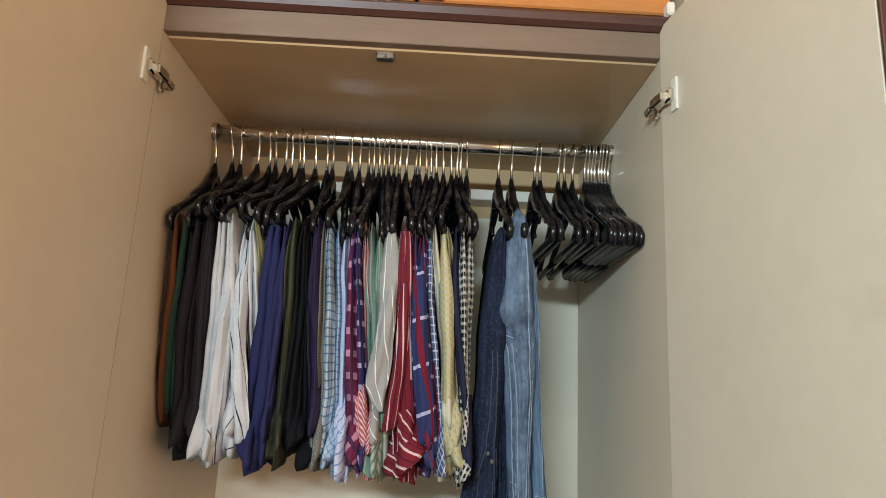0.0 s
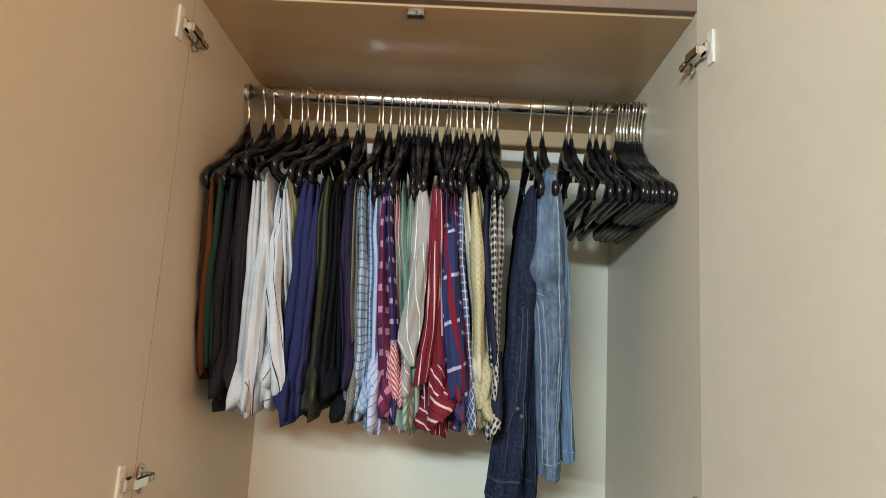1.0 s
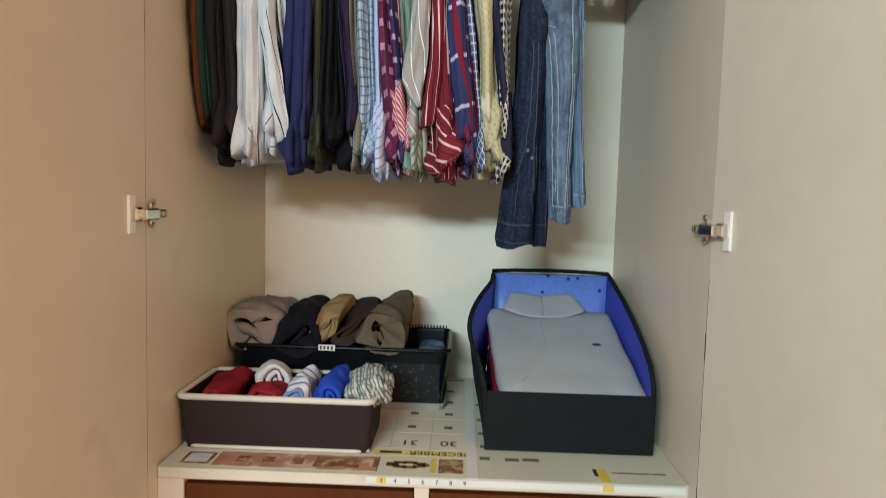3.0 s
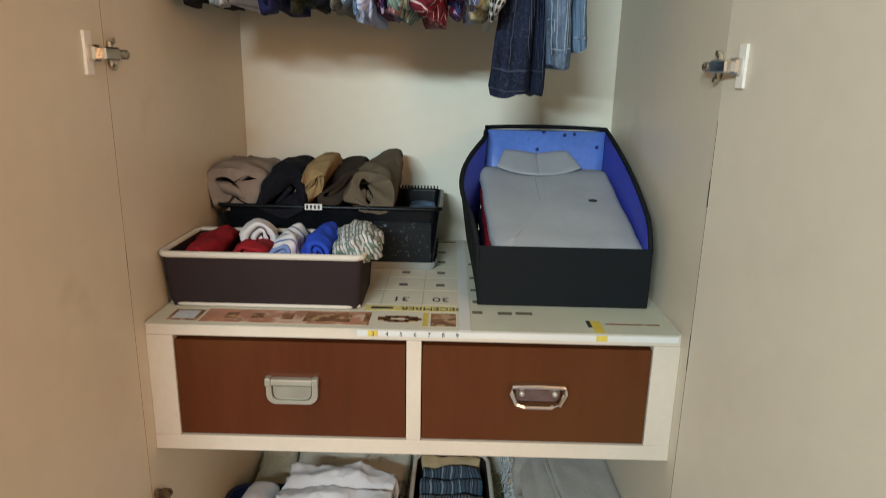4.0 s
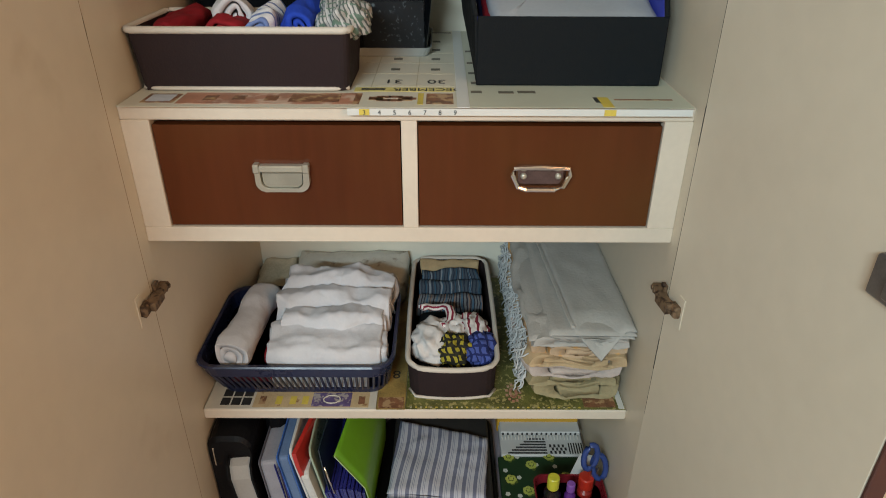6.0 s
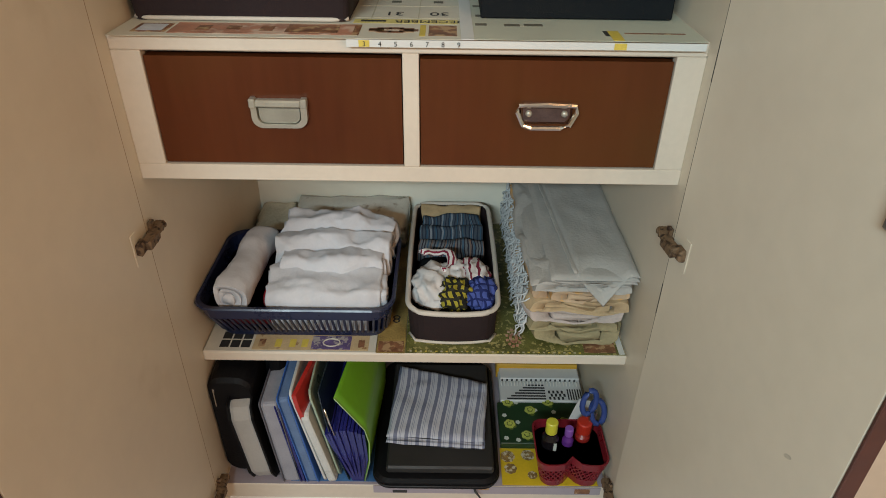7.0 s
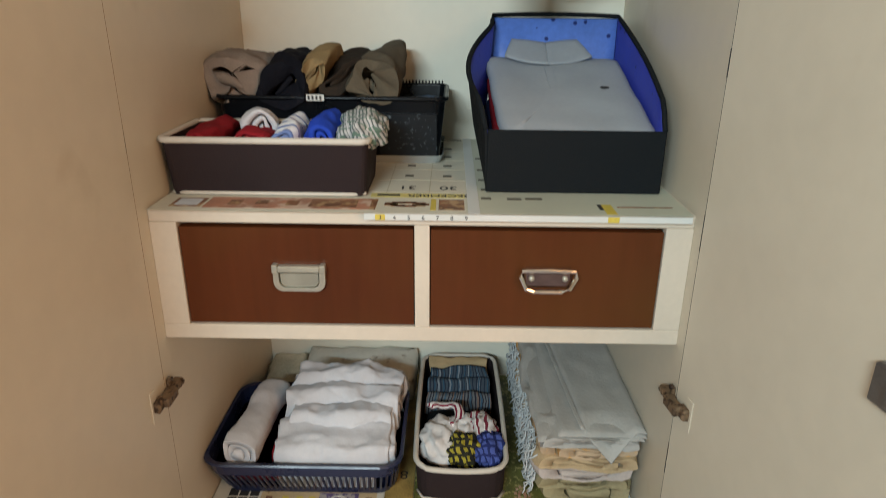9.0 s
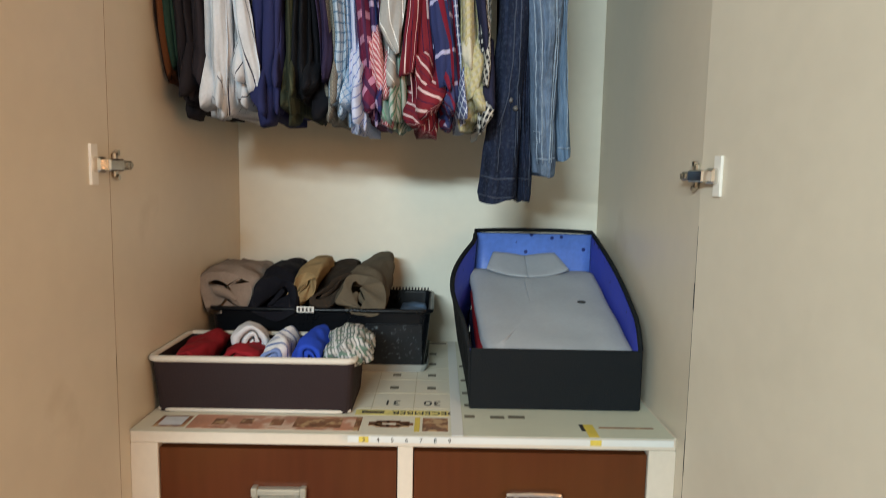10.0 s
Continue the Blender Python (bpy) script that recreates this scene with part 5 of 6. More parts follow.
part("collar", leaf([(0.2245, 0.372), (0.192, 0.376), (0.144, 0.398), (0.160, 0.446), (0.190, 0.444), (0.2245, 0.436)], stand), GREYKNIT, polo, "ribbed grey collar leaf", smooth=True)
part("collar", leaf([(0.2250, 0.372), (0.2250, 0.436), (0.262, 0.444), (0.288, 0.446), (0.310, 0.398), (0.260, 0.376)], stand), GREYKNIT, polo, "ribbed grey collar leaf", smooth=True)
bm = bmesh.new()
loft(bm, [[(x + 0.0, y, polo_z(y) + h) for x, h in ((0.215, -0.002), (0.216, 0.0016), (0.231, 0.0016), (0.232, -0.002))] for y in (0.270, 0.30, 0.33, 0.372)])
part("placket", bm, GREYKNIT, polo)
bm = bmesh.new()
r = bmesh.ops.create_uvsphere(bm, u_segments=12, v_segments=6, radius=1)["verts"]
for v in r:
    y = 0.274 + v.co.y * 0.005
    v.co = Vector((0.311 + v.co.x * 0.0085, y, polo_z(0.274) + SL * (y - 0.274) + 0.003 + v.co.z * 0.0012))
part("emblem", bm, INK, polo, "small dark oval emblem")

# ---- lower shelf ----
Z2 = 0.4365
LOWPAPER = mat("glossy printed paper", (0.60, 0.57, 0.48), 0.4, var=0.05, scale=10, bump=0.08, bscale=16)
OLIVE = mat("olive ornate print", (0.13, 0.13, 0.035), 0.45, var=0.6, scale=34, dirt=(120, 0.56, 0.62, (0.38, 0.33, 0.13)))
TANPRINT = mat("tan printed strip", (0.52, 0.39, 0.22), 0.45, var=0.2, scale=30, dirt=(60, 0.62, 0.68, (0.30, 0.17, 0.07)))
PURPLE = mat("purple picture print", (0.12, 0.085, 0.20), 0.45, var=0.5, scale=50, dirt=(90, 0.52, 0.58, (0.38, 0.34, 0.32)))
low = sheet("printed paper sheet lining the lower shelf", -0.394, -0.074, 0.050, 0.525, Z2, LOWPAPER)
patch(low, "tan_strip", -0.306, -0.088, 0.054, 0.104, Z2, TANPRINT, "tan picture strip")
for n in range(3):
    for k in range(2):
        patch(low, "photo", -0.368 + 0.020 * n, -0.351 + 0.020 * n, 0.060 + 0.024 * k, 0.080 + 0.024 * k, Z2, INK)
patch(low, "purple_picture", -0.196, -0.122, 0.056, 0.094, Z2 + 0.0005, PURPLE)
bm = bmesh.new()
tube(bm, [(-0.159 + 0.016 * math.cos(a * 0.5236), 0.075 + 0.011 * math.sin(a * 0.5236), Z2 + 0.001) for a in range(12)], 0.0015, 5, closed=True)
part("ring_print", bm, LOWPAPER, low)
for x in (-0.296, -0.265, -0.238, -0.215, -0.108):
    patch(low, "print_bar", x, x + 0.012, 0.062, 0.084, Z2 + 0.0005, BROWNPRINT if x < -0.28 or x > -0.12 else YELLOWINK)
mid = sheet("brown and yellow printed sheet on the lower shelf", -0.073, -0.019, 0.049, 0.525, Z2, mat("brown yellow print", (0.32, 0.22, 0.07), 0.45, var=0.5, scale=30))
patch(mid, "brown_panel", -0.070, -0.022, 0.052, 0.082, Z2, BROWNPRINT)
letters(mid, "8", 0.034, -0.040, 0.150, Z2 + 0.0006, 180, INK)
orn = sheet("green and gold ornate sheet on the lower shelf", -0.018, 0.394, 0.050, 0.525, Z2, OLIVE)
patch(orn, "brown_corner", 0.318, 0.378, 0.056, 0.096, Z2, BROWNPRINT)
patch(orn, "white_margin", 0.382, 0.393, 0.052, 0.30, Z2, MATS["white paper"])
bm = bmesh.new()
for a in range(22):
    t = 2 * math.pi * a / 11
    rx, ry = (0.013, 0.024) if a < 11 else (0.006, 0.012)
    cx, cy = 0.188 + rx * math.cos(t), 0.096 + ry * math.sin(t)
    box(bm, (cx - 0.0026, cy - 0.0032, Z2), (cx + 0.0026, cy + 0.0032, Z2 + 0.0004), 0)
part("ornament_print", bm, RUST, orn, "reddish ornament")
for n in range(34):
    patch(orn, "gold_dot", -0.010 + 0.0096 * n, -0.006 + 0.0096 * n, 0.0535, 0.0565, Z2, YELLOWINK if n % 2 else PALELINE)

# navy basket with slots and white rolled cloths
NAVYPLASTIC = mat("navy plastic", (0.014, 0.020, 0.055), 0.3, var=0.15, scale=12, bump=0.05, bscale=50)
nb = thing("plastic_basket", "navy blue plastic basket full of white rolled cloths", "basket", (-0.22, 0.22, Z2))
CX, CY, ZT = -0.2165, 0.176, 0.540
bm = bmesh.new()
loft(bm, [rrect(CX, CY + 0.012, 0.158, 0.092, 0.03, Z2 + 0.001), rrect(CX, CY + 0.012, 0.163, 0.096, 0.03, Z2 + 0.016), rrect(CX, CY + 0.012, 0.160, 0.093, 0.03, Z2 + 0.016), rrect(CX, CY + 0.012, 0.155, 0.089, 0.03, Z2 + 0.004)])
part("base", bm, NAVYPLASTIC, nb)
bm = bmesh.new()
loft(bm, [rrect(CX, CY, 0.173, 0.126, 0.036, ZT - 0.028), rrect(CX, CY, 0.177, 0.130, 0.036, ZT - 0.006), rrect(CX, CY, 0.181, 0.138, 0.038, ZT), rrect(CX, CY, 0.179, 0.136, 0.038, ZT + 0.003),
          rrect(CX, CY, 0.174, 0.127, 0.036, ZT + 0.001), rrect(CX, CY, 0.170, 0.123, 0.036, ZT - 0.028)])
part("rim", bm, NAVYPLASTIC, nb, smooth=False)
high_r = rrect(CX, CY, 0.172, 0.125, 0.036, ZT - 0.026, 5)


def around(ring, q):
    ring = [Vector(p) for p in ring]
    lens = [(ring[(i + 1) % len(ring)] - ring[i]).length for i in range(len(ring))]
    d = (q % 1.0) * sum(lens)
    for i, l in enumerate(lens):
        if d <= l:
            return ring[i].lerp(ring[(i + 1) % len(ring)], d / l)
        d -= l
    return ring[0]


for n in range(104):
    c = around(high_r, n / 104)
    a = Vector((CX + (c.x - CX) * 0.95, CY + 0.012 + (c.y - CY) * 0.78, Z2 + 0.015))
    bm = bmesh.new()
    tube(bm, [a, c], 0.0026, 6)
    part("slat", bm, NAVYPLASTIC, nb)
G4 = "white rolled cloths in the navy basket"
folded("rolled_cloth", "white rolled cloth lying lengthwise in the navy basket", "cloth", G4, WHITECLOTH, (-0.329, 0.176, 0.542), 0.225, 0.031, 0.029, "y", 3,
       lambda q: Vector((q.x + 0.08 * (q.y - 0.17), max(q.y, CY - 0.116), q.z)), seed=21, jog=0.008, box=0.75, gap=0.10, nl=44)


def creased(n):
    """Fine creases; the front stays inside the basket's rim."""
    def move(q):
        q = q + noise.noise_vector(q * 75 + Vector((n, n, n))) * 0.0022
        q.z += 0.005 * noise.noise(Vector((q.x * 13 + n, q.y * 46, n * 2.0)))
        q.y = max(q.y, CY - 0.118 + 0.3 * max(0.0, ZT - q.z))
        return q
    return move


for n, (x, y, z, hx, hy, hz, lean, layers) in enumerate(((-0.164, 0.108, 0.537, 0.212, 0.044, 0.030, 0.35, 4), (-0.164, 0.160, 0.544, 0.194, 0.030, 0.036, 0.30, 3),
                                                         (-0.161, 0.204, 0.552, 0.214, 0.031, 0.040, 0.25, 3), (-0.157, 0.262, 0.562, 0.220, 0.036, 0.042, 0.2, 3))):
    folded("folded_cloth", "white folded cotton cloth in the navy basket", "cloth", G4, WHITECLOTH, (x, y, z), hx, hy, hz, "x", layers, creased(n),
           seed=31 + 2.3 * n, lean=lean, jog=0.010 + 0.003 * n, box=0.62, gap=0.08, nl=54, ragged=0.006)
bm = bmesh.new()
slab(bm, -0.365, -0.276, 0.108, 0.270, Z2 + 0.006, Z2 + 0.056, 0.012, 0.004, seed=4)
solo("folded_cloth", bm, REDCLOTH, "dark red folded cloth under the white rolls", "cloth", smooth=True)
bm = bmesh.new()
slab(bm, -0.282, -0.268, 0.09, 0.28, Z2 + 0.03, 0.535, 0.004, 0.003, seed=5)
solo("folded_cloth", bm, REDCLOTH, "dark red cloth tucked between the white rolls", "cloth", smooth=True)

bm = bmesh.new()
slab(bm, -0.270, -0.090, 0.0975, 0.130, Z2 + 0.006, 0.512, 0.004, 0.001, seed=15)
for v in bm.verts:
    v.co.y -= (v.co.z - Z2) * 0.36
solo("folded_cloth", bm, WHITECLOTH, "white folded cloth behind the basket slots", "cloth", smooth=True)

# packets behind the basket
pk = thing("plastic_packet", "clear plastic packet of white cloth behind the navy basket", "packet", (-0.17, 0.46, Z2))
bm = bmesh.new()
slab(bm, -0.292, -0.034, 0.400, 0.522, Z2 + 0.001, 0.488, 0.012, 0.004, seed=6, slope=0.20)
part("contents", bm, mat("white packed cloth", (0.74, 0.74, 0.68), 0.8, var=0.08, scale=12), pk, smooth=True)
bm = bmesh.new()
slab(bm, -0.297, -0.030, 0.394, 0.528, Z2 + 0.0005, 0.493, 0.006, 0.006, k=30, seed=8, slope=0.20)
part("wrapper", bm, mat("cloudy glossy wrapper", (0.62, 0.62, 0.55), 0.14, var=0.10, scale=10, bump=0.8, bscale=24, dirt=(26, 0.60, 0.72, (0.20, 0.15, 0.11))), pk, "cloudy glossy wrapper", smooth=True)
bm = bmesh.new()
slab(bm, -0.388, -0.300, 0.38, 0.53, Z2 + 0.0005, 0.474, 0.014, 0.012, k=26, seed=11, slope=0.15)
solo("plastic_bag", bm, mat("yellowed clear plastic", (0.52, 0.48, 0.36), 0.18, var=0.25, scale=20, bump=0.9, bscale=40), "crumpled yellowish plastic bag in the corner", "plastic bag", smooth=True)

# narrow organizer
organizer("narrow dark brown fabric organizer with underwear and socks", 0.070, 0.282, (0.082, 0.196), (0.084, 0.204), Z2, 0.514, r=0.030, bulge=0.010)
G5 = "folded underwear in the organizer"
SHORTS = cloth("blue striped cotton", (0.050, 0.068, 0.088), [(1, 0.007, 0.35, (0.02, 0.03, 0.05)), (1, 0.023, 0.16, (0.17, 0.20, 0.23)), (1, 0.0165, 0.15, (0.03, 0.075, 0.12))])
SHORTS2 = cloth("grey striped cotton", (0.12, 0.13, 0.14), [(1, 0.0065, 0.4, (0.025, 0.025, 0.035)), (1, 0.019, 0.18, (0.05, 0.10, 0.15)), (1, 0.027, 0.10, (0.17, 0.12, 0.10))])
for n, (m_, what) in enumerate(((SHORTS2, "grey striped"), (SHORTS, "blue striped"), (SHORTS, "blue striped"), (cloth("tan cotton", (0.40, 0.30, 0.17)), "tan"))):
    bm = bmesh.new()
    rolled(bm, (0.068, 0.336 + 0.041 * n, 0.482 + 0.005 * n), 0.138, 0.022, 0.032, axis="x", turns=1.7, thick=0.006, seed=41 + n, jog=0.009)
    solo("folded_underwear", bm, m_, what + " folded underwear in the organizer", "underwear", G5, smooth=True)
bm = bmesh.new()
slab(bm, 0.0, 0.142, 0.085, 0.31, Z2 + 0.004, 0.486, 0.01, 0.006, seed=14)
solo("folded_clothes", bm, BLACK, "black folded clothes at the bottom of the organizer", "clothes", smooth=True)
G6 = "sock balls in the organizer"
SOCKW = cloth("white sock", (0.66, 0.64, 0.62), var=0.06)
SOCKR = cloth("white sock with red bands", (0.66, 0.63, 0.61), [(0, 0.022, 0.32, (0.20, 0.03, 0.05)), (0, 0.022, 0.1, (0.8, 0.77, 0.75), 0.12)])
SOCKY = cloth("yellow and black check", (0.36, 0.31, 0.04), [(0, 0.018, 0.45, (0.02, 0.02, 0.02)), (1, 0.018, 0.35, (0.03, 0.03, 0.02))])
SOCKB = cloth("blue printed cotton", (0.075, 0.11, 0.36), [(0, 0.018, 0.35, (0.02, 0.03, 0.12)), (1, 0.02, 0.3, (0.02, 0.03, 0.13))])
for what, m_, c, s, sd in (("white", SOCKW, (0.032, 0.172, 0.502), (0.040, 0.056, 0.032), 1.1), ("white", SOCKW, (0.080, 0.205, 0.503), (0.036, 0.036, 0.028), 2.4),
                           ("white red-banded", SOCKR, (0.110, 0.200, 0.510), (0.030, 0.044, 0.024), 3.1), ("yellow and black", SOCKY, (0.072, 0.138, 0.508), (0.032, 0.034, 0.028), 4.2),
                           ("blue patterned", SOCKB, (0.122, 0.150, 0.506), (0.030, 0.046, 0.026), 5.7)):
    bm = bmesh.new()
    lump(bm, c, s, sd, jog=0.30, k=2.6)
    for v in bm.verts:
        v.co += noise.noise_vector(v.co * 60 + Vector((sd, sd, 0))) * 0.007
    solo("sock_ball", bm, m_, what + " bunched sock in the organizer", "socks", G6, smooth=True)
bm = bmesh.new()
band(bm, [(0.036 + 0.034 * math.cos(a), 0.222 + 0.040 * math.sin(a), 0.528 + 0.006 * math.sin(3 * a)) for a in [2.6 - 0.42 * k for k in range(10)]], 0.011, 0.008)
solo("rolled_band", bm, cloth("red striped cuff", (0.78, 0.74, 0.72), [(0, 0.011, 0.45, (0.24, 0.03, 0.06))]), "white cuff with red stripes lying on the socks", "socks", smooth=True)

# towels and sheets
G7 = "folded towels in the stack"
BEIGE = cloth("beige towel", (0.34, 0.29, 0.17), bump=0.9)
PINKW = cloth("pinkish white towel", (0.50, 0.43, 0.39), bump=0.9)
CREAM = cloth("cream yellow sheet", (0.50, 0.37, 0.22), bump=0.4)
PEACH = mat("peach printed sheet", (0.52, 0.38, 0.25), 0.9, var=0.12, scale=20, bump=0.4, bscale=140, spec=0.15, dirt=(55, 0.52, 0.60, (0.62, 0.36, 0.14)))
GREYW = cloth("greyish white sheet", (0.43, 0.415, 0.385), bump=0.5, var=0.07)
# cloth, name, from, to, front, foot, height, layers
LAYERS = ((BEIGE, "beige towel", 0.222, 0.390, 0.082, 0.4375, 0.036, 2), (BEIGE, "beige towel", 0.206, 0.386, 0.074, 0.4720, 0.028, 2),
          (PINKW, "pinkish white towel", 0.198, 0.386, 0.072, 0.4980, 0.026, 2), (CREAM, "cream yellow sheet", 0.203, 0.396, 0.064, 0.5220, 0.028, 3),
          (PEACH, "peach patterned sheet", 0.204, 0.393, 0.066, 0.5480, 0.030, 3), (GREYW, "greyish white sheet", 0.203, 0.394, 0.058, 0.5760, 0.018, 2))


def towelled(n):
    def move(q):
        q.z += 0.0055 * noise.noise(Vector((q.x * 26, q.y * 9, n * 3.0)))
        q = q + noise.noise_vector(q * 85) * 0.0024
        return Vector((min(q.x, 0.3972), q.y, max(q.z, Z2 + 0.0006)))
    return move


for n, (m_, what, x0, x1, y0, z, h, layers) in enumerate(LAYERS):
    folded("folded_towel" if n < 3 else "folded_sheet", what + " folded in the stack on the shelf", "towel" if n < 3 else "sheet", G7, m_,
           ((x0 + x1) / 2, (y0 + 0.525) / 2, z + h / 2), 0.525 - y0, (x1 - x0) / 2, h * 0.56, "y", layers, towelled(n),
           seed=50 + 3.3 * n, jog=0.010, box=0.42, gap=0.16, nl=40, na=60, ragged=0.005)
ZTOP = 0.594
top = thing("folded_sheet", "pale grey sheet topping the towel stack, one corner hanging", "sheet", (0.3, 0.3, ZTOP), G7)


def cloth_leaf(name, left, right, y0, y1, z, thick, seed, droop=None, label=""):
    """A leaf of folded cloth with a slanting side; left and right give x at the front and the back; droop hangs the front edge."""
    bm = bmesh.new()
    off = Vector((seed, seed * 0.7, -seed))
    rings = []
    for k in range(31):
        q = k / 30
        xa, xb = left[0] + (left[1] - left[0]) * q, right[0] + (right[1] - right[0]) * q
        over, under = [], []
        for i in range(25):
            u = i / 24
            x, y = xa + (xb - xa) * u, y0 + (y1 - y0) * q
            zz = z + 0.004 * noise.noise(Vector((x * 9, y * 7, seed))) + 0.0022 * noise.noise(Vector((x * 40, y * 18, seed)))
            if droop:
                dy, dz = droop(u, q)
                y, zz = y + dy, zz + dz
            edge = min(1.0, 14 * min(u, 1 - u, q + 0.02, 1.02 - q)) ** 0.5
            pt = Vector((min(x, 0.3968), y, zz)) + noise.noise_vector((Vector((x, y, zz)) + off) * 30) * 0.0012
            over.append(pt + Vector((0, 0, thick * edge)))
            under.append(pt)
        rings.append(over + under[::-1])
    loft(bm, rings)
    part(name, bm, GREYW, top, label, smooth=True)


def corner_drop(u, q):
    """The front corner folds over the edge, lowest a third along."""
    near = max(0.0, 1 - q / 0.10)
    d = max(0.0, 1 - abs(u - 0.42) / 0.42) * near
    return -0.030 * d, -0.046 * d


cloth_leaf("layer", (0.204, 0.216), (0.392, 0.394), 0.058, 0.525, ZTOP - 0.004, 0.007, 1.3)
cloth_leaf("layer", (0.240, 0.236), (0.3955, 0.3955), 0.060, 0.525, ZTOP + 0.003, 0.006, 2.1)
cloth_leaf("layer", (0.283, 0.250), (0.3965, 0.3965), 0.066, 0.526, ZTOP + 0.009, 0.008, 4.6, corner_drop, "slanting top fold whose corner hangs over")
cloth_leaf("hem", (0.279, 0.246), (0.2855, 0.2525), 0.066, 0.526, ZTOP + 0.014, 0.0035, 7.2, None, "stitched hem along the slanting edge")
FRINGE = cloth("pale blue white fringe", (0.54, 0.57, 0.575))
rng = random.Random(5)
bm = bmesh.new()
for n in range(420):
    y = 0.085 + 0.43 * n / 420 + rng.uniform(-0.003, 0.003)
    z0 = 0.520 + rng.uniform(-0.035, 0.045)
    x0 = 0.206
    pts = []
    l, dx, ph = rng.uniform(0.022, 0.048), rng.uniform(0.004, 0.020), rng.uniform(0, 6)
    for k in range(7):
        q = k / 6
        pts.append((x0 - dx * math.sin(1.7 * q) - 0.003 * math.sin(9 * q + ph), y + 0.005 * math.sin(7 * q + ph), z0 - l * q))
    tube(bm, pts, [0.0016, 0.0019, 0.0015, 0.0018, 0.0014, 0.0016, 0.001], 4)
fr = part("fringe", bm, FRINGE, top, "pale blue tasselled fringe", smooth=True)
tagged(fr, kind="stuff")

# ---- bottom compartment ----
Z3 = 0.1135
liner = sheet("pale lilac printed paper lining the wardrobe bottom", -0.394, 0.394, 0.005, 0.52, Z3, mat("lilac white paper", (0.35, 0.31, 0.35), 0.45, var=0.06, scale=12))
patch(liner, "print_bar", -0.042, 0.030, 0.010, 0.014, Z3, MATS["lilac print"] if "lilac print" in MATS else mat("lilac print", (0.36, 0.30, 0.42), 0.5, var=0.3, scale=40))
patch(liner, "blue_paper", -0.260, -0.060, 0.012, 0.20, Z3, mat("blue paper", (0.06, 0.16, 0.36), 0.5, var=0.3, scale=25))
lipb = thing("paper_strip", "lilac paper strip folded over the bottom rail", "paper", (0.13, -0.006, 0.10))
part("paper", boxes(((-0.088, 0.0015, 0.092), (0.384, 0.0034, 0.113)), bevel=0), MATS["lilac white paper"], lipb)
part("picture", boxes(((-0.048, 0.0008, 0.0935), (-0.018, 0.0014, 0.1015)), bevel=0), INK, lipb)
part("picture", boxes(((0.330, 0.0008, 0.096), (0.362, 0.0014, 0.110)), bevel=0), BROWNPRINT, lipb)
part("picture", boxes(((0.130, 0.0008, 0.105), (0.152, 0.0014, 0.110)), bevel=0), BROWNPRINT, lipb)
bm = bmesh.new()
tube(bm, [(0.118, 0.004, 0.1155), (0.124, -0.010, 0.1120), (0.135, -0.017, 0.1000)], [0.0022, 0.0026, 0.0016], 7)
solo("pen", bm, INK, "black pen cap poking over the bottom rail", "pen", smooth=True)


def plate(name, label, category, mt, x, t, y0, y1, h, lean, yaw=0.0, r=0.012, group=""):
    """An upright flat thing: x of its foot at the front, thickness, depth, height, lean in degrees."""
    bm = bmesh.new()
    rings = []
    for q, ins in ((0, 0.0015), (0.15, 0.0), (0.85, 0.0), (1, 0.0015)):
        ring = []
        for y, z in ((y0 + r, 0), (y1 - r, 0), (y1, r), (y1, h - r), (y1 - r, h), (y0 + r, h), (y0 + r * 0.3, h - r * 0.3), (y0, h - r), (y0, r), (y0 + r * 0.3, r * 0.3)):
            cy, cz = (y0 + y1) / 2, h / 2
            ring.append((q * t, cy + (y - cy) * (1 - ins * 8), cz + (z - cz) * (1 - ins * 8)))
        rings.append(ring)
    loft(bm, rings)
    m = Matrix.Translation((x, 0, Z3)) @ Matrix.Rotation(radians(yaw), 4, "Z") @ Matrix.Rotation(radians(-lean), 4, "Y")
    bm.transform(m)
    lowest = min(v.co.z for v in bm.verts)
    for v in bm.verts:
        v.co.z += Z3 + 0.0005 - lowest
    return bm, m


GREYBOARD = mat("grey board", (0.38, 0.37, 0.35), 0.6, var=0.1, scale=20)
BLUEFILE = mat("blue plastic file", (0.035, 0.12, 0.42), 0.35, var=0.2, scale=16)
DARKBLUE = mat("dark blue plastic", (0.020, 0.022, 0.15), 0.25, var=0.35, scale=20)
LIME = mat("lime green plastic folder", (0.13, 0.33, 0.016), 0.35, var=0.08, scale=8)
BLACKHARD = mat("black leatherette", (0.004, 0.004, 0.005), 0.55, var=0.3, scale=40, bump=0.3, bscale=260, spec=0.2)
G8 = "files and books standing at the bottom"

# black case against the side wall
case = thing("black_case", "black rounded case standing against the wardrobe side", "case", (-0.36, 0.2, Z3))
bm = bmesh.new()
rings = []
for y, s in ((0.030, 0.90), (0.036, 0.97), (0.06, 1.0), (0.40, 1.0), (0.42, 0.95)):
    ring = rrect(0, 0, 0.044 * s, 0.135 * s, 0.030 * s, 0, 6)
    rings.append([(-0.350 + c[0], y, Z3 + 0.137 + c[1]) for c in ring])
loft(bm, rings)
for v in bm.verts:
    v.co.x -= (v.co.z - Z3) * 0.02
part("body", bm, BLACKHARD, case, smooth=False)
bm = boxes(((-0.386, 0.026, Z3 + 0.20), (-0.382, 0.0335, Z3 + 0.245)), bevel=0.001)
part("clasp", bm, CHROME, case, "small bright clasp")
part("shell", boxes(((-0.305, 0.10, Z3 + 0.001), (-0.262, 0.42, Z3 + 0.275)), bevel=0.012), BLACKHARD, case)

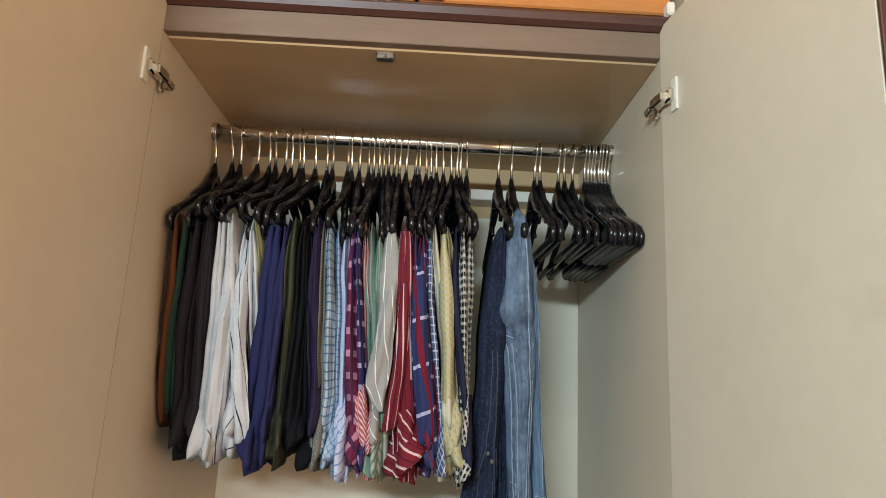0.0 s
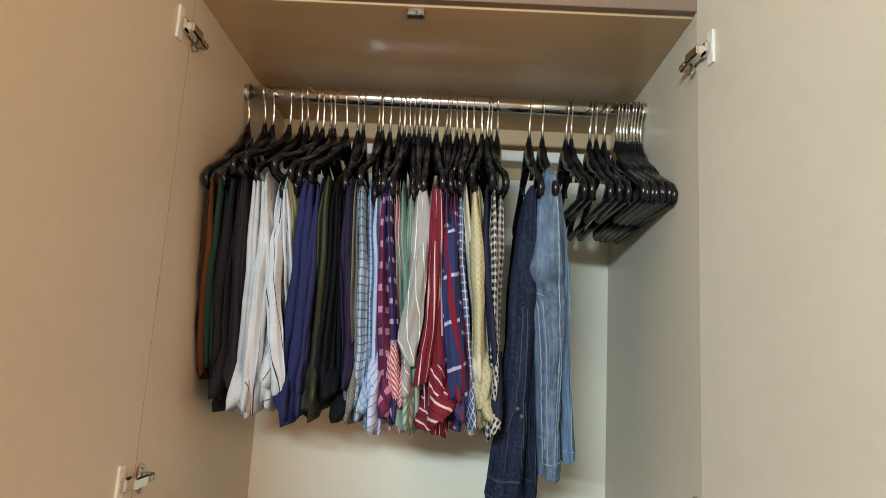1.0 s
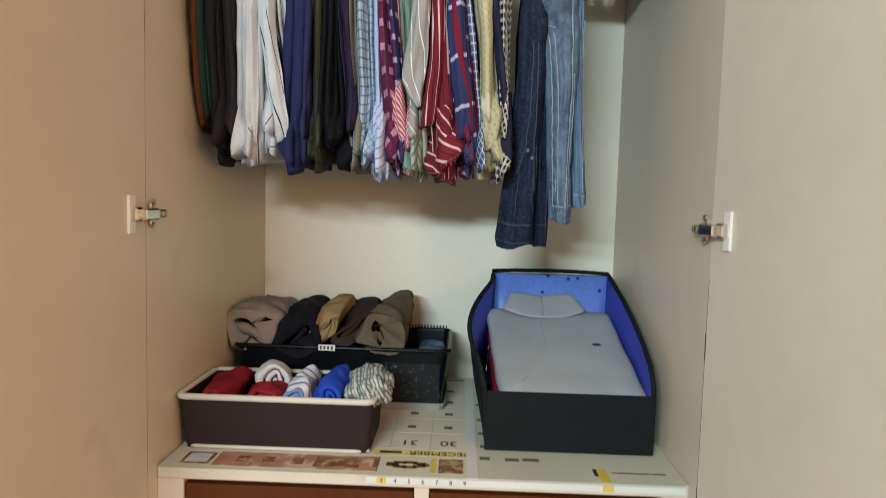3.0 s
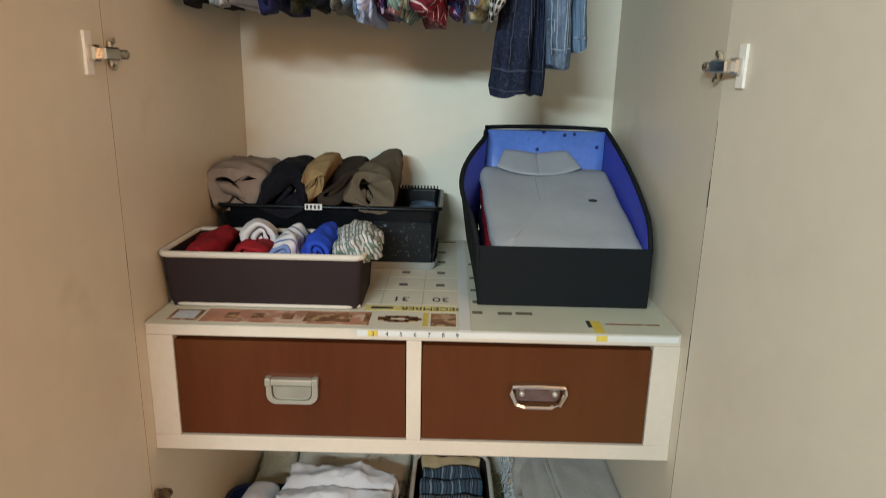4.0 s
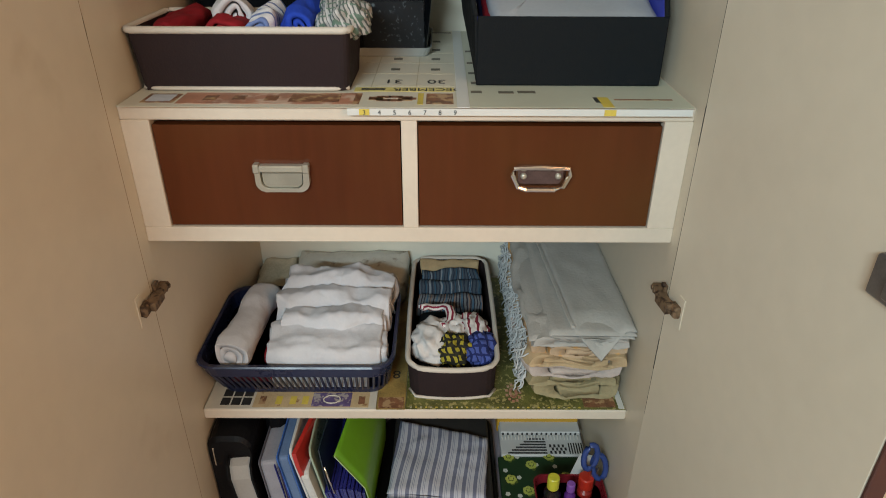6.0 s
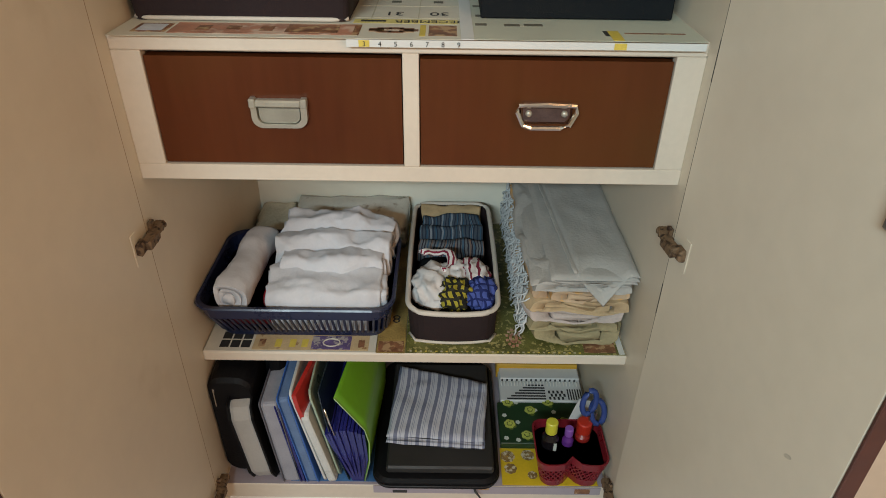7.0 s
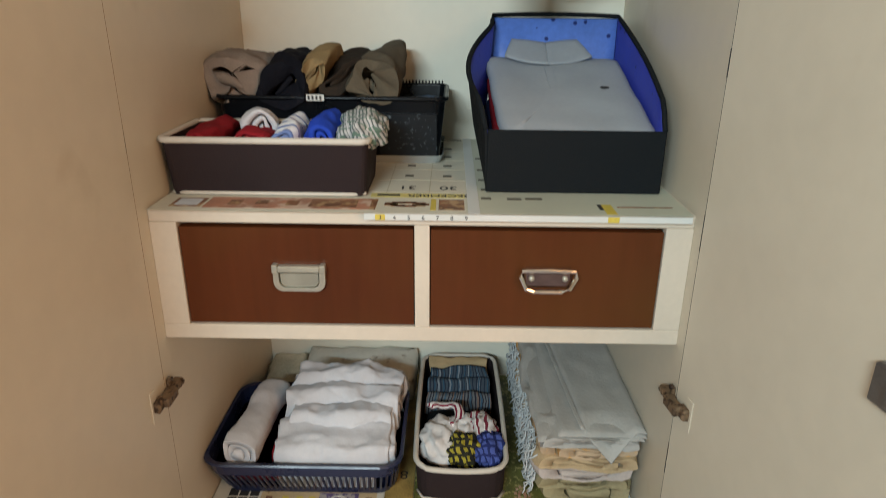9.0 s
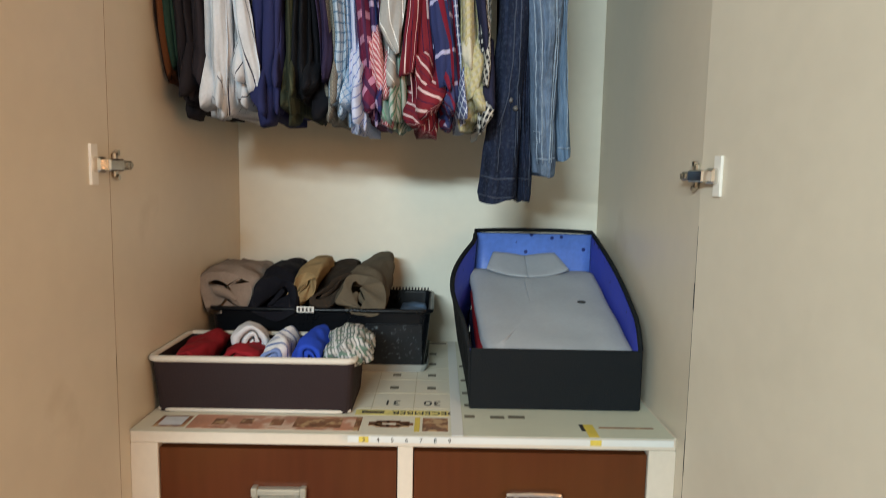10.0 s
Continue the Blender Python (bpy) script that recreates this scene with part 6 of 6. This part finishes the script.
bk1 = thing("diary", "thick diary with pale page block and black covers", "book", (-0.32, 0.15, Z3), G8)
bm, m = plate("", "", "", GREYBOARD, -0.331, 0.040, 0.004, 0.26, 0.222, 6.5, r=0.036)
part("page_block", bm, GREYBOARD, bk1, "pale grey page block")
for dx in (-0.0055, 0.0395):
    b2, _ = plate("", "", "", BLACKHARD, -0.331 + dx, 0.005, 0.001, 0.263, 0.227, 6.5, r=0.036)
    part("cover", b2, BLACKHARD, bk1, "black cover")


def file(label, mt, x, t, h, lean, y0=0.006, y1=0.31, cover=None):
    f = thing("file", label, "file", (x, 0.15, Z3), G8)
    b1, _ = plate("", "", "", mt, x, t, y0 + 0.003, y1, h - 0.003, lean, r=0.006)
    part("page_block", b1, mt, f)
    for dx in (-0.003, t + 0.0004):
        b2, _ = plate("", "", "", mt, x + dx * math.cos(radians(lean)), 0.0026, y0, y1 + 0.003, h, lean, r=0.006)
        part("cover", b2, cover or mt, f)
    return f


file("grey board file with dark grey spine", mat("pale file pages", (0.30, 0.30, 0.34), 0.6, var=0.15, scale=30), -0.271, 0.031, 0.230, 5.5, cover=mat("slate cover", (0.10, 0.10, 0.12), 0.5, var=0.2, scale=20))
file("bright blue plastic document file", mat("blue grey pages", (0.12, 0.19, 0.33), 0.5, var=0.2, scale=30), -0.222, 0.019, 0.244, 8.5, cover=BLUEFILE)
file("dark blue slim file", DARKBLUE, -0.235, 0.005, 0.225, 7.5, cover=DARKBLUE)

# white and red plastic carrier
WR = mat("white glossy bag", (0.56, 0.57, 0.54), 0.3, var=0.1, scale=14, bump=0.5, bscale=40)
bag = thing("plastic_sleeve", "white plastic bag with a red panel among the files", "bag", (-0.17, 0.15, Z3), G8)
b1, m = plate("", "", "", WR, -0.180, 0.016, 0.004, 0.30, 0.200, 11.5, r=0.01)
for v in b1.verts:
    v.co = wob(v.co, 0.003, 20)
part("bag", b1, WR, bag)
b0, m = plate("", "", "", WR, -0.190, 0.006, 0.010, 0.30, 0.256, 10.5, r=0.01)
for v in b0.verts:
    v.co = wob(v.co, 0.003, 24)
part("flap", b0, WR, bag, "crumpled white plastic flap")


def leaf_sheet(bm, front, back, t=0.002, n=12, bow=0.0):
    """A thin upright sheet between a front and a back edge, each a row of points from the top down."""
    rings = []
    for k in range(n + 1):
        q = k / n
        row = [Vector(a).lerp(Vector(c), q) + Vector((bow * math.sin(math.pi * q), 0, 0)) for a, c in zip(front, back)]
        fine = [a.lerp(c, i / 4) for a, c in zip(row, row[1:]) for i in range(4)] + [row[-1]]
        rings.append(fine + [p - Vector((t, 0, 0)) for p in fine[::-1]])
    loft(bm, rings)


bm = bmesh.new()
leaf_sheet(bm, ((-0.222, 0.006, 0.366), (-0.218, 0.006, 0.335), (-0.208, 0.008, 0.285)), ((-0.186, 0.26, 0.372), (-0.184, 0.26, 0.330), (-0.182, 0.26, 0.290)), 0.008, bow=0.004)
part("red_panel", bm, mat("red plastic", (0.42, 0.025, 0.018), 0.3, var=0.12, scale=12), bag, "bright red panel", smooth=False)
b3, m = plate("", "", "", WR, -0.160, 0.005, 0.020, 0.29, 0.246, 10.5, r=0.012)
for v in b3.verts:
    v.co = wob(v.co, 0.003, 22)
part("green_sleeve", b3, mat("pale green plastic", (0.30, 0.38, 0.28), 0.3, var=0.2, scale=16, bump=0.4, bscale=40), bag, "pale green sleeve")

# lime folder that fans open over dark blue papers
fold_ = thing("folder", "open lime green folder bulging with dark blue papers", "folder", (-0.12, 0.15, Z3), G8)
bm = bmesh.new()
leaf_sheet(bm, ((-0.152, 0.014, 0.352), (-0.126, 0.012, 0.314), (-0.098, 0.010, 0.272), (-0.091, 0.010, 0.235), (-0.093, 0.010, 0.180), (-0.106, 0.012, Z3 + 0.002)),
           ((-0.112, 0.27, 0.372), (-0.096, 0.27, 0.33), (-0.084, 0.27, 0.28), (-0.080, 0.27, 0.235), (-0.080, 0.27, 0.180), (-0.082, 0.27, Z3 + 0.002)), 0.002)
part("back_cover", bm, LIME, fold_, "lime green inside of the open folder", smooth=True)
bm = bmesh.new()
leaf_sheet(bm, ((-0.180, 0.014, 0.368), (-0.174, 0.014, 0.30), (-0.160, 0.014, 0.20), (-0.138, 0.014, Z3 + 0.002)),
           ((-0.165, 0.28, 0.368), (-0.160, 0.28, 0.30), (-0.148, 0.28, 0.20), (-0.130, 0.28, Z3 + 0.002)), 0.002)
part("front_cover", bm, mat("dark folder back", (0.010, 0.022, 0.030), 0.35, var=0.2), fold_, "dark folder cover")
# pleated dividers fanning up from the foot
for n in range(11):
    u = n / 10
    bm = bmesh.new()
    xt, zt = -0.174 + 0.074 * u, 0.250 + 0.012 * math.sin(3.1 * u) + 0.005 * (n % 2)
    xm = -0.152 + 0.056 * u
    xf = -0.128 + 0.022 * u
    yf = 0.016 - 0.005 * (n % 2)
    leaf_sheet(bm, ((xt, yf, zt), (xm, yf - 0.004, 0.185), (xf, yf, Z3 + 0.004)), ((xt + 0.012, 0.25, zt + 0.03), (xm + 0.010, 0.25, 0.19), (xf + 0.012, 0.25, Z3 + 0.004)), 0.0055, n=6)
    part("divider", bm, DARKBLUE, fold_, "dark blue pleated divider", smooth=False)
bm = bmesh.new()
tube(bm, [(-0.172, 0.008, 0.330), (-0.166, 0.006, 0.30), (-0.157, 0.005, 0.262)], 0.0022, 6)
part("steel_clip", bm, CHROME, fold_, "thin steel clip", smooth=True)
bm = bmesh.new()
tube(bm, [(-0.152, 0.012, 0.353), (-0.126, 0.010, 0.315), (-0.098, 0.008, 0.273), (-0.0905, 0.008, 0.235), (-0.0925, 0.008, 0.180), (-0.1055, 0.010, Z3 + 0.004)], 0.0011, 5)
part("cover_edge", bm, mat("pale green edge", (0.35, 0.5, 0.25), 0.4, var=0.1), fold_, smooth=True)

# flat black bag with a lid and a striped cloth
lap = thing("laptop_bag", "flat black padded bag lying on the bottom", "bag", (0.042, 0.17, Z3))
bm = bmesh.new()
loft(bm, [rrect(0.042, 0.178, 0.120, 0.172, 0.03, Z3 + 0.0015, 7), rrect(0.042, 0.178, 0.129, 0.178, 0.035, Z3 + 0.008, 7), rrect(0.042, 0.178, 0.130, 0.179, 0.035, Z3 + 0.026, 7),
          rrect(0.042, 0.178, 0.124, 0.174, 0.033, Z3 + 0.034, 7), rrect(0.042, 0.178, 0.10, 0.15, 0.03, Z3 + 0.036, 7)])
part("body", bm, BLACKHARD, lap, smooth=False)
bm = bmesh.new()
tube(bm, rrect(0.042, 0.178, 0.1305, 0.1795, 0.036, Z3 + 0.017, 8), 0.0016, 6, closed=True)
part("zip", bm, mat("dark zip", (0.02, 0.02, 0.022), 0.4, 0.3, var=0.2), lap, smooth=True)
lap.location.y -= 0.010
lid = thing("flat_case", "dark grey flat case lying on the black bag", "case", (0.05, 0.15, Z3 + 0.036))
part("body", boxes(((-0.060, 0.004, Z3 + 0.0365), (0.160, 0.31, Z3 + 0.056)), bevel=0.004), mat("charcoal satin plastic", (0.022, 0.021, 0.020), 0.62, var=0.15, scale=8), lid)
STRIPED = cloth("blue white striped cotton", (0.46, 0.475, 0.53), [(0, 0.0235, 0.34, (0.17, 0.185, 0.26)), (0, 0.0235, 0.05, (0.24, 0.26, 0.35), 0.50), (0, 0.0235, 0.05, (0.24, 0.26, 0.35), 0.36)], var=0.05)
stc = thing("folded_cloth", "blue and white striped cloth folded on the flat case", "cloth", (0.05, 0.2, Z3 + 0.06))
for n in range(3):
    bm = bmesh.new()
    # corners: front, then back, the back edge slanting
    fl, fr_, bl, br = Vector((-0.063, 0.064 + 0.004 * n, 0)), Vector((0.141, 0.050 + 0.004 * n, 0)), Vector((-0.046, 0.296 - 0.006 * n, 0)), Vector((0.157, 0.242 - 0.006 * n, 0))
    rings = []
    for k in range(41):
        q = k / 40
        over, under = [], []
        for i in range(41):
            u = i / 40
            p = fl.lerp(fr_, u).lerp(bl.lerp(br, u), q)
            z = Z3 + 0.0575 + 0.0065 * n
            crease = 0.004 * max(0.0, noise.noise(Vector((p.x * 16 + p.y * 22, p.y * 26 - p.x * 14, 3.0 + n)))) * (0.4 + u * q * 1.6)
            z += crease + 0.0025 * noise.noise(Vector((p.x * 11, p.y * 11, n)))
            edge = min(1.0, 16 * min(u, 1 - u, q, 1 - q)) ** 0.5
            jit = noise.noise_vector(Vector((p.x * 24, p.y * 24, n))) * 0.003
            over.append(p + jit + Vector((0, 0, z + 0.0062 * edge)))
            under.append(p + jit + Vector((0, 0, Z3 + 0.0572 + 0.0065 * n)))
        rings.append(over + under[::-1])
    loft(bm, rings)
    uvl = bm.loops.layers.uv.verify()
    for f in bm.faces:
        for lp in f.loops:
            c = lp.vert.co
            lp[uvl].uv = (c.x - 0.085 * (c.y - 0.05) + 0.004 * math.sin(22 * c.y), c.y)
    part("fold", bm, STRIPED, stc, smooth=True)

# floral cover, notebooks
GREENFLOR = mat("dark green gift wrap", (0.016, 0.045, 0.018), 0.35, var=0.2, scale=14)
LEMON = mat("lemon petals", (0.46, 0.50, 0.10), 0.5, var=0.3, scale=60)
flo = thing("covered_book", "book in dark green paper with yellow flowers", "book", (0.27, 0.16, Z3))
part("body", boxes(((0.182, 0.118, Z3 + 0.001), (0.372, 0.240, Z3 + 0.018)), bevel=0.0015), GREENFLOR, flo)


def flower(parent, x, y, z, r, material, petals=5, core=None):
    bm = bmesh.new()
    for k in range(petals):
        a = 2 * math.pi * k / petals + x * 50
        c = bmesh.ops.create_circle(bm, cap_ends=True, segments=9, radius=r * 0.52)["verts"]
        for v in c:
            v.co = Vector((v.co.x + x + r * 0.55 * math.cos(a), v.co.y + y + r * 0.55 * math.sin(a), z + 0.00012 * k))
    part("printed_flower", bm, material, parent)
    if core:
        bm = bmesh.new()
        c = bmesh.ops.create_circle(bm, cap_ends=True, segments=9, radius=r * 0.28)["verts"]
        for v in c:
            v.co = Vector((v.co.x + x, v.co.y + y, z + 0.0009))
        part("flower_centre", bm, core, parent)


WHITEINK = mat("white print", (0.6, 0.62, 0.55), 0.5, var=0.1)
def rose(parent, x, y, z, r):
    """A printed rose: a dark leaf, pale petals, darker inner lines."""
    flower(parent, x + 0.4 * r, y - 0.5 * r, z, r * 0.8, LEAFINK, 3)
    flower(parent, x, y, z + 0.0010, r, LEMON, 6)
    flower(parent, x, y, z + 0.0022, r * 0.55, LEAFINK, 5)
    flower(parent, x, y, z + 0.0034, r * 0.42, LEMON, 4)


LEAFINK = mat("olive leaf print", (0.10, 0.14, 0.025), 0.5, var=0.4, scale=80)
for x, y in ((0.206, 0.238), (0.256, 0.214), (0.206, 0.172), (0.300, 0.240), (0.242, 0.140), (0.330, 0.18)):
    rose(flo, x, y, Z3 + 0.0184, 0.0125)
for x, y in ((0.226, 0.238), (0.196, 0.198), (0.225, 0.178), (0.275, 0.178), (0.268, 0.215), (0.196, 0.132), (0.222, 0.127), (0.268, 0.145), (0.31, 0.21)):
    flower(flo, x, y, Z3 + 0.0184, 0.0055, WHITEINK, 5)
yel = thing("yellow_card", "bright yellow printed card under the red basket", "card", (0.27, 0.05, Z3))
part("card", boxes(((0.180, 0.006, Z3 + 0.0008), (0.378, 0.1005, Z3 + 0.003)), bevel=0), mat("bright yellow card", (0.62, 0.44, 0.02), 0.45, var=0.12, scale=14), yel)
GOLDPRINT = mat("brown gold flower print", (0.24, 0.15, 0.05), 0.5, var=0.6, scale=90, dirt=(150, 0.5, 0.58, (0.55, 0.50, 0.36)))
for x, y, r in ((0.196, 0.078, 0.015), (0.200, 0.046, 0.013), (0.240, 0.082, 0.014), (0.245, 0.030, 0.010)):
    flower(yel, x, y, Z3 + 0.0033, r, GOLDPRINT, 7)

flo.location.y -= 0.016

G9 = "spiral notebooks in the stack"
CHECKS = mat("black and white pattern", (0.62, 0.62, 0.60), 0.5, var=0.04, stripes=())
nbk = thing("notebook_stack", "white spiral notebook with black patterned cover", "notebook", (0.29, 0.31, Z3), G9)
part("cover", boxes(((0.190, 0.242, Z3 + 0.001), (0.386, 0.350, Z3 + 0.022)), bevel=0.002), CHECKS, nbk)
for k in range(6):
    part("pattern_bar", boxes(((0.206 + 0.010 * k, 0.246 + 0.0088 * k, Z3 + 0.0222), (0.298, 0.2505 + 0.0088 * k, Z3 + 0.0226)), bevel=0), INK, nbk)
for k in range(12):
    part("pattern_square", boxes(((0.305 + 0.010 * (k % 4) + 0.005 * ((k // 4) % 2), 0.246 + 0.010 * (k // 4), Z3 + 0.0222), (0.310 + 0.010 * (k % 4) + 0.005 * ((k // 4) % 2), 0.255 + 0.010 * (k // 4), Z3 + 0.0226)), bevel=0), INK, nbk)
for k in range(6):
    part("pattern_bar", boxes(((0.350 + 0.006 * k, 0.246, Z3 + 0.0222), (0.353 + 0.006 * k, 0.280, Z3 + 0.0226)), bevel=0), INK, nbk)
for k in range(24):
    bm = bmesh.new()
    x = 0.196 + 0.0078 * k
    tube(bm, [(x, 0.296 + 0.006 * math.cos(a * 1.0472), Z3 + 0.023 + 0.006 * math.sin(a * 1.0472)) for a in range(6)], 0.0009, 4, closed=True)
    part("spiral_ring", bm, WHITEPLATE, nbk)
nb2 = thing("notebook", "white patterned notebook behind the spiral one", "notebook", (0.29, 0.37, Z3), G9)
part("cover", boxes(((0.192, 0.304, Z3 + 0.0225), (0.384, 0.352, Z3 + 0.033)), bevel=0.002), CHECKS, nb2)
for k in range(16):
    part("pattern_bar", boxes(((0.196 + 0.0116 * k, 0.3034, Z3 + 0.0245), (0.2005 + 0.0116 * k, 0.3039, Z3 + 0.031)), bevel=0), INK, nb2)
ycb = thing("notebook", "orange yellow notebook with a dark printed line", "notebook", (0.29, 0.45, Z3), G9)
part("cover", boxes(((0.186, 0.356, Z3 + 0.001), (0.384, 0.525, Z3 + 0.044)), bevel=0.002), mat("orange yellow cover", (0.60, 0.33, 0.03), 0.4, var=0.08, scale=14), ycb)
part("print_bar", boxes(((0.320, 0.366, Z3 + 0.0442), (0.378, 0.380, Z3 + 0.0446)), bevel=0), INK, ycb)
part("emblem", boxes(((0.205, 0.366, Z3 + 0.0442), (0.220, 0.382, Z3 + 0.0446)), bevel=0), INK, ycb, "small dark emblem")

nbk.location.y -= 0.017
nb2.location.y -= 0.017
ycb.location.y -= 0.034

# red basket with bottles and scissors
REDP = mat("dark red basket plastic", (0.20, 0.014, 0.022), 0.3, var=0.12, scale=20)
rb = thing("plastic_basket", "small dark red perforated basket with bottles and scissors", "basket", (0.318, 0.07, Z3))
RCX, RCY = 0.3185, 0.056


def scallop(z, k, ins=0.0):
    """The basket's outline, pinched in the middle of its front."""
    out = []
    for p in rrect(RCX, RCY, (0.060 + 0.014 * k) - ins, (0.052 + 0.010 * k) - ins, 0.022, z, 9):
        pinch = 0.022 * math.exp(-((p[0] - RCX) / 0.012) ** 2)
        out.append((p[0], p[1] + (pinch if p[1] < RCY else 0), z))
    full = []
    for i, p in enumerate(out):
        q = out[(i + 1) % len(out)]
        n = 6 if (Vector(p) - Vector(q)).length > 0.02 else 1
        for s in range(n):
            a = Vector(p).lerp(Vector(q), s / n)
            if n > 1 and a.y < RCY - 0.03:
                a.y = p[1] + 0.022 * math.exp(-((a.x - RCX) / 0.012) ** 2)
            full.append(tuple(a))
    return full


bm = bmesh.new()
loft(bm, [scallop(Z3 + 0.004, 0), scallop(Z3 + 0.022, 0.2), scallop(Z3 + 0.022, 0.2, 0.003), scallop(Z3 + 0.007, 0, 0.003)])
part("base", bm, REDP, rb)
bm = bmesh.new()
loft(bm, [scallop(Z3 + 0.058, 0.75), scallop(Z3 + 0.078, 1.0), scallop(Z3 + 0.078, 1.0, 0.003), scallop(Z3 + 0.058, 0.75, 0.003)])
part("rim", bm, REDP, rb)
lo, hi = scallop(Z3 + 0.021, 0.2, 0.0015), scallop(Z3 + 0.059, 0.75, 0.0015)
for n in range(44):
    for d in (-2.4, 2.4):
        bm = bmesh.new()
        tube(bm, [around(lo, n / 44), around(lo, (n + d / 2) / 44).lerp(around(hi, (n + d / 2) / 44), 0.5), around(hi, (n + d) / 44)], 0.0017, 4)
        part("lattice_bar", bm, REDP, rb)
DARKBOTTLE = mat("dark brown bottle", (0.010, 0.008, 0.010), 0.12, var=0.2)


def bottle(label, x, y, r, h, body, cap, cap_h, cap_r):
    b = thing("bottle", label, "bottle", (x, y, Z3 + 0.009), "bottles in the red basket")
    z0 = Z3 + 0.009
    bm = bmesh.new()
    tube(bm, [(x, y, z0), (x, y, z0 + 0.003), (x, y, z0 + h * 0.82), (x, y, z0 + h * 0.94), (x, y, z0 + h)], [r * 0.9, r, r, r * 0.6, cap_r * 0.8], 18)
    part("body", bm, body, b, smooth=False)
    bm = bmesh.new()
    tube(bm, [(x, y, z0 + h), (x, y, z0 + h + 0.001), (x, y, z0 + h + cap_h - 0.002), (x, y, z0 + h + cap_h)], [cap_r * 0.96, cap_r, cap_r, cap_r * 0.85], 18)
    part("cap", bm, cap, b, smooth=False)
    return b


b1 = bottle("dark bottle with a bright yellow cap", 0.280, 0.068, 0.018, 0.086, DARKBOTTLE, mat("yellow cap", (0.62, 0.58, 0.05), 0.35, var=0.05), 0.030, 0.0125)
part("label_band", boxes(((0.285, 0.0485, Z3 + 0.05), (0.291, 0.0505, Z3 + 0.078)), bevel=0), WHITEINK, b1)
bottle("red capped tube in the red basket", 0.352, 0.086, 0.016, 0.070, mat("red tube", (0.30, 0.02, 0.015), 0.3, var=0.1), mat("scarlet cap", (0.48, 0.03, 0.015), 0.35, var=0.05), 0.028, 0.016)
bottle("clear and purple bottle in the red basket", 0.318, 0.070, 0.012, 0.075, mat("purple liquid", (0.12, 0.03, 0.22), 0.15, var=0.2), mat("purple cap", (0.26, 0.10, 0.42), 0.3, var=0.1), 0.020, 0.009)
sc = thing("scissors", "scissors with blue plastic handles standing in the basket", "scissors", (0.37, 0.09, Z3 + 0.02))
BLUEH = mat("blue handle plastic", (0.03, 0.06, 0.22), 0.35, var=0.12, scale=20)
for cx, cz, tilt in ((0.356, Z3 + 0.156, 0.35), (0.377, Z3 + 0.128, -0.2)):
    bm = bmesh.new()
    pts = []
    for k in range(16):
        a = 2 * math.pi * k / 16
        u, w = 0.0140 * math.cos(a), 0.028 * math.sin(a)
        pts.append((cx + u * math.cos(tilt) + w * math.sin(tilt) * 0.5, 0.092 + 0.25 * w, cz + w * math.cos(tilt) - u * math.sin(tilt) * 0.4))
    tube(bm, pts, 0.0062, 8, closed=True)
    part("handle", bm, BLUEH, sc, "blue plastic finger loop", smooth=True)
for dx in (-0.003, 0.004):
    bm = bmesh.new()
    tube(bm, [(0.366 + dx * 2, 0.090, Z3 + 0.13), (0.366 + dx, 0.089, Z3 + 0.09), (0.365 - dx, 0.088, Z3 + 0.02)], [0.005, 0.006, 0.001], 6, sx=0.5)
    part("blade", bm, STEEL, sc, smooth=False)
b3 = boxes(((0.330, 0.118, Z3 + 0.04), (0.372, 0.1195, Z3 + 0.135)), bevel=0)
bmesh.ops.rotate(b3, verts=b3.verts, cent=(0.35, 0.119, Z3 + 0.09), matrix=Matrix.Rotation(0.25, 3, "Y"))
solo("paper_slip", b3, MATS["white paper"], "white paper slip standing in the red basket", "paper")
